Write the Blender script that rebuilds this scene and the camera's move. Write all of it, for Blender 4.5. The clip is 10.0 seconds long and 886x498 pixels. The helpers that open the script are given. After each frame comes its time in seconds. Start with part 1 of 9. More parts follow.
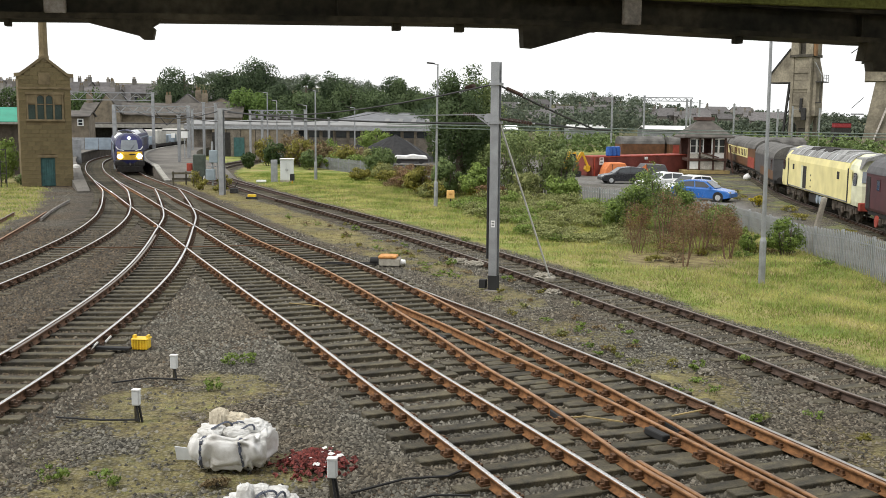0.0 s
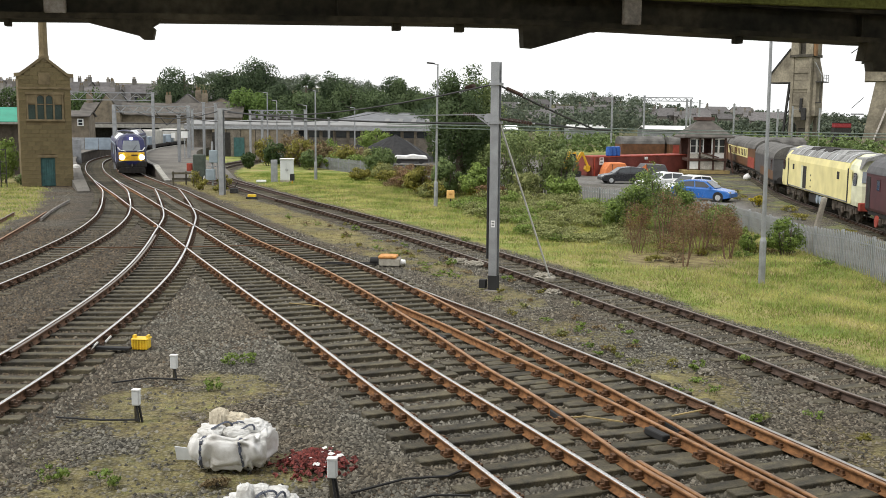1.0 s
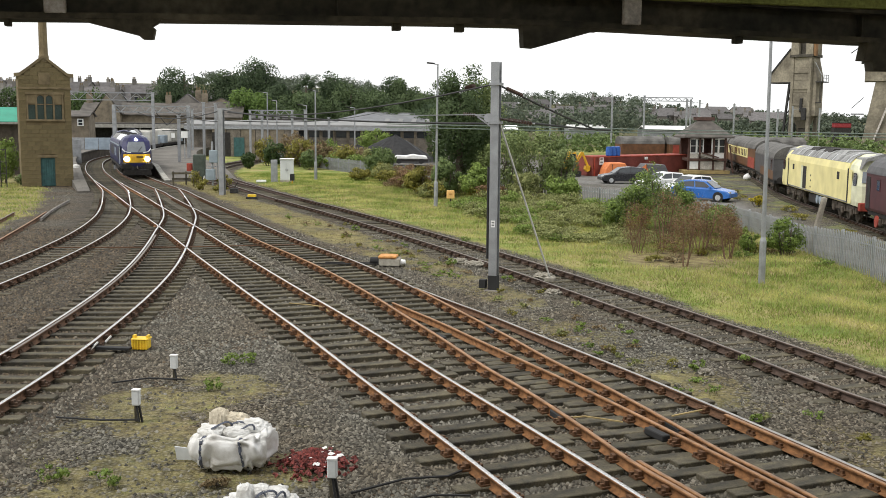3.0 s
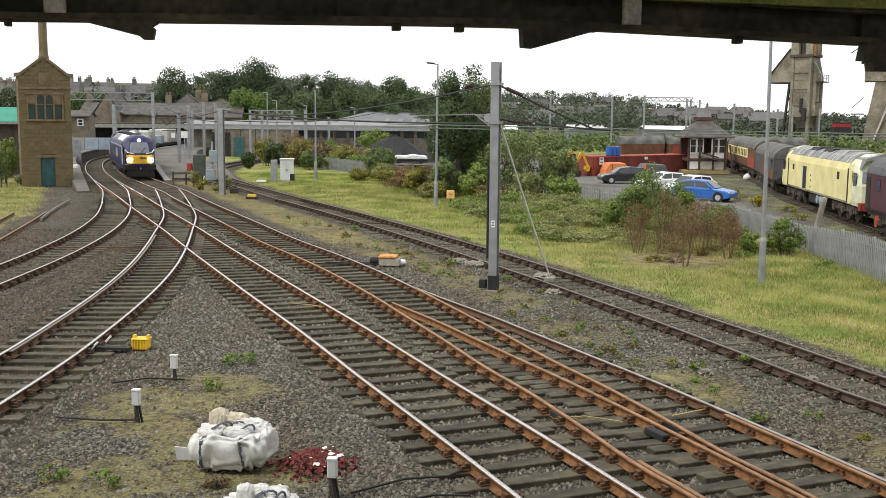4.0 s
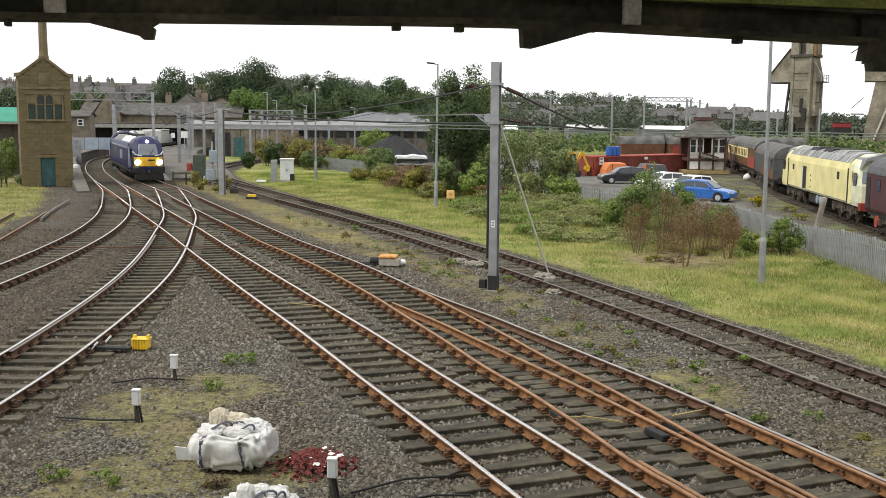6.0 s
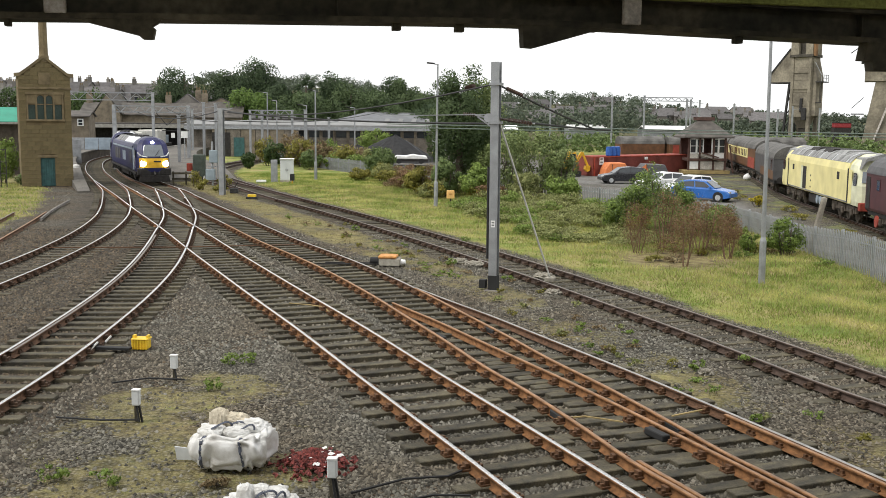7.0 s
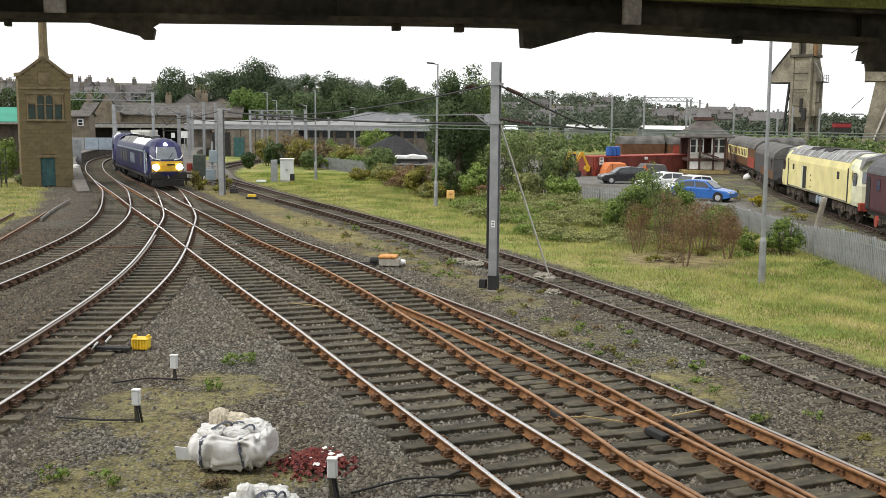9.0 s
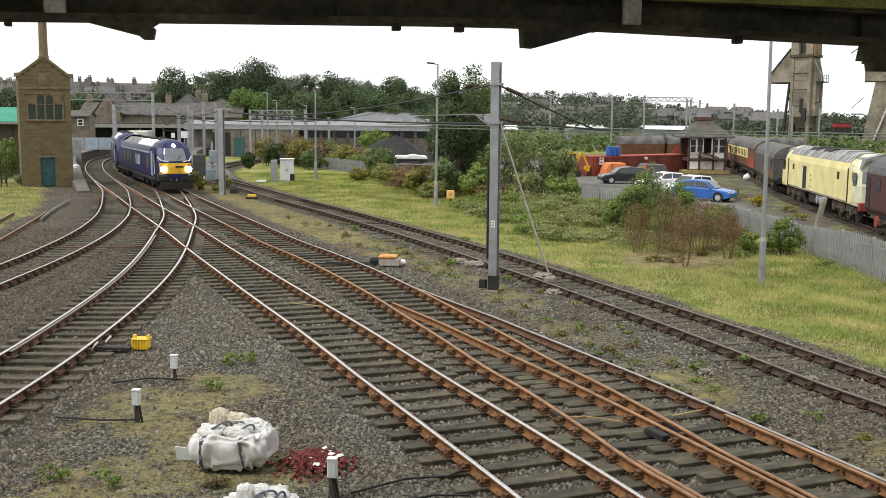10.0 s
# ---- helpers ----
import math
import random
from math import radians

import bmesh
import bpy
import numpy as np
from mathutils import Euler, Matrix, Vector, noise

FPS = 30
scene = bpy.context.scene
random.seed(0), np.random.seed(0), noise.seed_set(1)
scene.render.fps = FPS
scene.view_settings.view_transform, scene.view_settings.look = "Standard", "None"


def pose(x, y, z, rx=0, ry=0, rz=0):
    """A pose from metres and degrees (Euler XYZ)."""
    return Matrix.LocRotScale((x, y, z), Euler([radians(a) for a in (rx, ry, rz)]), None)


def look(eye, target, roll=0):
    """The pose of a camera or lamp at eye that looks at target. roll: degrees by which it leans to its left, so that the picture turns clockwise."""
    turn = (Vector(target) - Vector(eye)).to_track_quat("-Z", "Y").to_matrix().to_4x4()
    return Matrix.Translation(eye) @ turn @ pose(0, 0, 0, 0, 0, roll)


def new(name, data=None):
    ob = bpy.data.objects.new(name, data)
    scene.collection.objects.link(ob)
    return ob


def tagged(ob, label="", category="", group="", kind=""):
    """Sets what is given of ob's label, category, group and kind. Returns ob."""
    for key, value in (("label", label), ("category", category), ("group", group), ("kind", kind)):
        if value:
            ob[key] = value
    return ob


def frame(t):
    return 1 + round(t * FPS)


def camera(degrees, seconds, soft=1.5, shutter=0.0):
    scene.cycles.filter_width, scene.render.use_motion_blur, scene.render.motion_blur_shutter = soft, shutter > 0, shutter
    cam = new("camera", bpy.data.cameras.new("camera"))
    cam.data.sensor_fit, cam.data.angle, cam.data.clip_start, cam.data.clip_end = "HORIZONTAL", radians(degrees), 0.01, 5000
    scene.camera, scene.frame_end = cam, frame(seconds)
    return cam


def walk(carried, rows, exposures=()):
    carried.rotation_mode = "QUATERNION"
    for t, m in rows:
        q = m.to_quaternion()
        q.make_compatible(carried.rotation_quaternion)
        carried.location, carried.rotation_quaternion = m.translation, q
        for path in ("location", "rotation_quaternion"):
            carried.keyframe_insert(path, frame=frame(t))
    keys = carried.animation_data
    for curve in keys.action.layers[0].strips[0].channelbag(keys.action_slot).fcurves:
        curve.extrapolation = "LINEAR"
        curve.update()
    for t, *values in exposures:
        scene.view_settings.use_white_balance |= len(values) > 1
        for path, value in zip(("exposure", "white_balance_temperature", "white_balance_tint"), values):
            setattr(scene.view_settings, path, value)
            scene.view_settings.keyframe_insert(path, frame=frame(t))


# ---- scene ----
# ---- camera ----
cam = camera(47.07, 10.0, soft=0.8)
EYE = (0.0, 0.0, 5.046)
CAM = pose(0, 0, 5.046, 90 - 7.415, 0, 0) @ pose(0, 0, 0, 0, 0, 0.54)
walk(cam, [(0.0, CAM), (10.0, CAM)], exposures=[(0.0, 0.37), (10.0, 0.37)])

# ---- world and sun: a bright overcast sky ----
world = bpy.data.worlds.new("sky")
scene.world = world
world.use_nodes = True
wn = world.node_tree
wn.nodes.clear()
sky = wn.nodes.new("ShaderNodeTexSky")
sky.sky_type = "NISHITA"
sky.sun_disc = False
sky.sun_elevation, sky.sun_rotation = radians(58), radians(243)
sky.air_density, sky.dust_density, sky.ozone_density = 1.6, 6.0, 0.6
hsv = wn.nodes.new("ShaderNodeHueSaturation")
hsv.inputs["Saturation"].default_value = 0.22
bg = wn.nodes.new("ShaderNodeBackground")
bg.inputs["Strength"].default_value = 0.13
wo = wn.nodes.new("ShaderNodeOutputWorld")
cloud = wn.nodes.new("ShaderNodeMix")
cloud.data_type = "RGBA"
cloud.inputs["Factor"].default_value = 0.8
cloud.inputs["B"].default_value = (8.2, 8.3, 8.3, 1)
wn.links.new(sky.outputs[0], hsv.inputs["Color"])
wn.links.new(hsv.outputs[0], cloud.inputs["A"])
wn.links.new(cloud.outputs["Result"], bg.inputs["Color"])
wn.links.new(bg.outputs[0], wo.inputs["Surface"])
sun_data = bpy.data.lights.new("sun", "SUN")
sun_data.energy, sun_data.angle, sun_data.color = 1.5, radians(10), (1.0, 0.96, 0.9)
sun = new("sun", sun_data)
sun.matrix_world = look((-36, -8, 62), (0, 10, 0))


# ---- materials ----
def mat(name, color, rough=0.7, var=0.25, scale=6.0, fine=60.0, bump=0.15, metal=0.0, rnd=0.0, tint=None, spec=0.4, emit=0.0):
    """A two-scale procedural surface: broad stains, fine grain, relief."""
    m = bpy.data.materials.new(name)
    m.use_nodes = True
    t = m.node_tree
    N, L = t.nodes, t.links
    b = N["Principled BSDF"]
    co = N.new("ShaderNodeTexCoord")
    n1 = N.new("ShaderNodeTexNoise"); n1.inputs["Scale"].default_value = scale; n1.inputs["Detail"].default_value = 5
    n2 = N.new("ShaderNodeTexNoise"); n2.inputs["Scale"].default_value = fine; n2.inputs["Detail"].default_value = 3
    for n in (n1, n2):
        L.new(co.outputs["Object"], n.inputs["Vector"])
    ramp = N.new("ShaderNodeValToRGB")
    lo = tint if tint else tuple(c * (1 - var) for c in color)
    hi = tuple(min(1, c * (1 + var * 0.6)) for c in color)
    ramp.color_ramp.elements[0].position, ramp.color_ramp.elements[0].color = 0.34, (*lo, 1)
    ramp.color_ramp.elements[1].position, ramp.color_ramp.elements[1].color = 0.64, (*hi, 1)
    L.new(n1.outputs["Fac"], ramp.inputs[0])
    mix = N.new("ShaderNodeMix"); mix.data_type = "RGBA"; mix.blend_type = "OVERLAY"
    mix.inputs["Factor"].default_value = min(1, var * 1.6)
    L.new(ramp.outputs[0], mix.inputs["A"]); L.new(n2.outputs["Fac"], mix.inputs["B"])
    out = mix.outputs["Result"]
    if rnd:
        oi = N.new("ShaderNodeObjectInfo")
        hs = N.new("ShaderNodeHueSaturation")
        mr = N.new("ShaderNodeMapRange")
        mr.inputs["To Min"].default_value, mr.inputs["To Max"].default_value = 1 - rnd, 1 + rnd
        L.new(oi.outputs["Random"], mr.inputs["Value"]); L.new(mr.outputs[0], hs.inputs["Value"]); L.new(out, hs.inputs["Color"])
        out = hs.outputs[0]
    L.new(out, b.inputs["Base Color"])
    rr = N.new("ShaderNodeMapRange")
    rr.inputs["To Min"].default_value, rr.inputs["To Max"].default_value = max(0.03, rough - 0.12), min(1, rough + 0.12)
    L.new(n2.outputs["Fac"], rr.inputs["Value"]); L.new(rr.outputs[0], b.inputs["Roughness"])
    b.inputs["Metallic"].default_value = metal
    b.inputs["Specular IOR Level"].default_value = spec
    if bump:
        bp = N.new("ShaderNodeBump"); bp.inputs["Strength"].default_value = bump; bp.inputs["Distance"].default_value = 0.02
        L.new(n2.outputs["Fac"], bp.inputs["Height"]); L.new(bp.outputs[0], b.inputs["Normal"])
    if emit:
        b.inputs["Emission Color"].default_value = (0.93, 0.95, 1.0, 1)
        b.inputs["Emission Strength"].default_value = emit
    return m


def leaf_mat(name, dark, light, rough=0.6, isl=0.55, broad=0.9, gain=0.9):
    """Leaves: colour varies leaf by leaf, with some light through them."""
    m = bpy.data.materials.new(name)
    m.use_nodes = True
    t = m.node_tree
    N, L = t.nodes, t.links
    b = N["Principled BSDF"]
    g = N.new("ShaderNodeNewGeometry")
    co = N.new("ShaderNodeTexCoord")
    n = N.new("ShaderNodeTexNoise"); n.inputs["Scale"].default_value = broad; n.inputs["Detail"].default_value = 3
    L.new(co.outputs["Object"], n.inputs["Vector"])
    ad = N.new("ShaderNodeMath"); ad.operation = "MULTIPLY_ADD"; ad.inputs[1].default_value = isl
    L.new(g.outputs["Random Per Island"], ad.inputs[0])
    sc = N.new("ShaderNodeMath"); sc.operation = "MULTIPLY_ADD"; sc.inputs[1].default_value = gain; sc.inputs[2].default_value = 0.25 - gain / 2
    L.new(n.outputs["Fac"], sc.inputs[0]); L.new(sc.outputs[0], ad.inputs[2])
    ramp = N.new("ShaderNodeValToRGB")
    ramp.color_ramp.elements[0].position, ramp.color_ramp.elements[0].color = 0.15, (*dark, 1)
    ramp.color_ramp.elements[1].position, ramp.color_ramp.elements[1].color = 0.85, (*light, 1)
    L.new(ad.outputs[0], ramp.inputs[0]); L.new(ramp.outputs[0], b.inputs["Base Color"])
    b.inputs["Roughness"].default_value = rough
    b.inputs["Specular IOR Level"].default_value = 0.25
    tr = N.new("ShaderNodeBsdfTranslucent"); L.new(ramp.outputs[0], tr.inputs["Color"])
    ms = N.new("ShaderNodeMixShader"); ms.inputs[0].default_value = 0.35
    L.new(b.outputs[0], ms.inputs[1]); L.new(tr.outputs[0], ms.inputs[2])
    L.new(ms.outputs[0], N["Material Output"].inputs["Surface"])
    return m


# ---- mesh building ----
class Mesh:
    """Collects solids into one mesh."""
    def __init__(self):
        self.v, self.f = [], []

    def add(self, verts, faces, m=None):
        o = len(self.v)
        self.v += [tuple(m @ Vector(p)) if m else tuple(p) for p in verts]
        self.f += [tuple(i + o for i in f) for f in faces]
        return self

    def box(self, x0, x1, y0, y1, z0, z1, m=None):
        vs = [(x, y, z) for z in (z0, z1) for x, y in ((x0, y0), (x1, y0), (x1, y1), (x0, y1))]
        return self.add(vs, [(3, 2, 1, 0), (4, 5, 6, 7), (0, 1, 5, 4), (1, 2, 6, 5), (2, 3, 7, 6), (3, 0, 4, 7)], m)

    def cbox(self, x, y, z, sx, sy, sz, m=None):
        """Centred in x and y, standing on z."""
        return self.box(x - sx / 2, x + sx / 2, y - sy / 2, y + sy / 2, z, z + sz, m)

    def tube(self, a, b, r0, r1=None, n=8, caps=True):
        r1 = r0 if r1 is None else r1
        a, b = Vector(a), Vector(b)
        q = (b - a).to_track_quat("Z", "Y").to_matrix()
        ring = [(math.cos(2 * math.pi * i / n), math.sin(2 * math.pi * i / n)) for i in range(n)]
        vs = [a + q @ Vector((c * r0, s * r0, 0)) for c, s in ring] + [b + q @ Vector((c * r1, s * r1, 0)) for c, s in ring]
        fs = [(i, (i + 1) % n, n + (i + 1) % n, n + i) for i in range(n)]
        if caps:
            fs += [tuple(range(n))[::-1], tuple(range(n, 2 * n))]
        return self.add(vs, fs)

    def bar(self, a, b, w, h=None):
        """A square bar from a to b."""
        h = w if h is None else h
        a, b = Vector(a), Vector(b)
        q = (b - a).to_track_quat("Z", "Y").to_matrix()
        c = [(-w / 2, -h / 2), (w / 2, -h / 2), (w / 2, h / 2), (-w / 2, h / 2)]
        vs = [a + q @ Vector((*p, 0)) for p in c] + [b + q @ Vector((*p, 0)) for p in c]
        return self.add(vs, [(3, 2, 1, 0), (4, 5, 6, 7), (0, 1, 5, 4), (1, 2, 6, 5), (2, 3, 7, 6), (3, 0, 4, 7)])

    def prism(self, prof, a, b, axis="y", m=None):
        """A closed profile drawn out along an axis; the profile lies in the other two (x,z), (y,z) or (x,y)."""
        n = len(prof)
        put = {"y": lambda p, d: (p[0], d, p[1]), "x": lambda p, d: (d, p[0], p[1]), "z": lambda p, d: (p[0], p[1], d)}[axis]
        vs = [put(p, a) for p in prof] + [put(p, b) for p in prof]
        fs = [(i, (i + 1) % n, n + (i + 1) % n, n + i) for i in range(n)] + [tuple(range(n))[::-1], tuple(range(n, 2 * n))]
        return self.add(vs, fs, m)

    def loft(self, rings, closed=True, caps=True):
        n = len(rings[0])
        vs = [p for r in rings for p in r]
        fs = []
        for k in range(len(rings) - 1):
            for i in range(n if closed else n - 1):
                j = (i + 1) % n
                fs.append((k * n + i, k * n + j, (k + 1) * n + j, (k + 1) * n + i))
        if caps:
            fs += [tuple(range(n))[::-1], tuple((len(rings) - 1) * n + i for i in range(n))]
        return self.add(vs, fs)

    def lathe(self, x, y, prof, n=12):
        return self.loft([[(x + r * math.cos(2 * math.pi * i / n), y + r * math.sin(2 * math.pi * i / n), z) for i in range(n)] for r, z in prof])

    def data(self, name, mats, bevel=0.0, smooth=False):
        me = bpy.data.meshes.new(name)
        me.from_pydata(self.v, [], self.f)
        bm = bmesh.new()
        bm.from_mesh(me)
        bmesh.ops.recalc_face_normals(bm, faces=bm.faces)
        if bevel:
            bmesh.ops.bevel(bm, geom=[e for e in bm.edges if e.is_manifold and e.calc_face_angle(0) > 0.5], offset=bevel, segments=1, affect="EDGES", clamp_overlap=True)
        bm.to_mesh(me)
        bm.free()
        for k in (mats if isinstance(mats, (list, tuple)) else [mats]):
            me.materials.append(k)
        if smooth:
            me.polygons.foreach_set("use_smooth", [True] * len(me.polygons))
        return me


def part(name, mesh, material, parent=None, label="", bevel=0.0, smooth=False):
    ob = new(name, mesh.data(name, material, bevel, smooth) if isinstance(mesh, Mesh) else mesh)
    if parent:
        ob.parent = parent
    if label:
        ob["label"] = label
    return ob


def thing(name, label, category, m=None, group="", kind=""):
    e = new(name)
    e.empty_display_size = 0.2
    if m:
        e.matrix_world = m
    return tagged(e, label, category, group, kind)


def solid(name, mesh, material, label, category, m=None, group="", kind="", bevel=0.0, smooth=False):
    ob = part(name, mesh, material, None, "", bevel, smooth)
    if m:
        ob.matrix_world = m
    return tagged(ob, label, category, group, kind)


def fast_mesh(name, verts, faces, material):
    """A large mesh from arrays; all faces have as many corners."""
    verts, faces = np.asarray(verts, np.float32), np.asarray(faces, np.int32)
    me = bpy.data.meshes.new(name)
    me.vertices.add(len(verts)); me.vertices.foreach_set("co", verts.ravel())
    k = faces.shape[1]
    me.loops.add(faces.size); me.loops.foreach_set("vertex_index", faces.ravel())
    me.polygons.add(len(faces)); me.polygons.foreach_set("loop_start", np.arange(0, faces.size, k, dtype=np.int32))
    me.update(calc_edges=True)
    me.materials.append(material)
    return me


# ---- the lines of the tracks, on the plan ----
def spline(pts, step=0.5):
    """A smooth line through plan points, at even steps."""
    p = [np.array(q, float) for q in pts]
    p = [2 * p[0] - p[1]] + p + [2 * p[-1] - p[-2]]
    out = []
    for i in range(1, len(p) - 2):
        a, b, c, d = p[i - 1:i + 3]
        for t in np.linspace(0, 1, 24, endpoint=False):
            out.append(0.5 * (2 * b + (c - a) * t + (2 * a - 5 * b + 4 * c - d) * t * t + (3 * b - a - 3 * c + d) * t ** 3))
    out.append(p[-2])
    out = np.array(out)
    for _ in range(10):
        out[1:-1] = 0.25 * out[:-2] + 0.5 * out[1:-1] + 0.25 * out[2:]
    s = np.r_[0, np.cumsum(np.linalg.norm(np.diff(out, axis=0), axis=1))]
    k = np.linspace(0, s[-1], int(s[-1] / step) + 1)
    return np.c_[np.interp(k, s, out[:, 0]), np.interp(k, s, out[:, 1])]


LINE_A = spline([(-13.2, 8), (-13.3, 20), (-13.5, 30), (-13.85, 36), (-14.6, 42), (-15.8, 48), (-17.3, 53.5), (-19.2, 59.5), (-21.2, 65.5), (-23.6, 71.5), (-26.4, 78.5), (-29.2, 85.5), (-32.6, 95), (-36.0, 106), (-38.4, 118), (-40.0, 132), (-40.5, 150)])
LINE_B = spline([(-8.4, 6), (-8.3, 12), (-8.2, 18.5), (-8.35, 22.5), (-8.75, 27.5), (-9.4, 32.5), (-10.3, 37.5), (-11.4, 42.8), (-12.7, 48.8), (-14.5, 55), (-16.9, 62.8), (-18.2, 66.8)])
LINE_C = spline([(4.7, 6), (2.9, 10), (1.6, 13.2), (0.6, 15.6), (-0.85, 19), (-2.6, 23.2), (-4.7, 28), (-8.35, 36.5), (-11.5, 44), (-15.6, 53.4), (-19.4, 62.3), (-23.3, 71.2), (-25.5, 76.3)])
LINE_D = spline([(7.0, 5), (5.3, 9), (4.1, 12.7), (3.5, 14.2), (3.1, 15.5), (2.65, 16.9), (2.2, 18.2), (1.5, 20), (0.7, 22.4), (-0.3, 25.2), (-1.3, 28), (-2.8, 31.8), (-4.4, 35.4), (-6.6, 40), (-9.1, 45.8), (-12.3, 53.2), (-15.6, 61), (-17, 64.5), (-20.3, 71.6), (-24.1, 80), (-28.2, 90.5), (-32.1, 103), (-34.9, 115), (-36.4, 126), (-37, 139), (-37, 155), (-36, 175)])
LINE_F = spline([(-1.5, 28.6), (-0.5, 26.5), (0.5, 24.5), (1.4, 22.5), (2.3, 20.5), (3.2, 18.5), (3.95, 16.7), (4.6, 15.1), (5.2, 13.6), (6.6, 10), (8.6, 5)])
LINE_E = spline([(13.0, 5), (10.4, 12), (8.45, 17.2), (7.8, 18.8), (7, 21.3), (6.1, 24), (5, 27), (3.9, 30), (2.75, 33), (1.3, 36.7), (-0.2, 40.3), (-2.6, 45.9), (-5, 51.3), (-7.7, 57), (-11.2, 64.5), (-15, 73.5), (-18.6, 83), (-20.9, 93), (-21.2, 103), (-19, 115), (-13, 127)])
LINE_G = spline([(-13.4, 69), (-17, 76), (-21, 83), (-25, 91), (-29, 104)])
LINES = [LINE_A, LINE_B, LINE_C, LINE_D, LINE_F, LINE_E, LINE_G]
RAIL = 0.17    # height of the rail's top above the ballast


def clearance(x, y):
    """Distance of plan points from the nearest track's middle."""
    d = np.full(np.shape(x), 1e9)
    for ln in LINES:
        for q in ln[::2]:
            d = np.minimum(d, (x - q[0]) ** 2 + (y - q[1]) ** 2)
    return np.sqrt(d)


def wave(x, y, k, seed=0.0):
    """Smooth cheap noise in -1..1."""
    return (np.sin(x * k + 1.7 * np.sin(y * k * 0.7 + seed) + seed) + np.sin(y * k * 1.3 + 1.3 * np.sin(x * k * 0.9 - seed) + 2 * seed) + np.sin((x + y) * k * 2.1 + seed * 3) * 0.6 + np.sin((x - 1.4 * y) * k * 3.7 + seed) * 0.4) / 3.0


def fence_x(y):
    """The fence's line: x at a plan distance y."""
    return np.interp(y, [20, 31, 38, 50, 56, 63, 90, 113], [13.6, 13.9, 14.0, 14.0, 12.6, 8.2, -7.2, -19.1])


def sstep(a, b, x):
    t = np.clip((x - a) / (b - a), 0, 1)
    return t * t * (3 - 2 * t)


def height(x, y):
    x, y = np.asarray(x, float), np.asarray(y, float)
    z = 0.02 * wave(x, y, 0.9) + 0.012 * wave(x, y, 3.1, 2.0)
    # the yard beyond the fence lies lower
    yard = sstep(0.3, 3.0, x - fence_x(y)) * sstep(150, 120, y)
    z = z - 0.6 * yard
    # rising land far off
    a = x / np.maximum(y, 1.0)
    z = z + sstep(150, 330, y) * sstep(-20, -75, x) * 8
    z = z + sstep(320, 700, y) * (np.interp(a, [-0.5, -0.2, 0.0, 0.15, 0.3, 0.45], [18, 17, 14, 13.5, 7, 3]) + 2.0 * wave(x, y, 0.012, 1.0))
    # the ballast lies lower between the sleepers of the running lines
    d = np.full(np.shape(x), 1e9)
    for ln in (LINE_B, LINE_C, LINE_D, LINE_F):
        for q in ln[ln[:, 1] < 62][::2]:
            d = np.minimum(d, (x - q[0]) ** 2 + (y - q[1]) ** 2)
    z = z - 0.02 * sstep(1.45, 1.2, np.sqrt(d))
    return z - 0.03 * (np.abs(x) < 40) * (y < 140)

# ---- surfaces ----
M_RAIL_SIDE = mat("rusty_steel", (0.21, 0.1, 0.04), 0.85, 0.4, 9, 80, 0.3, 0.2)
M_RAIL_BROWN = mat("brown_rail_steel", (0.13, 0.07, 0.04), 0.85, 0.4, 9, 80, 0.3, 0.2)
M_RAIL_DARK = mat("dark_rusty_steel", (0.075, 0.05, 0.038), 0.85, 0.4, 9, 80, 0.3, 0.2)
M_RAIL_TOP = mat("polished_rail_steel", (0.62, 0.61, 0.6), 0.28, 0.04, 4, 50, 0.02, 0.9)
M_RAIL_TOP_WORN = mat("worn_grey_rail_head", (0.4, 0.38, 0.36), 0.35, 0.2, 4, 50, 0.03, 0.8)
M_RAIL_TOP_DULL = mat("dull_rail_steel", (0.17, 0.14, 0.12), 0.5, 0.3, 4, 50, 0.05, 0.5)
M_RAIL_TOP_RUST = mat("rust_brown_rail_head", (0.31, 0.165, 0.078), 0.5, 0.3, 4, 50, 0.1, 0.4)
M_SLEEPER = mat("weathered_sleeper_timber", (0.073, 0.063, 0.04), 0.9, 0.5, 3, 45, 0.6, rnd=0.35, tint=(0.034, 0.031, 0.024))
M_CHAIR = mat("rusty_chair_iron", (0.115, 0.058, 0.028), 0.9, 0.4, 12, 90, 0.3, 0.1)
M_CHAIR_DARK = mat("dark_chair_iron", (0.075, 0.045, 0.028), 0.9, 0.4, 12, 90, 0.3, 0.1)
M_STONE = mat("ballast_stone", (0.17, 0.155, 0.14), 0.9, 0.35, 3, 40, 0.4)
M_CONC = mat("weathered_concrete", (0.33, 0.31, 0.26), 0.9, 0.3, 0.6, 12, 0.3, tint=(0.17, 0.15, 0.12))
M_GALV = mat("galvanised_steel", (0.31, 0.32, 0.33), 0.5, 0.15, 3, 60, 0.1, 0.55)
M_GREYPAINT = mat("grey_painted_steel", (0.3, 0.31, 0.32), 0.55, 0.2, 3, 60, 0.1, 0.2)
M_DARKSTEEL = mat("dark_steel", (0.035, 0.034, 0.033), 0.7, 0.3, 3, 60, 0.2, 0.3)
M_BLACK = mat("black_rubber", (0.02, 0.02, 0.02), 0.8, 0.2, 3, 60, 0.1)
M_GIRDER = mat("grimy_dark_girder", (0.1, 0.085, 0.058), 0.85, 0.6, 0.9, 10, 0.3, tint=(0.022, 0.023, 0.018))
M_SANDSTONE = mat("sandstone_block", (0.175, 0.13, 0.066), 0.9, 0.45, 0.7, 30, 0.3, rnd=0.12, tint=(0.075, 0.067, 0.034))
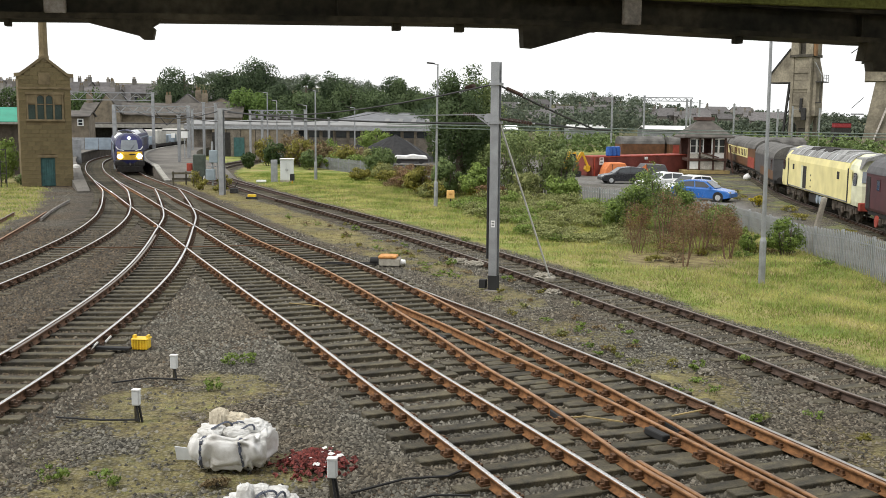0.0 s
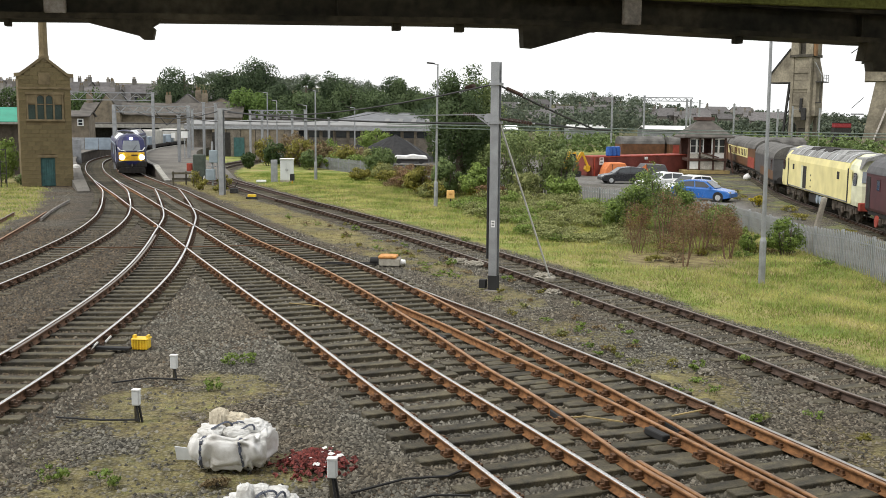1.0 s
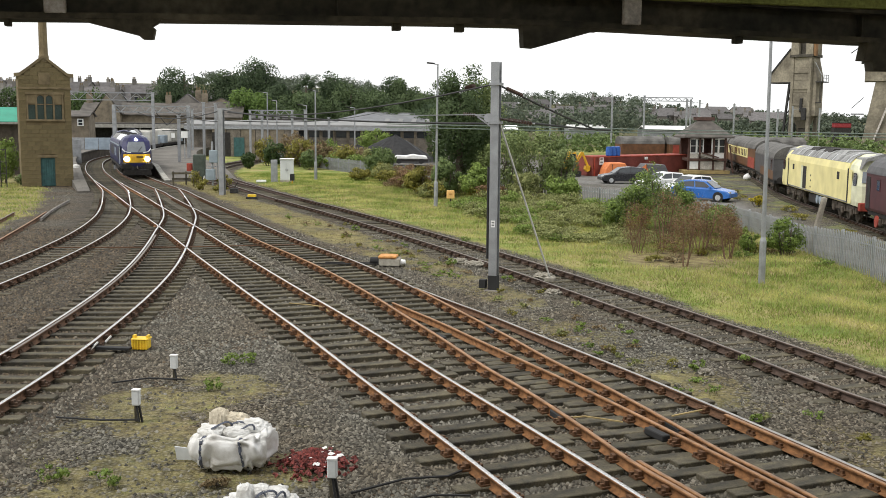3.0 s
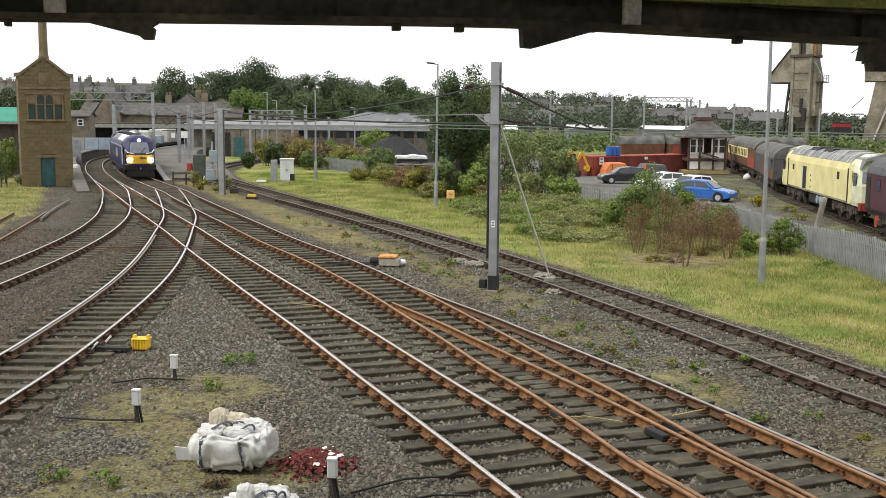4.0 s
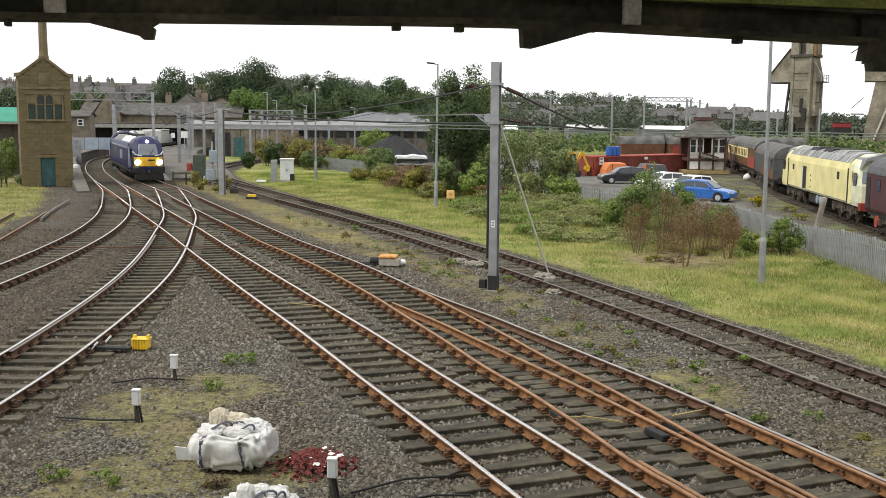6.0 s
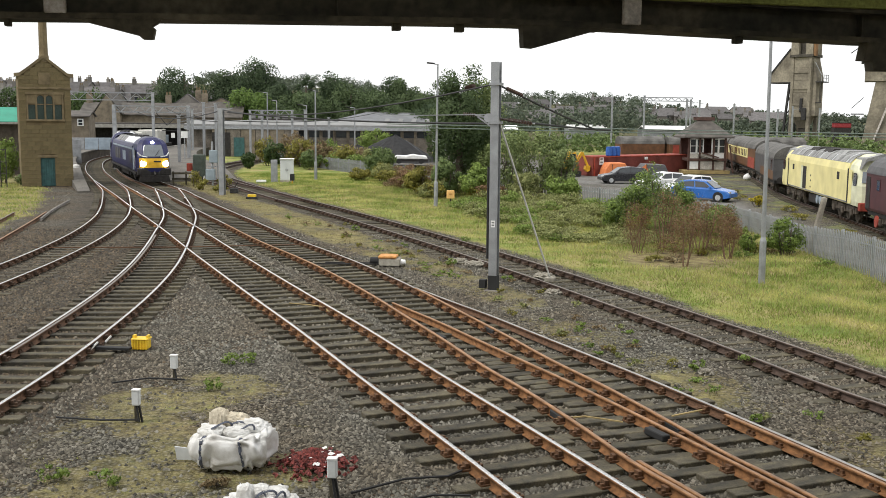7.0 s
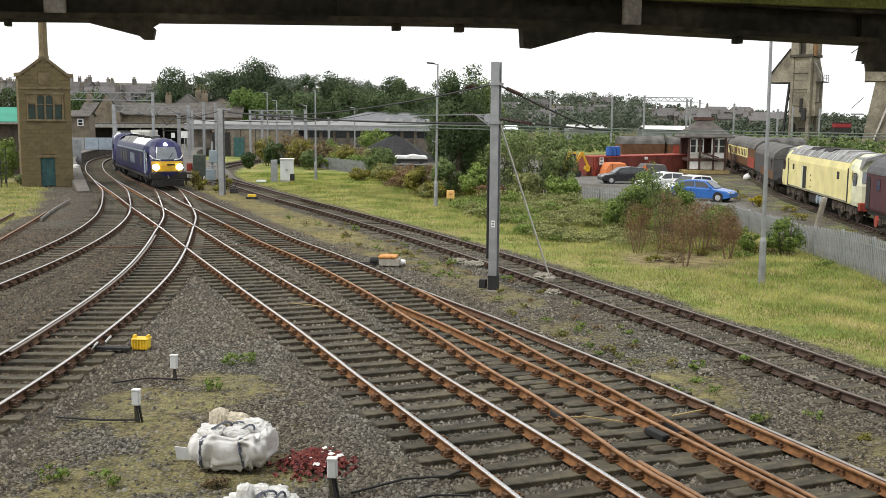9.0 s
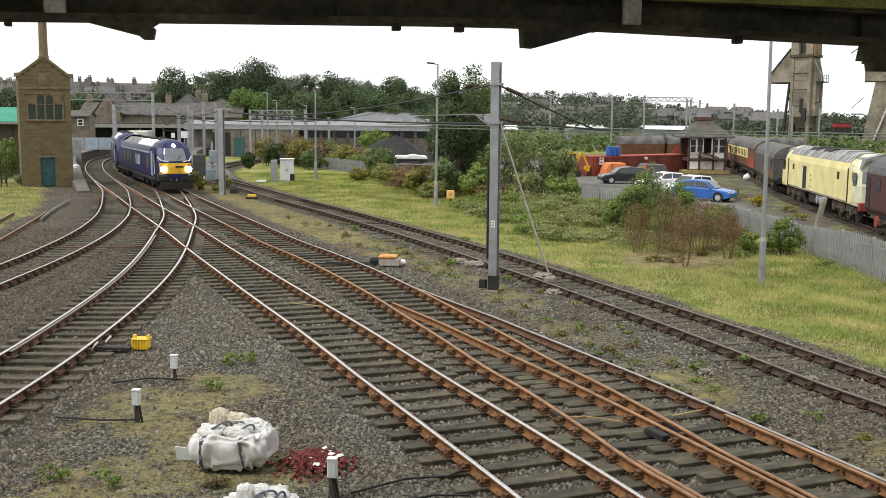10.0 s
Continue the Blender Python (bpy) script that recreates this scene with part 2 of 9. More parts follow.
M_MORTAR = mat("dirty_mortar", (0.145, 0.11, 0.058), 0.95, 0.3, 2, 40, 0.3)
M_WHITE = mat("white_paint", (0.75, 0.75, 0.73), 0.55, 0.12, 2, 40, 0.1)
M_DARKGLASS = mat("dark_window_glass", (0.03, 0.035, 0.04), 0.12, 0.2, 2, 20, 0.0, spec=0.7)


def ground_material():
    m = bpy.data.materials.new("ballast_and_grass")
    m.use_nodes = True
    t = m.node_tree
    N, L = t.nodes, t.links
    b = N["Principled BSDF"]
    co = N.new("ShaderNodeTexCoord")

    def noise_(scale, detail=4):
        n = N.new("ShaderNodeTexNoise")
        n.inputs["Scale"].default_value, n.inputs["Detail"].default_value = scale, detail
        L.new(co.outputs["Object"], n.inputs["Vector"])
        return n.outputs["Fac"]

    def ramp_(fac, *stops):
        r = N.new("ShaderNodeValToRGB")
        while len(r.color_ramp.elements) < len(stops):
            r.color_ramp.elements.new(0.5)
        for e, (p, c) in zip(r.color_ramp.elements, stops):
            e.position, e.color = p, (*c, 1)
        L.new(fac, r.inputs[0])
        return r.outputs[0]

    def mix_(f, a, c, blend="MIX"):
        x = N.new("ShaderNodeMix"); x.data_type = "RGBA"; x.blend_type = blend
        if isinstance(f, float):
            x.inputs["Factor"].default_value = f
        else:
            L.new(f, x.inputs["Factor"])
        L.new(a, x.inputs["A"]); L.new(c, x.inputs["B"])
        return x.outputs["Result"]

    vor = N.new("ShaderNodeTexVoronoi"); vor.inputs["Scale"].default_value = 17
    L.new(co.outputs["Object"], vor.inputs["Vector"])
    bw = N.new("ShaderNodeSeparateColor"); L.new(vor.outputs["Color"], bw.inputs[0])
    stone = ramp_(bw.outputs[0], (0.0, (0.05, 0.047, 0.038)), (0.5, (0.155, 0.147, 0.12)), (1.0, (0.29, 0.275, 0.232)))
    # cell edges darkened in colour: painted shade in the gaps between stones
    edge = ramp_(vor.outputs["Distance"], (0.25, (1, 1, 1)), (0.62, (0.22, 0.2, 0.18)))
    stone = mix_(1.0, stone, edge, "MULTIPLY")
    brown = ramp_(noise_(0.35), (0.4, (1, 1, 1)), (0.65, (0.95, 0.72, 0.52)))
    stone = mix_(0.7, stone, brown, "MULTIPLY")
    grass = ramp_(noise_(0.55, 9), (0.38, (0.155, 0.225, 0.045)), (0.5, (0.27, 0.3, 0.08)), (0.64, (0.37, 0.32, 0.15)))
    grass = mix_(0.6, grass, ramp_(noise_(45, 3), (0.3, (0.45, 0.45, 0.4)), (0.7, (1.15, 1.15, 1.0))), "MULTIPLY")
    tarmac = ramp_(noise_(3, 6), (0.3, (0.12, 0.117, 0.11)), (0.7, (0.22, 0.215, 0.2)))
    at = N.new("ShaderNodeAttribute"); at.attribute_name = "cover"
    sp = N.new("ShaderNodeSeparateColor"); L.new(at.outputs["Color"], sp.inputs[0])

    def edge_(v):
        a = N.new("ShaderNodeMath"); a.operation = "MULTIPLY_ADD"; a.inputs[1].default_value = 0.9
        L.new(noise_(7, 5), a.inputs[0]); L.new(v, a.inputs[2])
        r = N.new("ShaderNodeMapRange"); r.inputs["From Min"].default_value, r.inputs["From Max"].default_value = 0.74, 1.2
        L.new(a.outputs[0], r.inputs["Value"])
        return r.outputs[0]

    dry = ramp_(noise_(2.6, 6), (0.3, (0.075, 0.062, 0.045)), (0.44, (0.19, 0.15, 0.08)), (0.58, (0.28, 0.235, 0.12)), (0.72, (0.21, 0.215, 0.08)))
    grass = mix_(at.outputs["Alpha"], grass, mix_(0.6, dry, ramp_(noise_(60, 3), (0.3, (0.45, 0.45, 0.4)), (0.7, (1.15, 1.15, 1.0))), "MULTIPLY"))
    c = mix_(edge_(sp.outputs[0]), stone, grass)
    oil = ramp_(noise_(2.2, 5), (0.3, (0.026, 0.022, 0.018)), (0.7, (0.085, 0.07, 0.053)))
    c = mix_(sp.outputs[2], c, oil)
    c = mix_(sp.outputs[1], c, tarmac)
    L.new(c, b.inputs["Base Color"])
    b.inputs["Roughness"].default_value = 0.95
    b.inputs["Specular IOR Level"].default_value = 0.2
    bp = N.new("ShaderNodeBump"); bp.inputs["Strength"].default_value = 0.9; bp.inputs["Distance"].default_value = 0.04; bp.invert = True
    L.new(vor.outputs["Distance"], bp.inputs["Height"]); L.new(bp.outputs[0], b.inputs["Normal"])
    return m


def grassy(x, y):
    """How much grass grows at a plan point, 0 to 1."""
    x, y = np.asarray(x, float), np.asarray(y, float)
    g = np.zeros(np.shape(x))
    ex = np.interp(y, LINE_E[:, 1][:200], LINE_E[:, 0][:200])
    n = wave(x, y, 0.8, 0.3) * 0.5 + wave(x, y, 2.7, 1.1) * 0.3
    # the bank beside the siding, up to the fence
    bank = sstep(1.3, 2.6, x - ex + 0.4 * n) * sstep(0.9, 0.0, x - fence_x(y))
    g = np.maximum(g, bank)
    # the strip between the main line and the siding
    dx = np.interp(y, LINE_D[:, 1], LINE_D[:, 0])
    mid = sstep(1.6, 2.6, x - dx) * sstep(1.3, 2.0, ex - x)
    g = np.maximum(g, mid * np.clip(0.4 + 0.35 * sstep(25, 55, y) + n * 0.65, 0, 1))
    # the clearing by the sacks
    near = np.clip(1.15 - np.hypot((x + 4.2) / 2.6, (y - 14.5) / 5.2), 0, 1)
    g = np.maximum(g, np.clip(near * 0.9 + n * 1.15 * (near > 0) * sstep(0, 0.3, near) + 0.2 * wave(x, y, 5.2, 2.2) * (near > 0), 0, 0.55))
    # left of the lines
    ax = np.interp(y, LINE_A[:, 1], LINE_A[:, 0])
    left = sstep(3.6, 5.2, ax - x + n) * sstep(90, 74, y)
    g = np.maximum(g, left * 0.85)
    yard_weeds = sstep(19, 21, x) * sstep(30, 34, y) * sstep(120, 100, y) * np.clip(0.35 + n * 0.8, 0, 0.6)
    g = np.maximum(g, yard_weeds)
    far = sstep(135, 150, y) + sstep(45, 60, np.abs(x)) * sstep(60, 40, y)
    return np.maximum(g, np.clip(far, 0, 1) * 0.9)


def build_ground():
    xs = np.r_[-3000, -1500, -800, -450, -260, -160, -110, -80, -60, -50, np.arange(-42, 30, 0.22), np.arange(30, 60, 1.5), 65, 80, 110, 160, 260, 450, 800, 1500, 3000]
    ys = [-3000, -800, -200, -60, -20, -5, 0]
    y = 4.0
    while y < 4000:
        ys.append(y)
        y += max(0.16, 0.012 * y)
    ys = np.array(ys)
    X, Y = np.meshgrid(xs, ys)
    Z = height(X, Y)
    V = np.c_[X.ravel(), Y.ravel(), Z.ravel()]
    nx, ny = len(xs), len(ys)
    i = (np.arange(ny - 1)[:, None] * nx + np.arange(nx - 1)[None, :]).ravel()
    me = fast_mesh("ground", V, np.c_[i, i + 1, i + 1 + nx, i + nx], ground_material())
    col = np.zeros((len(V), 4), np.float32)
    col[:, 0] = grassy(V[:, 0], V[:, 1])
    yard = sstep(1.5, 3.0, V[:, 0] - fence_x(V[:, 1])) * sstep(140, 120, V[:, 1]) * sstep(20, 26, V[:, 1]) * (1 - 0.85 * sstep(19.0, 21.5, V[:, 0] + 0.6 * wave(V[:, 0], V[:, 1], 0.6)))
    col[:, 1] = yard * np.clip(0.75 + wave(V[:, 0], V[:, 1], 0.5) * 0.6, 0, 1)
    oil = np.zeros(len(V))
    for ln, k in ((LINE_A, 0.95), (LINE_B, 0.95), (LINE_C, 0.25), (LINE_D, 0.3), (LINE_E, 0.28)):
        d = np.full(len(V), 1e9)
        for q in ln[::2]:
            d = np.minimum(d, (V[:, 0] - q[0]) ** 2 + (V[:, 1] - q[1]) ** 2)
        k = k + (0.9 - k) * sstep(48, 66, V[:, 1]) * (ln is not LINE_E)
        oil = np.maximum(oil, k * sstep(2.7, 1.1, np.sqrt(d) + 0.4 * wave(V[:, 0], V[:, 1], 1.3)))
    col[:, 2] = np.maximum(oil, 0.75 * sstep(150, 190, V[:, 1]))
    ex = np.interp(V[:, 1], LINE_E[:, 1][:200], LINE_E[:, 0][:200])
    bare = np.clip(1 - np.hypot((V[:, 0] - 8.6) / 3.0, (V[:, 1] - 36.8) / 3.6), 0, 1)
    col[:, 3] = np.clip(np.where(V[:, 0] < ex, 0.1 + 0.75 * sstep(110, 70, V[:, 1]), 0.12 + 0.3 * np.clip(wave(V[:, 0], V[:, 1], 0.45, 0.7), 0, 1) + 2.2 * bare), 0, 1)
    at = me.attributes.new("cover", "FLOAT_COLOR", "POINT")
    at.data.foreach_set("color", col.ravel())
    me.polygons.foreach_set("use_smooth", [True] * len(me.polygons))
    tagged(new("ground", me), "grey stone ballast with patches of rough yellow-green grass", "ground", kind="structure")


build_ground()


# ---- tracks ----
HEAD = [(-0.035, 0), (0.035, 0), (0.036, -0.03), (0.012, -0.045), (0.012, -0.125), (0.07, -0.145), (0.07, -0.158), (-0.07, -0.158), (-0.07, -0.145), (-0.012, -0.125), (-0.012, -0.045), (-0.036, -0.03)]


def normals(ln):
    d = np.gradient(ln, axis=0)
    d /= np.linalg.norm(d, axis=1)[:, None]
    return d, np.c_[d[:, 1], -d[:, 0]]


def rail(ln, side, parent, m_side, m_top, name="rail", z=RAIL, a=0, b=None, label=""):
    d, n = normals(ln)
    q = (ln + n * side)[a:b]
    nn = n[a:b]
    k = len(HEAD)
    V = np.array([[q[i, 0] + nn[i, 0] * px, q[i, 1] + nn[i, 1] * px, z + pz] for i in range(len(q)) for px, pz in HEAD])
    F = np.array([(i * k + j, i * k + (j + 1) % k, (i + 1) * k + (j + 1) % k, (i + 1) * k + j) for i in range(len(q) - 1) for j in range(k)])
    me = fast_mesh(name, V, F, m_side)
    me.materials.append(m_top)
    me.polygons.foreach_set("material_index", np.tile([1] + [0] * (k - 1), len(q) - 1).astype(np.int32))
    return part(name, me, None, parent, label)


def sleeper_data():
    s = Mesh().box(-1.3, 1.3, -0.125, 0.125, -0.1, 0.03)
    return s.data("sleeper", M_SLEEPER, 0.012)


SLEEPER = sleeper_data()


def chairs_for(spots, parent, material):
    """The cast chairs and keys that hold the rails, both sides of each rail."""
    c = Mesh()
    for x, y, a in spots:
        m = Matrix.Translation((x, y, 0)) @ Matrix.Rotation(a, 4, "Z")
        for s in (-0.7525, 0.7525):
            for k in (-1, 1):
                x = s + k * 0.1
                c.box(x - 0.065, x + 0.075, -0.095, 0.095, 0.03, 0.06, m)
                c.box(x - k * 0.03 - 0.03, x - k * 0.03 + 0.03, -0.06, 0.06, 0.055, 0.135, m)
                c.box(x + k * 0.045 - 0.024, x + k * 0.045 + 0.024, -0.075, -0.03, 0.055, 0.105, m)
                c.box(x + k * 0.045 - 0.024, x + k * 0.045 + 0.024, 0.03, 0.075, 0.055, 0.105, m)
    if c.v:
        tagged(part("rail_chair", c, material, parent, "rusty cast rail chairs"), kind="stuff")


def track(ln, label, m_side, m_top, name="railway_track", spacing=0.65, skip=None, wide=1.0, sink=0.0, rails=((-0.7525, 0, None), (0.7525, 0, None))):
    tr = thing(name, label, "railway track", kind="")
    for side, a, b, *own in rails:
        rail(ln, side, tr, own[0] if own else m_side, own[1] if own else m_top, a=a, b=b)
    d, n = normals(ln)
    s = 0.0
    spots = []
    arc = np.r_[0, np.cumsum(np.linalg.norm(np.diff(ln, axis=0), axis=1))]
    while s < arc[-1]:
        x, y = float(np.interp(s, arc, ln[:, 0])), float(np.interp(s, arc, ln[:, 1]))
        i = int(np.argmin(abs(arc - s)))
        s += spacing
        if skip is not None and skip(x, y):
            continue
        ob = new("sleeper", SLEEPER)
        ob.parent = tr
        ang = math.atan2(d[i, 1], d[i, 0]) - math.pi / 2 + random.uniform(-0.012, 0.012)
        ob.matrix_basis = Matrix.Translation((x + random.uniform(-0.02, 0.02), y, random.uniform(-0.012, 0.006) - sink)) @ Matrix.Rotation(ang, 4, "Z") @ Matrix.Diagonal((wide, 1, 1, 1))
        if y < 60:
            spots.append((x, y, ang))
    chairs_for(spots, tr, M_CHAIR if m_side is M_RAIL_SIDE else M_CHAIR_DARK)
    return tr


def near_line(ln, r):
    q = ln[::2]
    return lambda x, y: bool((((q - (x, y)) ** 2).sum(1) < r * r).any())


def build_tracks():
    on_a, on_b, on_c, on_d, on_e = (near_line(l, 1.1) for l in (LINE_A, LINE_B, LINE_C, LINE_D, LINE_E))
    track(LINE_A, "curved railway track with bright worn rails on old timber sleepers", M_RAIL_BROWN, M_RAIL_TOP, sink=0.03)
    k = int(np.argmin(abs(LINE_D[:, 1] - 28.3)))
    far = int(np.argmin(abs(LINE_D[:, 1] - 46)))
    d_ = track(LINE_D, "railway track with rust-brown rails on timber sleepers in stone ballast", M_RAIL_SIDE, M_RAIL_TOP_RUST, rails=((-0.7525, 0, far + 1), (-0.7525, far, None, M_RAIL_BROWN, M_RAIL_TOP_WORN), (0.7525, 0, k + 1), (0.7525, k, None, M_RAIL_BROWN, M_RAIL_TOP_WORN)))
    b_ = track(LINE_B, "curved railway track with bright polished rails crossing another line", M_RAIL_BROWN, M_RAIL_TOP, skip=near_line(LINE_D, 0.6))
    track(LINE_C, "railway track with bright polished rails on dark timber sleepers", M_RAIL_SIDE, M_RAIL_TOP, skip=lambda x, y: near_line(LINE_A, 0.6)(x, y) or near_line(LINE_B, 0.35)(x, y))
    f_ = track(LINE_F, "turnout track with rust-brown rails branching from the running line", M_RAIL_SIDE, M_RAIL_TOP_RUST, skip=lambda x, y: near_line(LINE_D, 0.9)(x, y), rails=((-0.7525, 0, None, M_RAIL_BROWN, M_RAIL_TOP_WORN), (0.7525, 4, None)))
    track(LINE_E, "little-used siding track with dark rails on sunken sleepers", M_RAIL_DARK, M_RAIL_TOP_DULL, sink=0.03)
    track(LINE_G, "overgrown siding track with dull rails", M_RAIL_DARK, M_RAIL_TOP_DULL, skip=near_line(LINE_E, 0.8))

    # check rails beside the crossings
    for tr, ln, side, y0, y1, top in ((b_, LINE_B, -0.645, 20.5, 42.0, M_RAIL_TOP_DULL), (d_, LINE_D, -0.645, 9.0, 15.2, M_RAIL_TOP_RUST), (f_, LINE_F, -0.645, 12.0, 16.4, M_RAIL_TOP_RUST)):
        idx = [i for i in range(len(ln)) if y0 < ln[i, 1] < y1]
        rail(ln, side, tr, M_RAIL_SIDE if tr is not b_ else M_RAIL_BROWN, top, "check_rail", RAIL, min(idx), max(idx))


build_tracks()


# ---- the bridge overhead ----
def build_bridge():
    ang = math.atan2(1.75, 8.85)
    m = pose(-4.0, 8.97, 5.85, 0, 0, math.degrees(ang))     # local x along the girder, y away, z up from its lower edge
    br = thing("overhead_bridge", "dark grimy steel bridge girder with concrete brackets under an added unseen deck", "bridge", m)

    def camber(mesh):
        mesh.v = [(x, y, z + float(np.interp(x, [0, 2, 4, 4.8, 5.88, 7.2, 8.5], [0.02, 0.052, 0.08, 0.083, 0.068, 0.035, 0.0]))) for x, y, z in mesh.v]
        return mesh

    def beam(y0, y1, z0, z1):
        """A long member in short lengths, so that it follows the camber."""
        return camber(Mesh().loft([[(x, y0, z0), (x, y1, z0), (x, y1, z1), (x, y0, z1)] for x in (-14, -4, 0, 1, 2, 3, 4, 4.8, 5.3, 5.88, 6.5, 7.2, 7.9, 8.5, 14, 24)]))

    part("web_plate", beam(0.1, 0.16, 0.0, 1.7), M_GIRDER, br)
    part("bottom_flange", beam(-0.12, 0.34, -0.02, 0.03), M_GIRDER, br)
    # unseen deck, added overhead to keep sky light off the girder
    part("deck", Mesh().box(-14, 24, -5.5, 0.6, 1.35, 1.7), M_GIRDER, br, "unseen deck slab added to darken the girder")
    part("outer_ledge", beam(-0.16, 0.0, 0.26, 0.3), M_GIRDER, br)
    # deep gusset brackets, tapering one to each hand
    part("gusset", camber(Mesh().prism([(0.62, 0.02), (1.30, -0.155), (1.34, -0.19), (1.43, -0.19), (1.45, -0.1), (1.42, -0.08), (1.5, -0.03), (1.53, 0.02)], -0.1, 0.06, "y")), M_GIRDER, br, bevel=0.005)
    part("gusset", camber(Mesh().prism([(4.8, 0.02), (4.82, -0.225), (4.93, -0.23), (5.76, 0.02)], -0.1, 0.06, "y")), M_GIRDER, br, bevel=0.005)
    part("gusset", camber(Mesh().prism([(8.44, 0.02), (8.4, -0.2), (8.5, -0.2), (8.52, -0.3), (11.4, -0.3), (11.4, 0.02)], -0.1, 0.06, "y")), M_GIRDER, br, bevel=0.005)
    for x, w, d in ((0.2, 0.05, 0.06), (3.62, 0.08, 0.065), (4.22, 0.085, 0.07), (5.55, 0.06, 0.03), (7.07, 0.08, 0.07)):
        part("bolt_block", camber(Mesh().cbox(x, 0.04, -d - 0.02, w, 0.1, d + 0.02)), M_GIRDER, br, bevel=0.006)
    for x in (0.625, 5.87):
        part("stiffener", camber(Mesh().cbox(x, -0.15, 0.02, 0.18, 0.06, 1.4)), M_STIFF, br, "grey weathered stiffener plate", bevel=0.008)
    for x in np.arange(-13, 24, 2.68):
        if min(abs(x - 0.52), abs(x - 5.88)) > 0.8:
            part("web_rib", Mesh().cbox(x, 0.06, 0.05, 0.03, 0.1, 1.3), M_GIRDER, br)
    part("top_rail", Mesh().prism([(4.5, 0.33), (14, 0.27), (14, 0.52), (4.5, 0.4)], -0.24, -0.16, "y"), M_MOSS, br, "moss-green painted ledge", bevel=0.005)
    part("abutment", Mesh().box(-14, 24, -14.6, -14, -5.85, 1.7), M_CONC, br)


M_STIFF = mat("weathered_grey_plate", (0.5, 0.46, 0.42), 0.85, 0.4, 4, 30, 0.3)
M_MOSS = mat("mossy_paint", (0.3, 0.33, 0.09), 0.85, 0.4, 2, 30, 0.2)
build_bridge()


# ---- masts, lamp posts and wires ----
M_INSUL = mat("brown_insulator", (0.06, 0.035, 0.025), 0.35, 0.2, 4, 30, 0.05)
M_EDGE_PALE = mat("pale_painted_rod", (0.55, 0.54, 0.5), 0.6, 0.15, 4, 30, 0.05)
M_WIRE = mat("weathered_cable", (0.03, 0.03, 0.03), 0.7, 0.2, 4, 30, 0.0)
M_COPPER = mat("verdigris_contact_wire", (0.16, 0.2, 0.17), 0.6, 0.2, 4, 30, 0.0, 0.3)


def wire(name, pts, r, material, label, parent=None, n=5):
    pts = [Vector(p) for p in pts]
    rings = []
    for i, p in enumerate(pts):
        q = (pts[min(i + 1, len(pts) - 1)] - pts[max(i - 1, 0)]).to_track_quat("Z", "Y").to_matrix()
        rings.append([p + q @ Vector((r * math.cos(2 * math.pi * k / n), r * math.sin(2 * math.pi * k / n), 0)) for k in range(n)])
    c = Mesh().loft(rings)
    if parent:
        return part(name, c, material, parent, label)
    return solid(name, c, material, label, "cable")


def sag(a, b, drop, n=10):
    a, b = Vector(a), Vector(b)
    return [a.lerp(b, i / n) - Vector((0, 0, drop * 4 * (i / n) * (1 - i / n))) for i in range(n + 1)]


def h_mast(x, y, h, w, label, base=True, lean=0.0, name="catenary_mast", turn=-8):
    ms = thing(name, label, "mast", pose(x, y, 0, 0, lean, turn), group="overhead line masts")
    t = 0.022
    part("web", Mesh().box(-0.014, 0.014, -w / 2 + t, w / 2 - t, 0, h), M_GALV, ms)
    part("flange", Mesh().box(-w / 2, w / 2, -w / 2, -w / 2 + t, 0, h), M_GALV, ms, bevel=0.004)
    part("flange", Mesh().box(-w / 2, w / 2, w / 2 - t, w / 2, 0, h), M_GALV, ms, bevel=0.004)
    if base:
        part("base_band", Mesh().box(-w / 2 - 0.01, w / 2 + 0.01, -w / 2 - 0.01, w / 2 + 0.01, 0.0, 0.42), M_BLACK, ms, "black painted foot")
    part("footing", Mesh().cbox(0, 0, -0.34, 0.5, 0.5, 0.33), M_STONE, ms, "grey concrete footing", bevel=0.03)
    return ms


def insulator(a, b, parent, r=0.06, k=6):
    a, b = Vector(a), Vector(b)
    c = Mesh().tube(a, b, 0.02, 0.02, 6)
    for i in range(k):
        p = a.lerp(b, (i + 0.5) / k)
        d = (b - a).normalized() * 0.012
        c.tube(p - d, p + d, r, r * 0.8, 10)
    part("insulator", c, M_INSUL, parent, "ribbed brown insulator")


def lamp_post(x, y, h, r, label, arm=(0.6, 0.0), lean=0.0, name="lamp_post"):
    lp = thing(name, label, "lamp post", pose(x, y, 0, 0, lean, 0), group="yard lamp posts")
    part("post_base", Mesh().tube((0, 0, -0.2), (0, 0, 1.3), r * 1.55, r * 1.5, 12), M_GALV, lp, smooth=False)
    part("door", Mesh().cbox(0, -r * 1.5, 0.45, r * 1.1, 0.02, 0.5), M_GREYPAINT, lp)
    part("pole", Mesh().tube((0, 0, 1.3), (0, 0, 1.42), r * 1.5, r, 12).tube((0, 0, 1.42), (0, 0, h), r, r * 0.6, 12), M_GALV, lp)
    ax, ay = arm
    part("arm", Mesh().tube((0, 0, h - 0.05), (ax, ay, h + 0.05), r * 0.45, r * 0.4, 8), M_GALV, lp)
    u = Vector((ax, ay, 0)).normalized()
    lt = Mesh().bar((ax * 0.6, ay * 0.6, h + 0.03), (ax * 0.6 + u.x * 0.45, ay * 0.6 + u.y * 0.45, h + 0.07), 0.18, 0.09)
    part("lantern", lt, M_DARKSTEEL, lp, "dark lantern housing", bevel=0.02)
    return lp


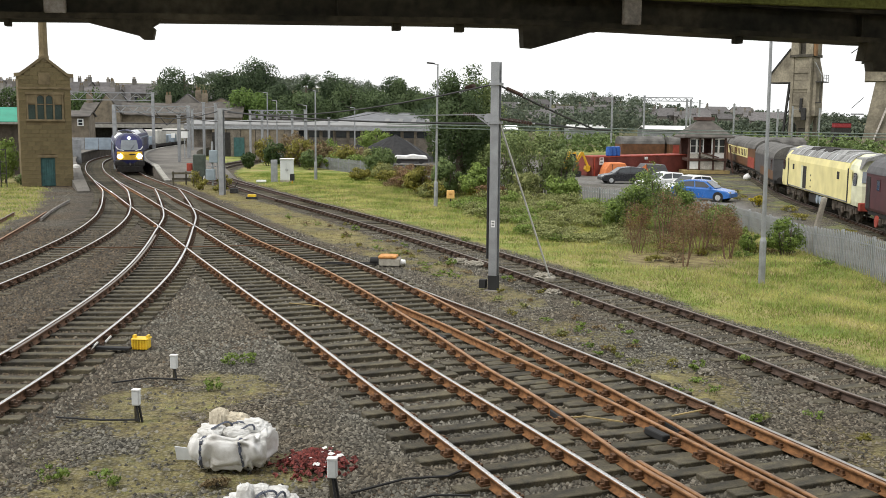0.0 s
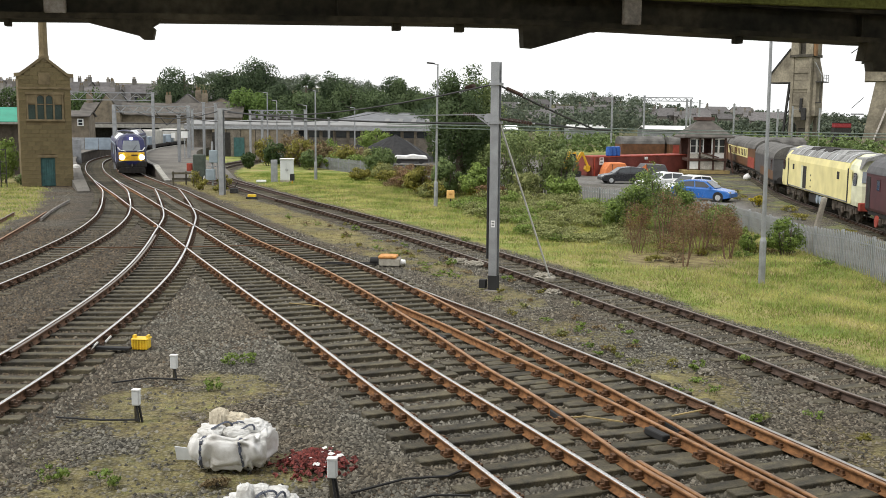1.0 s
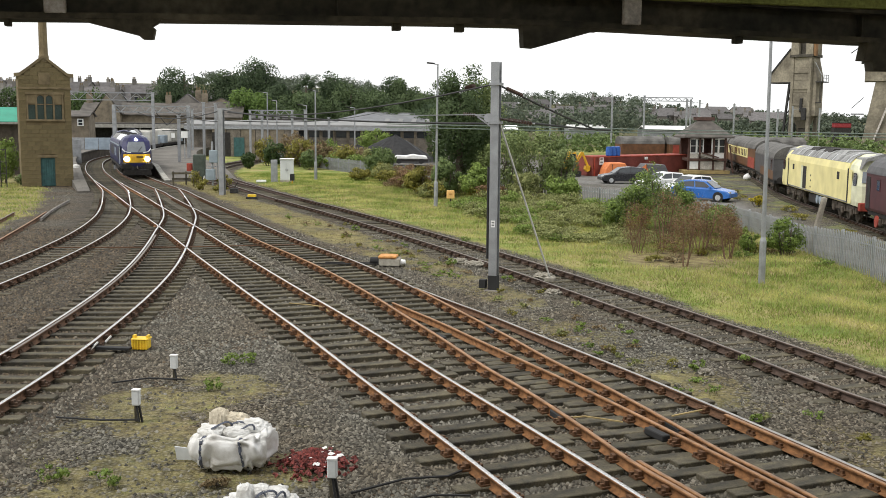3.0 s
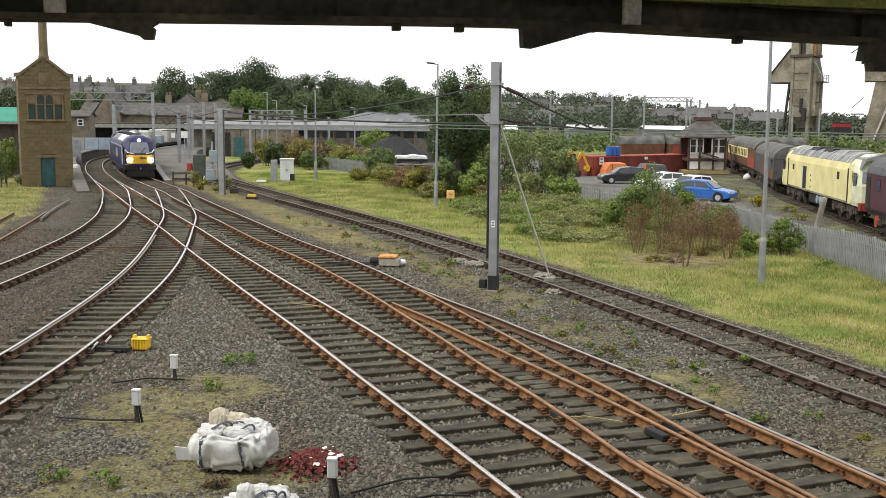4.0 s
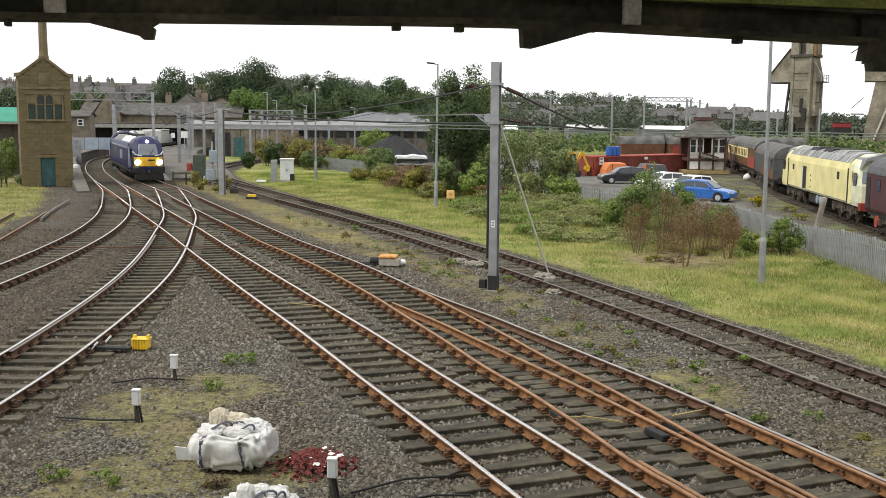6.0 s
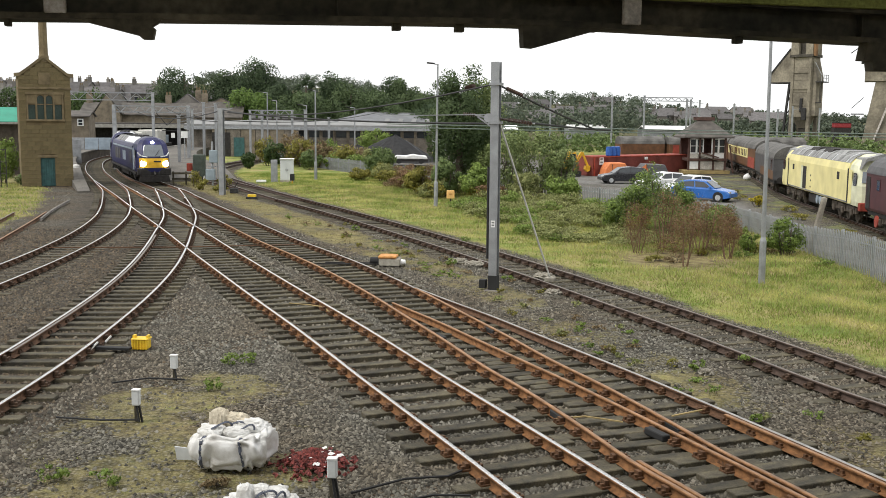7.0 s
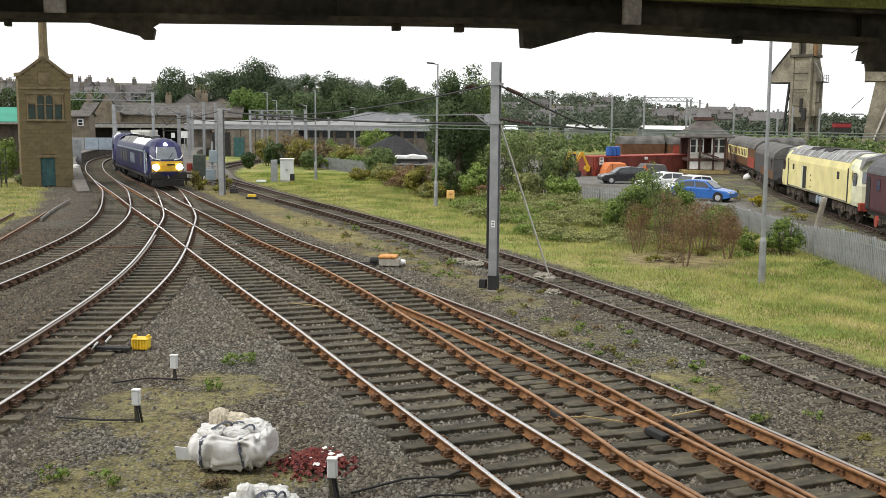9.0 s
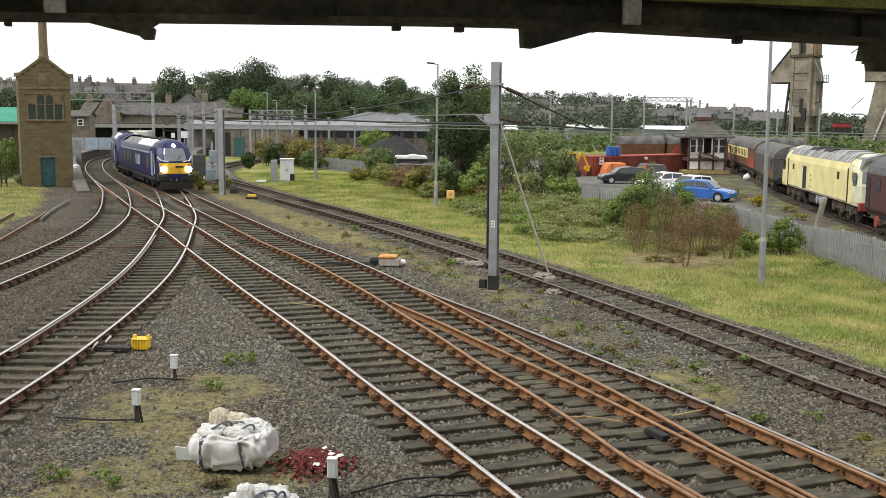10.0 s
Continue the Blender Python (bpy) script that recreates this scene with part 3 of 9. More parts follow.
def build_masts():
    ms = h_mast(1.5, 29.68, 6.62, 0.25, "tall grey galvanised steel catenary mast with black foot", lean=-0.1, turn=-20)
    # fittings: back-stay, plates, cable conduit
    part("number_plate", Mesh().cbox(0.0, -0.132, 1.85, 0.12, 0.008, 0.2), M_WHITE, ms, "small plate with faded bars")
    part("number_bar", Mesh().cbox(0.0, -0.138, 1.97, 0.08, 0.004, 0.03).cbox(0.0, -0.138, 1.9, 0.08, 0.004, 0.03), M_DARKSTEEL, ms)
    part("conduit", Mesh().tube((-0.2, 0.05, 0.9), (-0.2, 0.05, 3.6), 0.055, 0.055, 8), M_BLACK, ms, "black cable sleeve")
    part("junction_box", Mesh().cbox(-0.32, 0.0, 0.02, 0.2, 0.2, 0.26), M_BLACK, ms, "small black junction box", bevel=0.01)
    part("clamp", Mesh().cbox(0, 0, 5.95, 0.34, 0.34, 0.08), M_GALV, ms)
    part("clamp", Mesh().cbox(0, 0, 4.85, 0.34, 0.34, 0.08), M_GALV, ms)
    # pulley wheels and weights on the face
    part("pulley", Mesh().tube((-0.22, -0.05, 5.02), (-0.22, 0.05, 5.02), 0.13, 0.13, 14), M_GREYPAINT, ms)
    part("bracket", Mesh().bar((-0.1, 0, 5.0), (-0.62, 0, 5.1), 0.05).bar((-0.1, 0, 4.75), (-0.55, 0, 5.05), 0.04), M_GALV, ms)
    insulator((-0.62, 0, 5.1), (-1.0, 0, 5.13), ms)
    insulator((0.12, 0, 5.0), (0.75, 0.1, 4.9), ms, 0.05, 7)
    wire("stay_rod", [(0.02, -0.1, 5.25), (1.17, 2.21, 0.05)], 0.03, M_EDGE_PALE, "pale steel stay rod", ms)
    part("stay_anchor", Mesh().cbox(1.17, 2.21, -0.1, 0.3, 0.3, 0.2), M_CONC, ms)
    mf = h_mast(-14.02, 64.4, 5.42, 0.33, "grey galvanised catenary mast beside the running line", lean=0.0, base=False)
    part("bracket", Mesh().bar((-0.2, 0, 5.3), (0.75, 0, 5.42), 0.06), M_GALV, mf)
    # station portal, nearer: two columns, a lattice beam
    for x0, y0, x1, y1, z0, z1 in ((-29.9, 92.9, -24.2, 97.0, 5.2, 5.75), (-44.6, 117, -34.2, 120.5, 6.6, 7.45)):
        g = thing("overhead_line_portal", "grey lattice steel portal over the station tracks", "gantry")
        a, b = Vector((x0, y0, 0)), Vector((x1, y1, 0))
        for p in (a, b):
            part("column", Mesh().cbox(p.x, p.y, 0, 0.3, 0.3, z1 + 0.1), M_GREYPAINT, g, bevel=0.01)
        for z in (z0, z1):
            part("chord", Mesh().bar(a + Vector((0, 0, z)), b + Vector((0, 0, z)), 0.1), M_GALV, g)
        k = 12
        br = Mesh()
        for i in range(k):
            p, q = a.lerp(b, i / k), a.lerp(b, (i + 1) / k)
            zz = (z0, z1) if i % 2 else (z1, z0)
            br.bar(p + Vector((0, 0, zz[0])), q + Vector((0, 0, zz[1])), 0.06)
        part("lattice", br, M_GALV, g)
        if z0 < 6:
            part("hanger", Mesh().bar(a.lerp(b, 0.55) + Vector((0, 0, z0)), a.lerp(b, 0.72) + Vector((0, -0.5, z0 - 1.2)), 0.07).bar(a.lerp(b, 0.9) + Vector((0, 0, z0)), a.lerp(b, 0.72) + Vector((0, -0.5, z0 - 1.2)), 0.06), M_DARKSTEEL, g)
    # further masts towards the goods lines
    for x, y, h in ((-15.2, 112, 5.6), (-12.6, 112, 4.8), (-24.4, 104, 6.2), (3.5, 135, 5.0), (-19.2, 108, 5.4), (-29, 118, 5.6), (-21.6, 97, 6.0), (-22.8, 88, 4.9), (15.5, 150, 8.2), (24.5, 150, 8.0), (29.2, 150, 8.3), (35.4, 150, 7.8), (36.2, 151, 7.8), (41, 165, 8), (48, 170, 7.5), (52, 160, 6.6), (57, 168, 7.2), (64, 175, 7)):
        far = thing("slender_mast", "distant slim grey overhead line mast", "mast", pose(x, y, 0), group="distant masts")
        part("shaft", Mesh().cbox(0, 0, -0.6, 0.24, 0.24, h + 0.6), M_GALV, far)
        part("cap", Mesh().cbox(0, 0, h, 0.34, 0.3, 0.08), M_GALV, far)
        part("arm", Mesh().bar((0, 0, h - 0.5), (1.1, 0, h - 0.35), 0.06), M_GALV, far)
    gp = thing("lattice_headspan", "grey steel lattice beam across distant masts", "gantry")
    bm_ = Mesh().bar((28.9, 150, 7.6), (36.4, 150.5, 7.6), 0.12).bar((28.9, 150, 8.1), (36.4, 150.5, 8.1), 0.12)
    part("chords", bm_, M_GALV, gp)
    lat = Mesh()
    for i in range(14):
        x = 28.9 + i * 7.5 / 14
        lat.bar((x, 150 + i * 0.036, 7.6 if i % 2 else 8.1), (x + 7.5 / 14, 150 + (i + 1) * 0.036, 8.1 if i % 2 else 7.6), 0.08)
    part("lattice", lat, M_GALV, gp)
    sgn = thing("signal_gantry", "dark lattice signal gantry in front of the long shed", "gantry")
    for x in (-21.2, -16.6):
        part("column", Mesh().cbox(x, 112, 0, 0.22, 0.22, 5.6), M_GREYPAINT, sgn)
    for z in (5.05, 5.55):
        part("chord", Mesh().bar((-21.4, 112, z), (-16.4, 112, z), 0.1), M_GREYPAINT, sgn)
    lt = Mesh()
    for i in range(10):
        lt.bar((-21.4 + i * 0.5, 112, 5.05 if i % 2 else 5.55), (-20.9 + i * 0.5, 112, 5.55 if i % 2 else 5.05), 0.06)
    part("lattice", lt, M_GREYPAINT, sgn)
    # wires
    wire("catenary_wire", sag((1.5, 29.7, 6.0), (-13.8, 64.4, 5.3), 0.55), 0.028, M_WIRE, "dark stranded catenary wire between masts")
    wire("catenary_wire", sag((1.5, 29.7, 6.0), (5.4, 36.0, 4.62), 0.05), 0.03, M_WIRE, "dark stranded catenary wire running to the yard")
    wire("feeder_cable", sag((1.5, 29.68, 4.86), (-9.5, 45.0, 5.15), 0.12), 0.03, M_WIRE, "dark feeder cable slung from the mast")
    wire("feeder_cable", sag((1.5, 29.68, 5.02), (6.0, 37.0, 4.62), 0.05), 0.035, M_WIRE, "dark feeder cable slung from the mast")
    wire("registration_wire", sag((-2.0, 30.5, 5.05), (1.4, 29.7, 5.12), 0.0), 0.012, M_GALV, "thin pale registration wire")
    for z in (4.62, 4.44):
        wire("contact_wire", sag((-3.2, 57, z), (40, 60, z - 0.45), 0.04, 14), 0.03, M_COPPER, "pale green contact wire crossing the yard")
    wire("catenary_wire", sag((-14, 64.4, 5.3), (-29.0, 96, 5.3), 0.6), 0.035, M_WIRE, "dark stranded catenary wire to the station")
    wire("catenary_wire", sag((-14, 64.4, 4.7), (-7.0, 112, 5.5), 0.5), 0.035, M_WIRE, "dark stranded catenary wire to the goods lines")
    wire("catenary_wire", sag((-14, 64.4, 4.6), (-26.0, 96, 5.6), 0.3), 0.03, M_WIRE, "dark stranded catenary wire to the station portal")
    for (a, b), lb in ((((1.82, 30.2, 5.88), (2.35, 31.05, 5.7)), "string"), (((1.9, 30.3, 4.97), (2.7, 31.6, 4.86)), "string"), (((0.9, 31.1, 5.98), (0.65, 31.7, 5.93)), "string")):
        st = thing("strain_insulator", "dark ribbed strain insulator in the overhead wire", "insulator", group="strain insulators")
        insulator(a, b, st, 0.065, 8)
        part("end_clamp", Mesh().tube(b, Vector(b) + (Vector(b) - Vector(a)) * 0.12, 0.03, 0.03, 6), M_GALV, st)
    lamp_post(9.97, 31.42, 8.6, 0.07, "tall galvanised lamp post standing in the grass bank", (-0.5, -0.3), -0.6)
    lamp_post(-0.44, 57.6, 7.95, 0.075, "galvanised lamp post with small dark lantern", (-0.3, 0.1), 0.4)
    for x, y, h in ((-19.5, 113.1, 7.5), (-18.5, 113.3, 6.65), (-14.4, 107.3, 6.1), (-9.45, 108.3, 5.9)):
        lamp_post(x, y, h, 0.085, "slim grey lamp post beyond the fence", (-0.8, 0.0))
    lamp_post(-10.15, 80.8, 7.0, 0.08, "bare grey lamp post in the grass", (-0.3, 0.0))


build_masts()


# ---- the stone tower ----
M_TEAL = mat("faded_teal_paint", (0.035, 0.1, 0.1), 0.6, 0.25, 3, 40, 0.1)
M_LEAD = mat("dark_window_lead", (0.022, 0.05, 0.038), 0.25, 0.2, 2, 30, 0.05, spec=0.6)
M_SLATE = mat("grey_slate", (0.09, 0.08, 0.07), 0.8, 0.35, 1.2, 30, 0.3)
M_LINTEL = mat("pale_dressed_stone", (0.165, 0.128, 0.073), 0.9, 0.3, 2, 40, 0.3)


def build_tower():
    W, H, D = 3.34, 7.55, 3.6          # width, eaves height, depth
    tw = thing("stone_tower", "square sandstone railway tower with gable, chimney and arched windows", "tower", pose(-27.38, 70.4, 0, 0, 0, 25))
    # walls of coursed blocks, laid round a mortar core; openings are left free on the front
    core = Mesh()
    wx0, wx1, wz0, wz1 = -1.1, 1.12, 4.6, 6.28
    dx0, dx1, dz1 = -0.42, 0.5, 1.98
    h = W / 2 - 0.03
    for a, b, c, d in ((-h, wx0, 0, H), (wx1, h, 0, H), (wx0, dx0, 0, wz0), (dx1, wx1, 0, wz0), (dx0, dx1, dz1, wz0), (wx0, wx1, wz1, H)):
        core.box(a, b, 0.03, 0.4, c, d)
    core.box(-h, -h + 0.37, 0.4, D, 0, H).box(h - 0.37, h, 0.4, D, 0, H).box(-h, h, D - 0.37, D, 0, H)
    core.prism([(-h, H), (h, H), (0, H + 1.25)], 0.03, 0.4, "y").prism([(-h, H), (h, H), (0, H + 1.25)], D - 0.37, D, "y")
    part("wall_core", core, M_MORTAR, tw)
    shapes = {}

    def block(x0, x1, z0, z1, y=0.0, side=None):
        key = (round(x1 - x0, 3), round(z1 - z0, 3))
        if key not in shapes:
            w, hh = key
            shapes[key] = Mesh().box(-w / 2 + 0.002, w / 2 - 0.002, -0.03, 0.12, 0.002, hh - 0.002).data("stone_block", M_SANDSTONE, 0.007)
        ob = new("stone_block", shapes[key])
        ob.parent = tw
        if side is None:
            ob.matrix_basis = pose((x0 + x1) / 2, y + random.uniform(-0.006, 0.006), z0)
        else:
            ob.matrix_basis = pose(side * (W / 2 - 0.03), (x0 + x1) / 2, z0, 0, 0, 90 * side)

    z = 0.0
    row = 0
    while z < H + 1.0:
        ch = 0.28
        lim = W / 2 if z < H else max(0.0, (W / 2) * (1 - (z + ch - H) / 1.25))
        edges = [-lim]
        x = -W / 2 + (0.25 if row % 2 else 0.45)
        while x < lim - 0.15:
            if x > -lim + 0.15:
                edges.append(x)
            x += 0.5
        edges.append(lim)
        for a, b in zip(edges[:-1], edges[1:]):
            segs = [(a, b)]
            for o0, o1, p0, p1 in ((wx0 - 0.12, wx1 + 0.12, wz0 - 0.14, wz1 + 0.18), (dx0 - 0.02, dx1 + 0.02, -1, dz1 + 0.16)):
                if z + ch > p0 + 0.02 and z < p1 - 0.02:
                    cut = []
                    for s, e in segs:
                        if e <= o0 or s >= o1:
                            cut.append((s, e))
                        else:
                            if s < o0:
                                cut.append((s, o0))
                            if e > o1:
                                cut.append((o1, e))
                    segs = cut
            for s, e in segs:
                if e - s > 0.06:
                    block(s, e, z, z + ch)
        if z < H - 0.1 and z > 0.2:
            for yy in np.arange(0.15 if row % 2 else 0.4, D - 0.3, 0.5):
                block(yy, yy + 0.5, z, z + ch, side=1)
        z += ch
        row += 1
    # bands, copings, chimney
    part("string_course", Mesh().box(-W / 2 - 0.06, W / 2 + 0.06, -0.09, 0.1, 6.64, 6.78), M_LINTEL, tw, bevel=0.015)
    cop = Mesh()
    for s in (-1, 1):
        cop.prism([(s * 0.0, H + 1.2), (s * 0.0, H + 1.42), (s * (W / 2 - 0.15), H + 0.2), (s * (W / 2 + 0.22), H + 0.16), (s * (W / 2 + 0.22), H - 0.08), (s * (W / 2 - 0.1), H - 0.05)], -0.1, 0.35, "y")
    part("gable_coping", cop, M_LINTEL, tw, "worn stone coping")
    rf = Mesh()
    for s in (-1, 1):
        rf.prism([(0, H + 1.22), (0, H + 1.32), (s * (W / 2 + 0.1), H + 0.05), (s * (W / 2 + 0.1), H - 0.05)], 0.36, D + 0.1, "y")
    part("roof", rf, M_SLATE, tw, "grey slate roof")
    part("chimney", Mesh().lathe(0.05, 0.25, [(0.34, H + 0.95), (0.34, H + 1.3), (0.29, H + 1.45), (0.28, H + 2.6), (0.27, H + 3.9)], 8), M_LINTEL, tw, "tall octagonal stone chimney")
    part("date_panel", Mesh().box(-0.38, 0.38, -0.07, 0.05, 6.95, 7.75).box(-0.3, 0.3, -0.04, 0.05, 7.03, 7.67), M_LINTEL, tw, "raised stone panel", bevel=0.015)
    # windows: outer lights square, inner lights with round heads
    part("window_lintel", Mesh().box(wx0 - 0.15, wx1 + 0.15, -0.06, 0.15, wz1 + 0.0, wz1 + 0.17), M_LINTEL, tw, bevel=0.015)
    part("window_sill", Mesh().box(wx0 - 0.15, wx1 + 0.15, -0.1, 0.15, wz0 - 0.14, wz0), M_LINTEL, tw, bevel=0.015)
    win = part("mullioned_window", Mesh().box(wx0, wx1, 0.2, 0.24, wz0, wz1), M_LEAD, tw, "dark leaded window in stone mullions")
    for x in (-1.14, -0.56, 0.0, 0.56, 1.14):
        part("mullion", Mesh().cbox(x, 0.1, wz0, 0.12, 0.24, wz1 - wz0), M_LINTEL, win, bevel=0.015)
    for x in (-0.85, 0.85):
        part("head_panel", Mesh().box(x - 0.28, x + 0.28, 0.0, 0.18, 5.66, wz1), M_LINTEL, win)
    for x in (-0.28, 0.28):
        arch = [(x - 0.22, wz1), (x + 0.22, wz1)] + [(x + 0.22 * math.cos(a), 6.0 + 0.24 * math.sin(a)) for a in np.linspace(0, math.pi, 9)]
        part("arched_head", Mesh().prism(arch, 0.0, 0.18, "y"), M_LINTEL, win)
    part("transom", Mesh().box(wx0, wx1, 0.05, 0.2, 5.6, 5.66), M_LINTEL, win)
    dr = part("door", Mesh().box(dx0, dx1, 0.16, 0.22, 0.02, dz1 - 0.0), M_TEAL, tw, "faded teal plank door")
    for i in range(6):
        x = dx0 + 0.06 + i * 0.15
        part("plank", Mesh().box(x, x + 0.135, 0.135, 0.16, 0.05, dz1 - 0.05), M_TEAL, dr, bevel=0.006)
    part("door_lintel", Mesh().box(dx0 - 0.2, dx1 + 0.2, -0.04, 0.2, dz1, dz1 + 0.16), M_LINTEL, tw, bevel=0.015)
    for s in (-1, 1):
        part("floor_slab", Mesh().box(-h + 0.37, h - 0.37, 0.4, D - 0.37, 3.4 if s < 0 else 7.3, 3.5 if s < 0 else 7.4), M_CONC, tw)
    # iron handrail by its foot
    rl = thing("iron_handrail", "rusty dark iron handrail beside the stone tower", "railing", pose(-29.9, 69.5, 0))
    for x in (-0.75, -0.35, 0.05):
        part("post", Mesh().tube((x, 0, -0.1), (x, 0, 2.6), 0.035, 0.035, 6), M_DARKSTEEL, rl)
    for z in (0.9, 1.7, 2.55):
        part("rail_bar", Mesh().tube((-0.8, 0, z), (0.1, 0, z), 0.03, 0.03, 6), M_DARKSTEEL, rl)


build_tower()


# ---- rolling stock ----
M_BLUE = mat("deep_blue_livery", (0.015, 0.016, 0.07), 0.4, 0.25, 2, 40, 0.03, spec=0.3)
M_LIVERY_GREY = mat("pale_livery_grey", (0.3, 0.36, 0.42), 0.4, 0.15, 2, 40, 0.03)
M_YELLOW = mat("warning_yellow", (0.6, 0.34, 0.015), 0.45, 0.15, 3, 40, 0.05)
M_SILVER = mat("silver_roof", (0.72, 0.73, 0.75), 0.35, 0.12, 2, 40, 0.05, 0.3)
# grey base colour stands in for sky reflected in the glass
M_SCREEN = mat("windscreen_glass", (0.12, 0.135, 0.15), 0.1, 0.15, 1, 20, 0.0, spec=0.8)
M_UNDER = mat("grimy_underframe", (0.028, 0.025, 0.023), 0.85, 0.4, 4, 40, 0.2)
M_DUSTY = mat("dusty_brown_running_gear", (0.085, 0.068, 0.053), 0.9, 0.5, 3, 30, 0.2)
M_LAMP = mat("lit_headlamp", (0.95, 0.95, 1.0), 0.3, 0.0, 4, 40, 0.0, emit=28.0)
M_CREAM = mat("faded_cream_paint", (0.74, 0.66, 0.31), 0.6, 0.14, 0.8, 30, 0.08)
M_CREAM_PALE = mat("pale_primer_cream", (0.62, 0.62, 0.44), 0.6, 0.18, 1.5, 30, 0.08)
M_ROOFGREY = mat("grimy_grey_roof", (0.24, 0.24, 0.235), 0.75, 0.4, 1.2, 20, 0.1)
M_ROOFDARK = mat("sooty_carriage_roof", (0.105, 0.1, 0.092), 0.8, 0.4, 1.0, 14, 0.1)
M_MAROON = mat("dull_maroon_paint", (0.07, 0.02, 0.024), 0.5, 0.25, 2, 30, 0.05)
M_BROWN = mat("carriage_brown", (0.13, 0.06, 0.025), 0.6, 0.25, 2, 30, 0.05)
M_REDOX = mat("red_oxide", (0.3, 0.05, 0.03), 0.7, 0.3, 2, 30, 0.1)
M_GREYBODY = mat("dark_grey_body", (0.07, 0.068, 0.07), 0.55, 0.3, 2, 30, 0.05)
WHEEL_R = 0.53
LOCO_SCALE = (0.89, 0.935, 0.86)


def section(w, z0, z1, top):
    """Half a body section: floor, side, shoulder, roof; then mirrored."""
    half = [(w - 0.08, z0), (w, z0 + 0.14), (w, z1), (w - 0.09, z1 + (top - z1) * 0.42), (w - 0.38, z1 + (top - z1) * 0.76), (w - 0.8, z1 + (top - z1) * 0.95), (0, top)]
    return [(-x, z) for x, z in half] + [(x, z) for x, z in half[-2::-1]]


def wheelset(parent, y, gear):
    c = Mesh()
    for s in (-1, 1):
        c.tube((s * 0.69, 0, 0), (s * 0.82, 0, 0), WHEEL_R, WHEEL_R - 0.02, 20)
        c.tube((s * 0.67, 0, 0), (s * 0.7, 0, 0), WHEEL_R + 0.03, WHEEL_R + 0.03, 20)
        c.box(s * 0.83 - 0.015, s * 0.83 + 0.015, -0.35, 0.35, -0.05, 0.05)
    c.tube((-0.75, 0, 0), (0.75, 0, 0), 0.09, 0.09, 8)
    ob = part("wheelset", c, gear, parent)
    ob.matrix_basis = pose(0, y, WHEEL_R)
    return ob


def bogie(parent, y, wb=2.8, axles=2, gear=None):
    gear = gear or M_UNDER
    bg_ = part("bogie", Mesh().box(-1.12, -0.95, y - wb / 2 - 0.75, y + wb / 2 + 0.75, 0.5, 0.86).box(0.95, 1.12, y - wb / 2 - 0.75, y + wb / 2 + 0.75, 0.5, 0.86).box(-0.95, 0.95, y - 0.4, y + 0.4, 0.5, 0.9), gear, parent, bevel=0.03)
    ws = []
    for i in range(axles):
        yy = y - wb / 2 + wb * i / (axles - 1)
        ws.append(wheelset(bg_, yy, gear))
        for s in (-1, 1):
            part("axle_box", Mesh().cbox(s * 1.16, yy, 0.36, 0.14, 0.36, 0.36), gear, bg_, bevel=0.04)
            part("spring", Mesh().cbox(s * 1.1, yy - 0.45, 0.5, 0.12, 0.16, 0.42), gear, bg_)
    return ws


def buffers(parent, y, d):
    for s in (-1, 1):
        part("buffer", Mesh().tube((s * 0.87, y, 1.05), (s * 0.87, y + d * 0.5, 1.05), 0.11, 0.11, 10).tube((s * 0.87, y + d * 0.5, 1.05), (s * 0.87, y + d * 0.58, 1.05), 0.24, 0.24, 14), M_UNDER, parent)
    part("coupling", Mesh().bar((0, y, 1.0), (0, y + d * 0.35, 0.75), 0.1, 0.16), M_UNDER, parent)


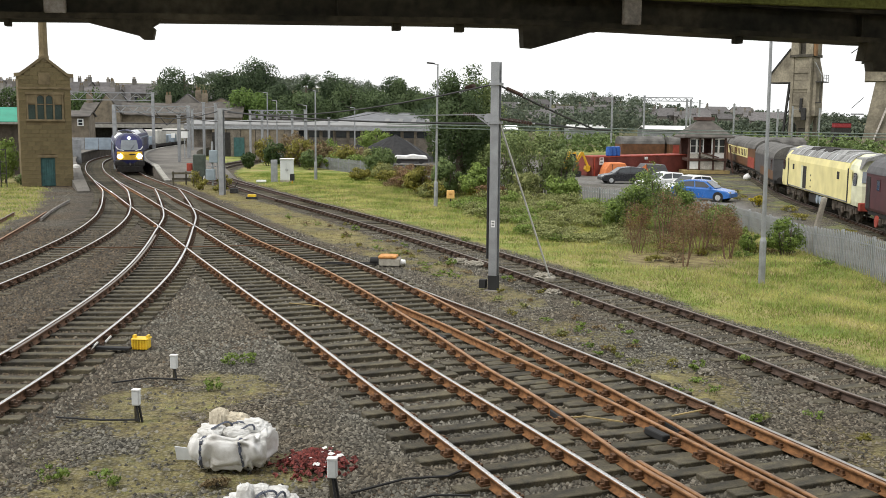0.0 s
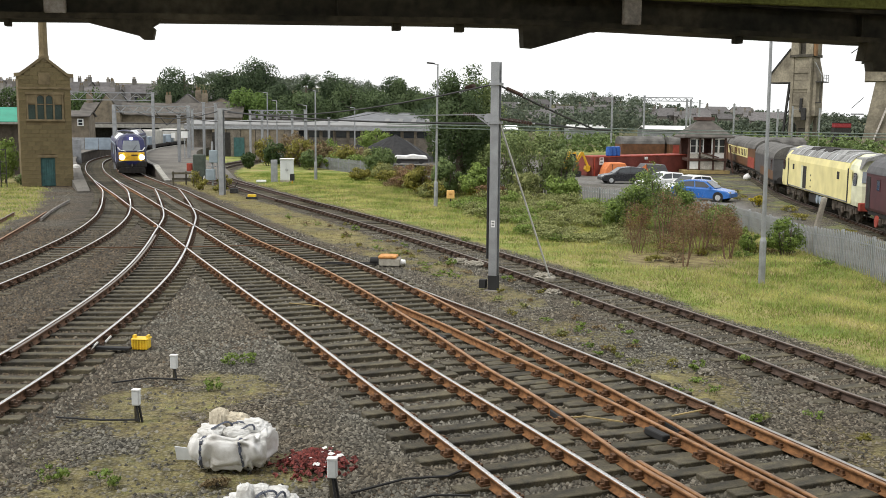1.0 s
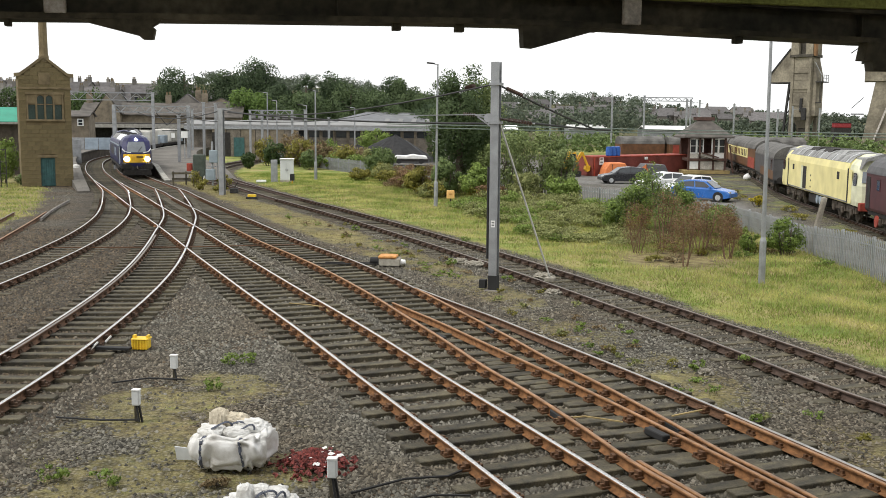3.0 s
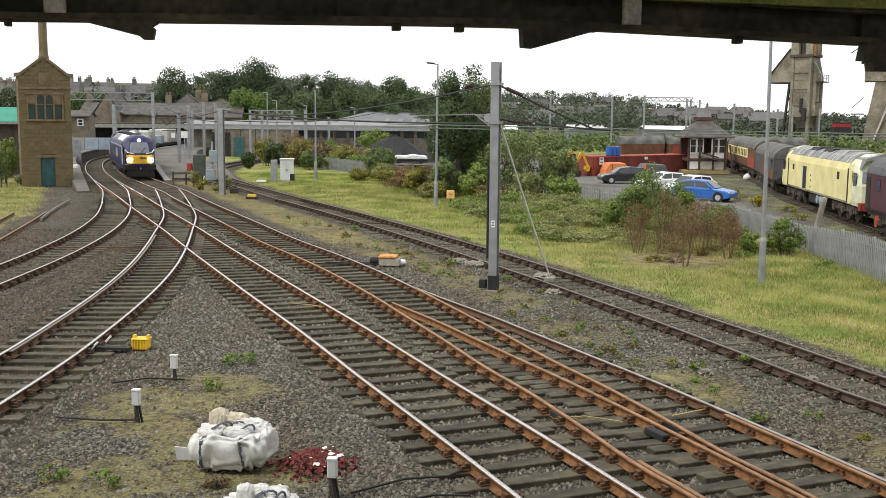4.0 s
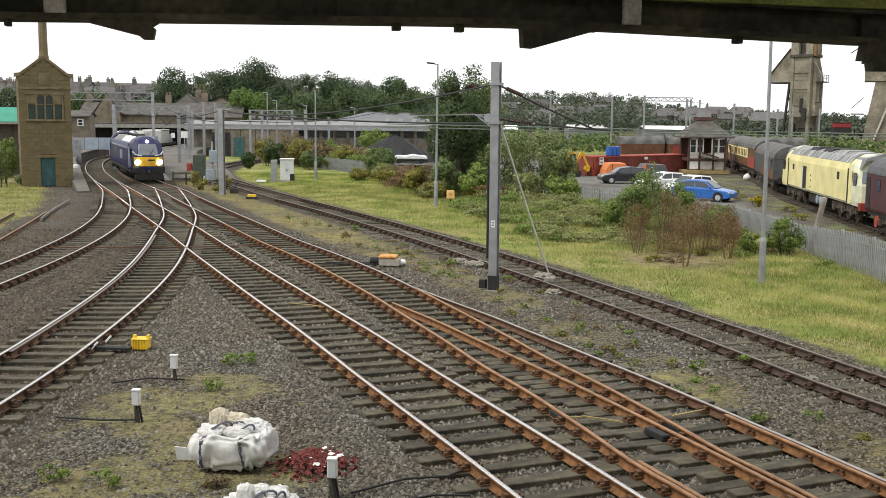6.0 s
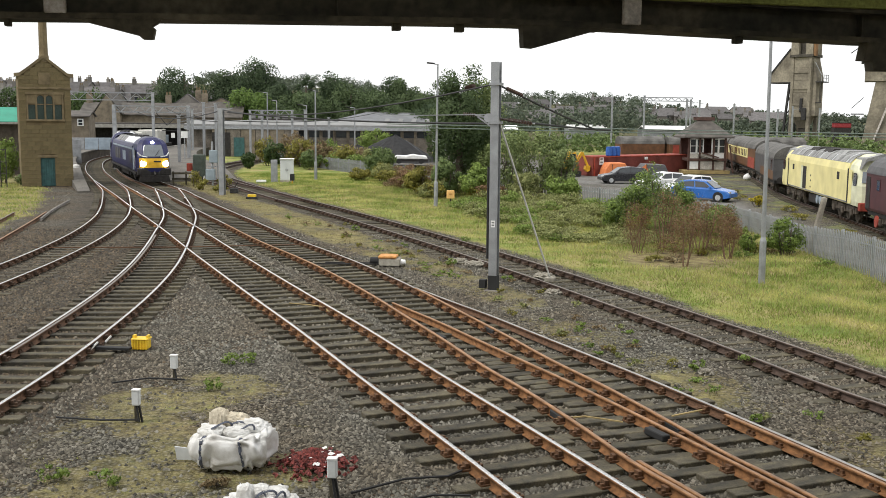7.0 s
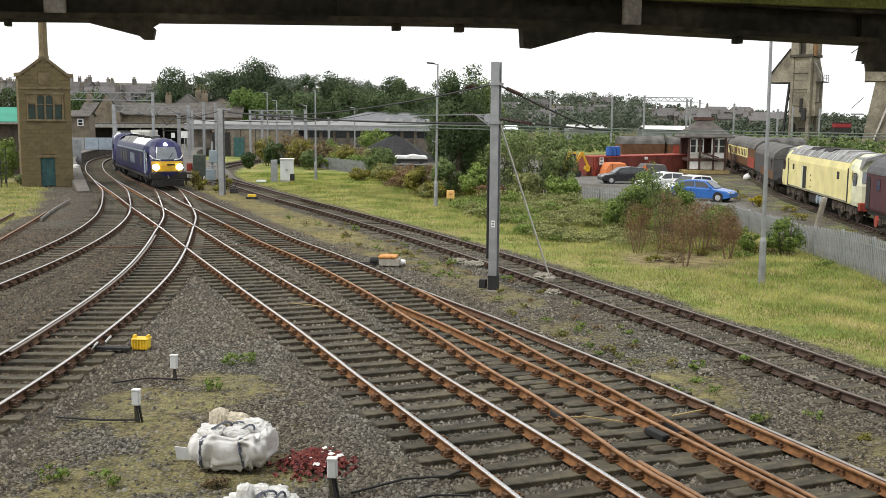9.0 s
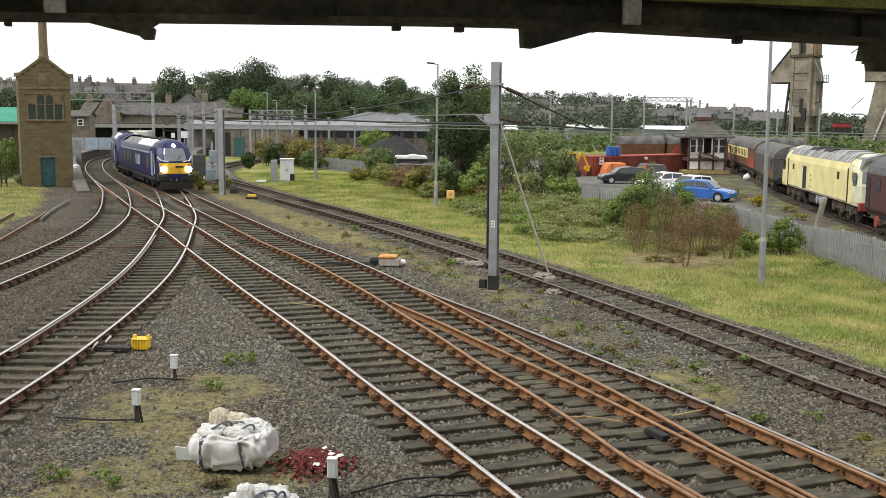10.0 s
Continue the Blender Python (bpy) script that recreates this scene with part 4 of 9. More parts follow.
def blue_loco(label, lit=True):
    lo = thing("diesel_locomotive", label, "locomotive", group="blue locomotives")
    w, z0, zt, L = 1.34, 0.98, 3.8, 20.3
    lv = [(w - 0.06, z0, 0.0), (w, 1.2, -0.03), (w, 1.9, 0.0), (w, 2.2, 0.08), (w - 0.03, 2.75, 0.42), (w - 0.1, 3.2, 0.72), (w - 0.36, 3.52, 1.0), (w - 0.75, 3.72, 1.35), (0.25, zt, 1.7)]
    for end in (0, 1):
        c = Mesh()
        rings = []
        for hw, z, yf in lv:
            row = []
            for fx, fy in ((-1, 1.25), (-0.89, 0.3), (-0.62, 0.03), (0, -0.05), (0.62, 0.03), (0.89, 0.3), (1, 1.25)):
                row.append((fx * hw, yf + fy, z))
            rings.append(row)
        c.loft(rings, closed=False, caps=False)
        # cab sides back to the body
        for s in (0, -1):
            c.loft([[r[s], (r[s][0], 2.6, r[s][2])] for r in rings], closed=False, caps=False)
        c.add([(rings[-1][0][0], rings[-1][0][1], zt), (rings[-1][-1][0], rings[-1][-1][1], zt), (0.25, 2.6, zt), (-0.25, 2.6, zt)], [(0, 1, 2, 3)])
        c.box(-w, w, 2.55, 2.6, z0, 2.9)
        cab = part("cab", c, M_BLUE, lo, "blue rounded cab")
        if end:
            cab.matrix_basis = pose(0, L, 0, 0, 0, 180)
        # glass, panel and lamps lie proud of the nose
        gl = []
        for z, yf, hw in ((2.24, 0.11, 0.97), (2.75, 0.42, 0.93), (3.17, 0.7, 0.82)):
            gl.append([(fx * hw, yf + fy - 0.035, z + 0.0) for fx, fy in ((-1.08, 0.24), (-0.75, 0.02), (0, -0.06), (0.75, 0.02), (1.08, 0.24))])
        part("windscreen", Mesh().loft(gl, closed=False, caps=False), M_SCREEN, cab, "large raked windscreen")
        part("wiper", Mesh().bar((0.1, 0.06, 2.28), (0.45, 0.28, 2.75), 0.025), M_BLACK, cab)
        if not end and lit:
            yp = [[(fx * w, yf + fy - 0.03, z) for fx, fy in ((-0.84, 0.22), (-0.6, 0.0), (0, -0.05), (0.6, 0.0), (0.84, 0.22))] for z, yf in ((1.34, -0.025), (1.8, -0.01), (2.1, 0.05))]
            part("warning_panel", Mesh().loft(yp, closed=False, caps=False), M_YELLOW, cab, "bright yellow warning panel")
            part("panel_mark", Mesh().box(-0.05, 0.5, -0.105, -0.095, 1.78, 1.9), M_DARKSTEEL, cab, "dark unreadable mark")
            for s in (-1, 1):
                # streamlined light strokes under the windscreen
                part("chin_stroke", Mesh().bar((s * 1.2, 0.5, 2.55), (s * 0.98, 0.16, 2.3), 0.05, 0.08).bar((s * 0.98, 0.15, 2.3), (s * 0.5, 0.04, 2.2), 0.05, 0.06), M_SILVER, cab, "silver stroke")
                hl = part("headlight", Mesh().tube((s * 0.86, 0.02, 1.66), (s * 0.86, -0.1, 1.66), 0.235, 0.225, 18), M_LAMP, cab, "lit white headlight")
                part("lamp_ring", Mesh().tube((s * 0.86, 0.12, 1.66), (s * 0.86, -0.04, 1.66), 0.27, 0.25, 18), M_DARKSTEEL, cab)
            part("top_light", Mesh().tube((0, 0.86, 3.36), (0, 0.72, 3.34), 0.13, 0.13, 14), M_LAMP, cab, "lit white marker light")
        part("grab_rail", Mesh().tube((-w - 0.03, 0.75, 1.3), (-w - 0.03, 0.75, 2.3), 0.02, 0.02, 6), M_SILVER, cab)
        part("cab_window", Mesh().box(-w - 0.012, -w + 0.02, 0.85, 1.5, 2.1, 2.75), M_SCREEN, cab)
        part("cab_door", Mesh().box(-w - 0.01, -w + 0.02, 1.7, 2.35, 1.1, 2.9), M_LIVERY_GREY, cab, bevel=0.02)
    part("body", Mesh().prism(section(w, z0, 2.9, 3.55), 2.6, L - 2.6, "y"), M_BLUE, lo, "deep blue body side")
    # roof: silver hatches and fan housings on the shoulders
    for y0, y1 in ((2.7, 5.8), (6.0, 9.4), (9.6, 12.6), (12.8, 16.0)):
        part("roof_hatch", Mesh().prism([(-1.16, 3.2), (-0.78, 3.55), (0.78, 3.55), (1.16, 3.2), (1.16, 3.28), (0.8, 3.68), (-0.8, 3.68), (-1.16, 3.28)], y0, y1, "y"), M_SILVER if y0 < 9 else M_ROOFGREY, lo, "silver roof hatch", bevel=0.015)
    for y0 in (4.2, 7.6, 11.0, 14.0):
        part("roof_fan", Mesh().tube((0, y0, 3.66), (0, y0, 3.78), 0.5, 0.5, 16), M_DARKSTEEL, lo, "dark round roof fan")
    part("exhaust", Mesh().cbox(0.2, 6.1, 3.65, 0.5, 0.7, 0.22), M_DARKSTEEL, lo, bevel=0.03)
    for s in (-1, 1):
        part("side_stripe", Mesh().box(s * (w + 0.008) - 0.008, s * (w + 0.008) + 0.008, 2.7, L - 2.7, 2.72, 2.86), M_LIVERY_GREY, lo, "pale grey cantrail stripe")
        for y in (7.3, 7.9, 8.5, 9.1):
            part("letter_bar", Mesh().box(s * (w + 0.01) - 0.008, s * (w + 0.01) + 0.008, y, y + 0.4, 1.65, 2.45), M_LIVERY_GREY, lo, "pale block mark")
        for y in (3.2, 11.5, 13.0, 14.5):
            part("grille", Mesh().box(s * (w + 0.012) - 0.008, s * (w + 0.012) + 0.008, y, y + 1.1, 1.6, 2.55), M_GREYBODY, lo, "dark louvred grille")
        part("sill", Mesh().box(s * 1.27 - 0.08, s * 1.27 + 0.08, 0.6, L - 0.6, 0.82, 1.0), M_UNDER, lo)
    part("fuel_tank", Mesh().box(-1.15, 1.15, 7.3, 12.9, 0.32, 0.98), M_UNDER, lo, bevel=0.08)
    part("front_beam", Mesh().box(-1.28, 1.28, -0.02, 0.4, 0.72, 1.3), M_UNDER, lo, bevel=0.05)
    part("snow_plough", Mesh().prism([(-1.2, 0.2), (1.2, 0.2), (1.1, 0.72), (-1.1, 0.72)], -0.12, 0.0, "y"), M_UNDER, lo, bevel=0.02)
    buffers(lo, -0.02, -1)
    buffers(lo, L, 1)
    for s in (-1, 1):
        part("hose", Mesh().tube((s * 0.35, -0.1, 1.05), (s * 0.4, -0.2, 0.6), 0.03, 0.03, 6), M_BLACK, lo)
    ws = bogie(lo, 3.9) + bogie(lo, L - 3.9)
    lo.scale = LOCO_SCALE
    return lo, ws


LOCO_A, WHEELS_A = blue_loco("deep blue diesel locomotive with yellow nose and lit headlights")
LOCO_B, WHEELS_B = blue_loco("second deep blue diesel locomotive coupled behind the first", lit=False)


def flask_wagon():
    """A flat bogie wagon carrying a white cask cover."""
    w = thing("flask_wagon", "flat wagon with a tall white cask cover, coupled behind the locomotives", "wagon", group="flask wagons")
    part("deck", Mesh().box(-1.25, 1.25, 0, 12.0, 0.9, 1.2), M_UNDER, w, bevel=0.03)
    part("cask_cover", Mesh().box(-1.2, 1.2, 3.6, 8.4, 1.2, 2.9), M_FLASK, w, "white ribbed cask cover", bevel=0.12)
    for k in range(6):
        part("cover_rib", Mesh().box(-1.23, 1.23, 3.8 + k * 0.86, 3.9 + k * 0.86, 1.25, 2.94), M_FLASK, w)
    for y0 in (0.8, 9.6):
        part("equipment_crate", Mesh().box(-1.0, 1.0, y0, y0 + 1.6, 1.2, 2.2), M_LIVERY_GREY, w, bevel=0.04)
    buffers(w, 0, -1)
    buffers(w, 12.0, 1)
    return w, bogie(w, 2.2, 1.8) + bogie(w, 9.8, 1.8)


M_FLASK = mat("off_white_cover", (0.5, 0.49, 0.45), 0.6, 0.15, 2, 30, 0.05)
WAGON_A, WHEELS_WA = flask_wagon()
WAGON_B, WHEELS_WB = flask_wagon()

TRAIN_LINE = LINE_D[::-1]                      # from the station towards the bridge
TRAIN_S = np.r_[0, np.cumsum(np.linalg.norm(np.diff(TRAIN_LINE, axis=0), axis=1))]


def line_at(s):
    return np.array([np.interp(s, TRAIN_S, TRAIN_LINE[:, 0]), np.interp(s, TRAIN_S, TRAIN_LINE[:, 1])])


def s_of_y(y):
    k = int(np.argmin(abs(TRAIN_LINE[:, 1] - y)))
    k0, k1 = max(0, k - 3), min(len(TRAIN_S) - 1, k + 3)
    return float(np.interp(-y, -TRAIN_LINE[k0:k1, 1], TRAIN_S[k0:k1]))


FRONT_T = [0, 1, 2, 3, 4, 5, 6, 7, 8, 9, 10]
FRONT_Y = [83.3, 81.8, 80.1, 78.5, 76.9, 75.1, 73.2, 71.2, 69.0, 66.7, 64.3]


def front_s(t):
    """Distance run by the nose of the train, smooth in time."""
    c = np.polyfit(FRONT_T, [s_of_y(y) for y in FRONT_Y], 3)
    return float(np.polyval(c, t))


def rail_vehicle(name_label, name, cat, L, body_m, roof_m, w=1.36, z1=2.75, top=3.75, group=""):
    v = thing(name, name_label, cat, group=group)
    part("body", Mesh().prism([(-w + 0.06, 1.0), (-w, 1.15), (-w, z1), (w, z1), (w, 1.15), (w - 0.06, 1.0)], 0, L, "y"), body_m, v, bevel=0.02)
    rp = [(-w - 0.02, z1)] + [(-w * math.cos(a), z1 + (top - z1) * math.sin(a)) for a in np.linspace(0.12, math.pi - 0.12, 11)] + [(w + 0.02, z1)]
    part("roof", Mesh().prism(rp, -0.02, L + 0.02, "y"), roof_m, v, "weathered grey roof")
    part("underframe", Mesh().box(-1.2, 1.2, 0.1, L - 0.1, 0.78, 1.0), M_UNDER, v)
    buffers(v, 0, -1)
    buffers(v, L, 1)
    bogie(v, 3.4, 2.6, 2, M_DUSTY)
    bogie(v, L - 3.4, 2.6, 2, M_DUSTY)
    return v


def windows_on(v, L, w, y0, step, n, ww, z0, z1, frame_m, s=-1):
    for i in range(n):
        y = y0 + i * step
        wn_ = part("window", Mesh().box(s * (w + 0.012) - 0.012, s * (w + 0.012) + 0.012, y, y + ww, z0, z1), M_DARKGLASS, v)
        part("window_frame", Mesh().box(s * (w + 0.012) - 0.02, s * (w + 0.012) + 0.02, y - 0.05, y, z0 - 0.05, z1 + 0.05).box(s * (w + 0.012) - 0.02, s * (w + 0.012) + 0.02, y, y + ww, z1, z1 + 0.05), frame_m, wn_)


YARD = -0.6


def set_on(v, near, far, z=YARD + 0.17):
    """Stand a vehicle's nose at one plan point, its tail towards another."""
    a = math.degrees(math.atan2(far[1] - near[1], far[0] - near[0])) - 90
    v.matrix_world = pose(near[0], near[1], z, 0, 0, a)


def cream_loco():
    L, w, z1, top = 19.4, 1.33, 2.78, 3.72
    lo = thing("cream_diesel_locomotive", "faded cream diesel locomotive with grimy grey roof and stripped cab", "locomotive")
    sec = section(w, 0.98, z1, top)
    part("body", Mesh().prism(sec, 2.3, L - 2.3, "y"), M_CREAM, lo, "faded cream body side")
    # the roof skin, with hatches
    rs = [(x, z + 0.02) for x, z in sec if z > z1 + 0.3]
    rs2 = rs + [(x * 0.98, z - 0.05) for x, z in rs[::-1]]
    part("roof", Mesh().prism(rs2, 2.3, L - 2.3, "y"), M_ROOFGREY, lo, "grimy grey roof sheets")
    for i, y in enumerate(np.arange(3.0, L - 3, 1.5)):
        part("roof_rib", Mesh().prism([(x * 1.01, z + 0.02) for x, z in rs] + [(x * 0.97, z - 0.03) for x, z in rs[::-1]], y, y + 0.07, "y"), M_ROOFGREY if i % 2 else M_SILVER, lo)
    for y in (5.0, 8.2, 11.5):
        part("roof_hatch", Mesh().prism([(-0.95, 3.45), (-0.6, 3.68), (0.6, 3.68), (0.95, 3.45), (0.6, 3.78), (-0.6, 3.78)], y, y + 1.9, "y"), M_UNDER if y > 8 else M_ROOFGREY, lo, "open dark roof hatch")
    for end in (0, 1):
        c = Mesh()
        lv = [(w - 0.04, 0.98, 0.12), (w, 1.2, 0.05), (w, 2.05, 0.1), (w - 0.03, 2.2, 0.16), (w - 0.08, 2.78, 0.5), (w - 0.16, 3.1, 0.72), (w - 0.42, 3.45, 0.95), (w - 0.8, 3.66, 1.1), (0.2, 3.7, 1.15)]
        rings = [[(fx * hw, yf + fy, z) for fx, fy in ((-1, 0.3), (-0.86, 0.05), (-0.4, 0), (0.4, 0), (0.86, 0.05), (1, 0.3))] for hw, z, yf in lv]
        c.loft(rings, closed=False, caps=False)
        for s in (0, -1):
            c.loft([[r[s], (r[s][0], 2.3, r[s][2])] for r in rings], closed=False, caps=False)
        c.add([(-0.2, 1.4, 3.7), (0.2, 1.4, 3.7), (0.2, 2.3, 3.7), (-0.2, 2.3, 3.7)], [(0, 1, 2, 3)])
        cab = part("cab", c, M_CREAM_PALE if not end else M_CREAM, lo, "pale primer-painted cab")
        if end:
            cab.matrix_basis = pose(0, L, 0, 0, 0, 180)
        for s in (-1, 1):
            part("windscreen", Mesh().add([(s * 0.12, 0.15, 2.24), (s * 1.16, 0.2, 2.24), (s * 1.05, 0.5, 2.8), (s * 0.12, 0.47, 2.8)], [(0, 1, 2, 3)]).add([(s * 0.12, 0.13, 2.24), (s * 1.16, 0.18, 2.24), (s * 1.05, 0.48, 2.8), (s * 0.12, 0.45, 2.8)], [(0, 1, 2, 3)]), M_SCREEN, cab)
            part("side_window", Mesh().box(s * (w + 0.008) - 0.01, s * (w + 0.008) + 0.01, 0.55, 1.15, 2.05, 2.72), M_DARKGLASS, cab)
            part("cab_door", Mesh().box(s * (w + 0.005) - 0.012, s * (w + 0.005) + 0.012, 1.45, 2.05, 1.05, 2.85), M_CREAM, cab, bevel=0.01)
            # dark strip on the side paints the shade of the door recess
            part("door_gap_shade", Mesh().box(s * (w + 0.01) - 0.012, s * (w + 0.01) + 0.012, 2.1, 2.3, 1.05, 2.9), M_UNDER, cab, "door recess with its shade painted dark")
        part("cab_roof", Mesh().prism([(-1.15, 2.95), (-0.85, 3.35), (0, 3.5), (0.85, 3.35), (1.15, 2.95), (0.9, 3.5), (0, 3.76), (-0.9, 3.5)], 0.45, 2.35, "y"), M_ROOFGREY, cab, "grey domed cab roof")
        part("lamp_hole", Mesh().tube((0.45, 0.04, 1.35), (0.45, 0.0, 1.35), 0.12, 0.12, 12).tube((-0.55, 0.04, 1.55), (-0.55, 0.0, 1.55), 0.12, 0.12, 12), M_BLACK, cab)
    for y, h0, h1, ww in ((4.0, 2.2, 2.62, 0.5), (11.9, 1.15, 2.55, 0.85), (10.6, 2.0, 2.1, 0.18), (10.6, 1.7, 1.8, 0.18), (10.6, 1.3, 1.4, 0.18), (15.4, 2.2, 2.55, 0.45)):
        # dark plates on the skin stand for the shade inside openings
        part("opening_shade", Mesh().box(-w - 0.014, -w + 0.01, y, y + ww, h0, h1), M_UNDER, lo, "opening with its inner shade painted dark")
    part("loose_panel", Mesh().box(-w - 0.05, -w - 0.02, 12.75, 13.15, 1.1, 2.6), M_CREAM_PALE, lo, bevel=0.005)
    part("side_seam", Mesh().box(-w - 0.012, -w + 0.0, 2.3, L - 2.3, 1.05, 1.12), M_ROOFGREY, lo)
    part("buffer_beam", Mesh().box(-1.25, 1.25, 0.02, 0.35, 0.75, 1.2), M_REDOX, lo, "rusty red buffer beam", bevel=0.03)
    part("tank", Mesh().box(-1.2, 1.2, 7.5, 11.5, 0.35, 0.95), M_UNDER, lo, bevel=0.06)
    for y in (8.2, 9.0):
        part("gauge_disc", Mesh().tube((-1.2, y, 0.7), (-1.3, y, 0.7), 0.25, 0.25, 14), M_LIVERY_GREY, lo, "pale round fitting")
    buffers(lo, 0.05, -1)
    for y in (3.6, L - 3.6):
        bogie(lo, y, 3.6, 3, M_DUSTY)
    return lo


def build_yard_train():
    yard_track = spline([(20.9, 36), (22.0, 45), (22.95, 52.7), (24.1, 62), (25.3, 72), (27.0, 81), (29.3, 92), (31.6, 105), (33.8, 121), (36, 140)])
    tr = track(yard_track, "rusty storage siding under the parked locomotives", M_RAIL_DARK, M_RAIL_TOP_DULL)
    tr.location.z = YARD
    c = cream_loco()
    set_on(c, (23.0, 52.9), (25.3, 72.2))
    # maroon coach nearer the bridge
    v = rail_vehicle("dull maroon parked coach with grey roof", "maroon_carriage", "carriage", 15, M_MAROON, M_GREYBODY, 1.34, 2.85, 3.75)
    set_on(v, (20.95, 36.6), (22.8, 51.7))
    windows_on(v, 15, 1.34, 12.6, 2.2, 1, 0.5, 2.1, 2.6, M_MAROON)
    # dark plate paints the shade of the door gap
    part("door_gap_shade", Mesh().box(-1.36, -1.33, 14.2, 14.8, 1.1, 2.7), M_UNDER, v)
    part("red_wheel_cover", Mesh().tube((-1.2, 13.2, 0.55), (-1.28, 13.2, 0.55), 0.3, 0.3, 14), M_REDOX, v, "red painted axle cover")
    # dark locomotive and brown and cream coaches beyond
    d = rail_vehicle("dark grey parked diesel with brown lower band", "dark_locomotive", "locomotive", 15.5, M_GREYBODY, M_ROOFDARK, 1.33, 2.6, 3.55)
    set_on(d, (25.7, 75.2), (28.9, 90.2))
    windows_on(d, 15.5, 1.33, 1.0, 3.2, 2, 0.8, 1.8, 2.5, M_MAROON)
    part("brown_band", Mesh().box(-1.345, -1.33, 0.1, 10, 1.05, 1.7), M_BROWN, d)
    for k, (a, b) in enumerate((((29.5, 92.3), (33.2, 114.6)), ((33.5, 116), (36.3, 138)))):
        v = rail_vehicle("brown and cream wooden-panelled coach with many windows", "brown_carriage", "carriage", 22, M_BROWN, M_ROOFDARK, 1.36, 2.8, 3.7, group="brown coaches")
        set_on(v, a, b)
        part("cream_band", Mesh().box(-1.375, -1.36, 5.0, 21.5, 1.85, 2.75), M_CREAM, v, "cream window band")
        windows_on(v, 22, 1.37, 5.6, 1.25, 12, 0.75, 1.98, 2.62, M_CREAM)
        part("red_end", Mesh().box(-1.375, -1.36, 0.2, 4.6, 1.05, 2.0), M_REDOX, v)
    # stored coaches behind the red container
    for k, (x, y, m_) in enumerate(((21.5, 128, M_BROWN), (27.5, 128, M_BROWN), (33.5, 128, M_GREYBODY), (39.5, 129, M_ROOFDARK))):
        v = rail_vehicle("stored weathered wagon with curved grey roof", "covered_wagon", "wagon", 5.6, m_, M_ROOFDARK, 1.36, 2.5, 3.45, group="stored wagons")
        v.matrix_world = pose(x + 0.3, y, YARD, 0, 0, -82)
        for i in range(4):
            part("side_panel", Mesh().box(1.36, 1.39, 0.4 + i * 1.3, 1.2 + i * 1.3, 1.2, 2.4), (M_REDOX, M_CREAM_PALE)[i % 2] if k == 1 else m_, v, bevel=0.01)


build_yard_train()


# ---- station ----
M_STATION = mat("brown_station_stone", (0.18, 0.15, 0.11), 0.9, 0.35, 1.2, 12, 0.3)
M_RUBBLE_WALL = mat("dark_rubble_stone", (0.17, 0.148, 0.122), 0.95, 0.4, 1.0, 6, 0.4)
M_PALE_ROOF = mat("pale_sheet_roof", (0.22, 0.22, 0.215), 0.7, 0.2, 0.5, 8, 0.1)
M_DARKROOF = mat("dark_felt_roof", (0.06, 0.055, 0.05), 0.9, 0.3, 1, 10, 0.2)
M_PLATFORM = mat("platform_paving", (0.125, 0.115, 0.1), 0.9, 0.35, 0.5, 10, 0.2)
M_EDGE = mat("white_platform_edge", (0.28, 0.27, 0.24), 0.85, 0.25, 3, 20, 0.1)
M_PLATWALL = mat("dark_platform_brick", (0.09, 0.075, 0.06), 0.95, 0.35, 2, 12, 0.4)
M_HILLROOF = mat("house_slate_roof", (0.105, 0.098, 0.097), 0.85, 0.25, 1, 8, 0.2, rnd=0.25)
M_HOUSE = mat("house_render", (0.17, 0.158, 0.142), 0.9, 0.2, 0.6, 6, 0.2, rnd=0.3)
M_GREEN_SHEET = mat("bright_green_awning", (0.03, 0.24, 0.16), 0.6, 0.15, 1, 8, 0.05)


def platform(ln, side, y0, y1, wide, ramp, label, edge_m=None, slim=()):
    """A kerbed platform beside a track, its face curved with the rails."""
    d, n = normals(ln)
    idx = [i for i in range(0, len(ln), 2) if y0 <= ln[i, 1] <= y1]
    pf = thing("station_platform", label, "platform", kind="structure")
    top, wall, edge = [], [], []
    for i in idx:
        p = ln[i] + n[i] * side * 1.5
        broad = float(np.interp(ln[i, 1], *slim)) if slim else wide
        q = ln[i] + n[i] * side * (1.5 + broad)
        e = ln[i] + n[i] * side * 1.9
        z = 0.95 * min(1.0, 0.06 + (ln[i, 1] - y0) / ramp)
        top.append([(e[0], e[1], z), (q[0], q[1], z), (q[0], q[1], -0.1), (e[0], e[1], -0.1)])
        edge.append([(p[0], p[1], z + 0.02), (e[0], e[1], z + 0.02), (e[0], e[1], z - 0.1), (p[0], p[1], z - 0.1)])
        r = ln[i] + n[i] * side * 1.62
        wall.append([(r[0], r[1], z - 0.1), (e[0], e[1], z - 0.1), (e[0], e[1], -0.1), (r[0], r[1], -0.1)])
    part("paving", Mesh().loft(top), M_PLATFORM, pf)
    part("edge_coping", Mesh().loft(edge), edge_m or M_EDGE, pf, "pale worn edge coping")
    part("platform_face", Mesh().loft(wall), M_PLATWALL, pf, "dark brick platform face")


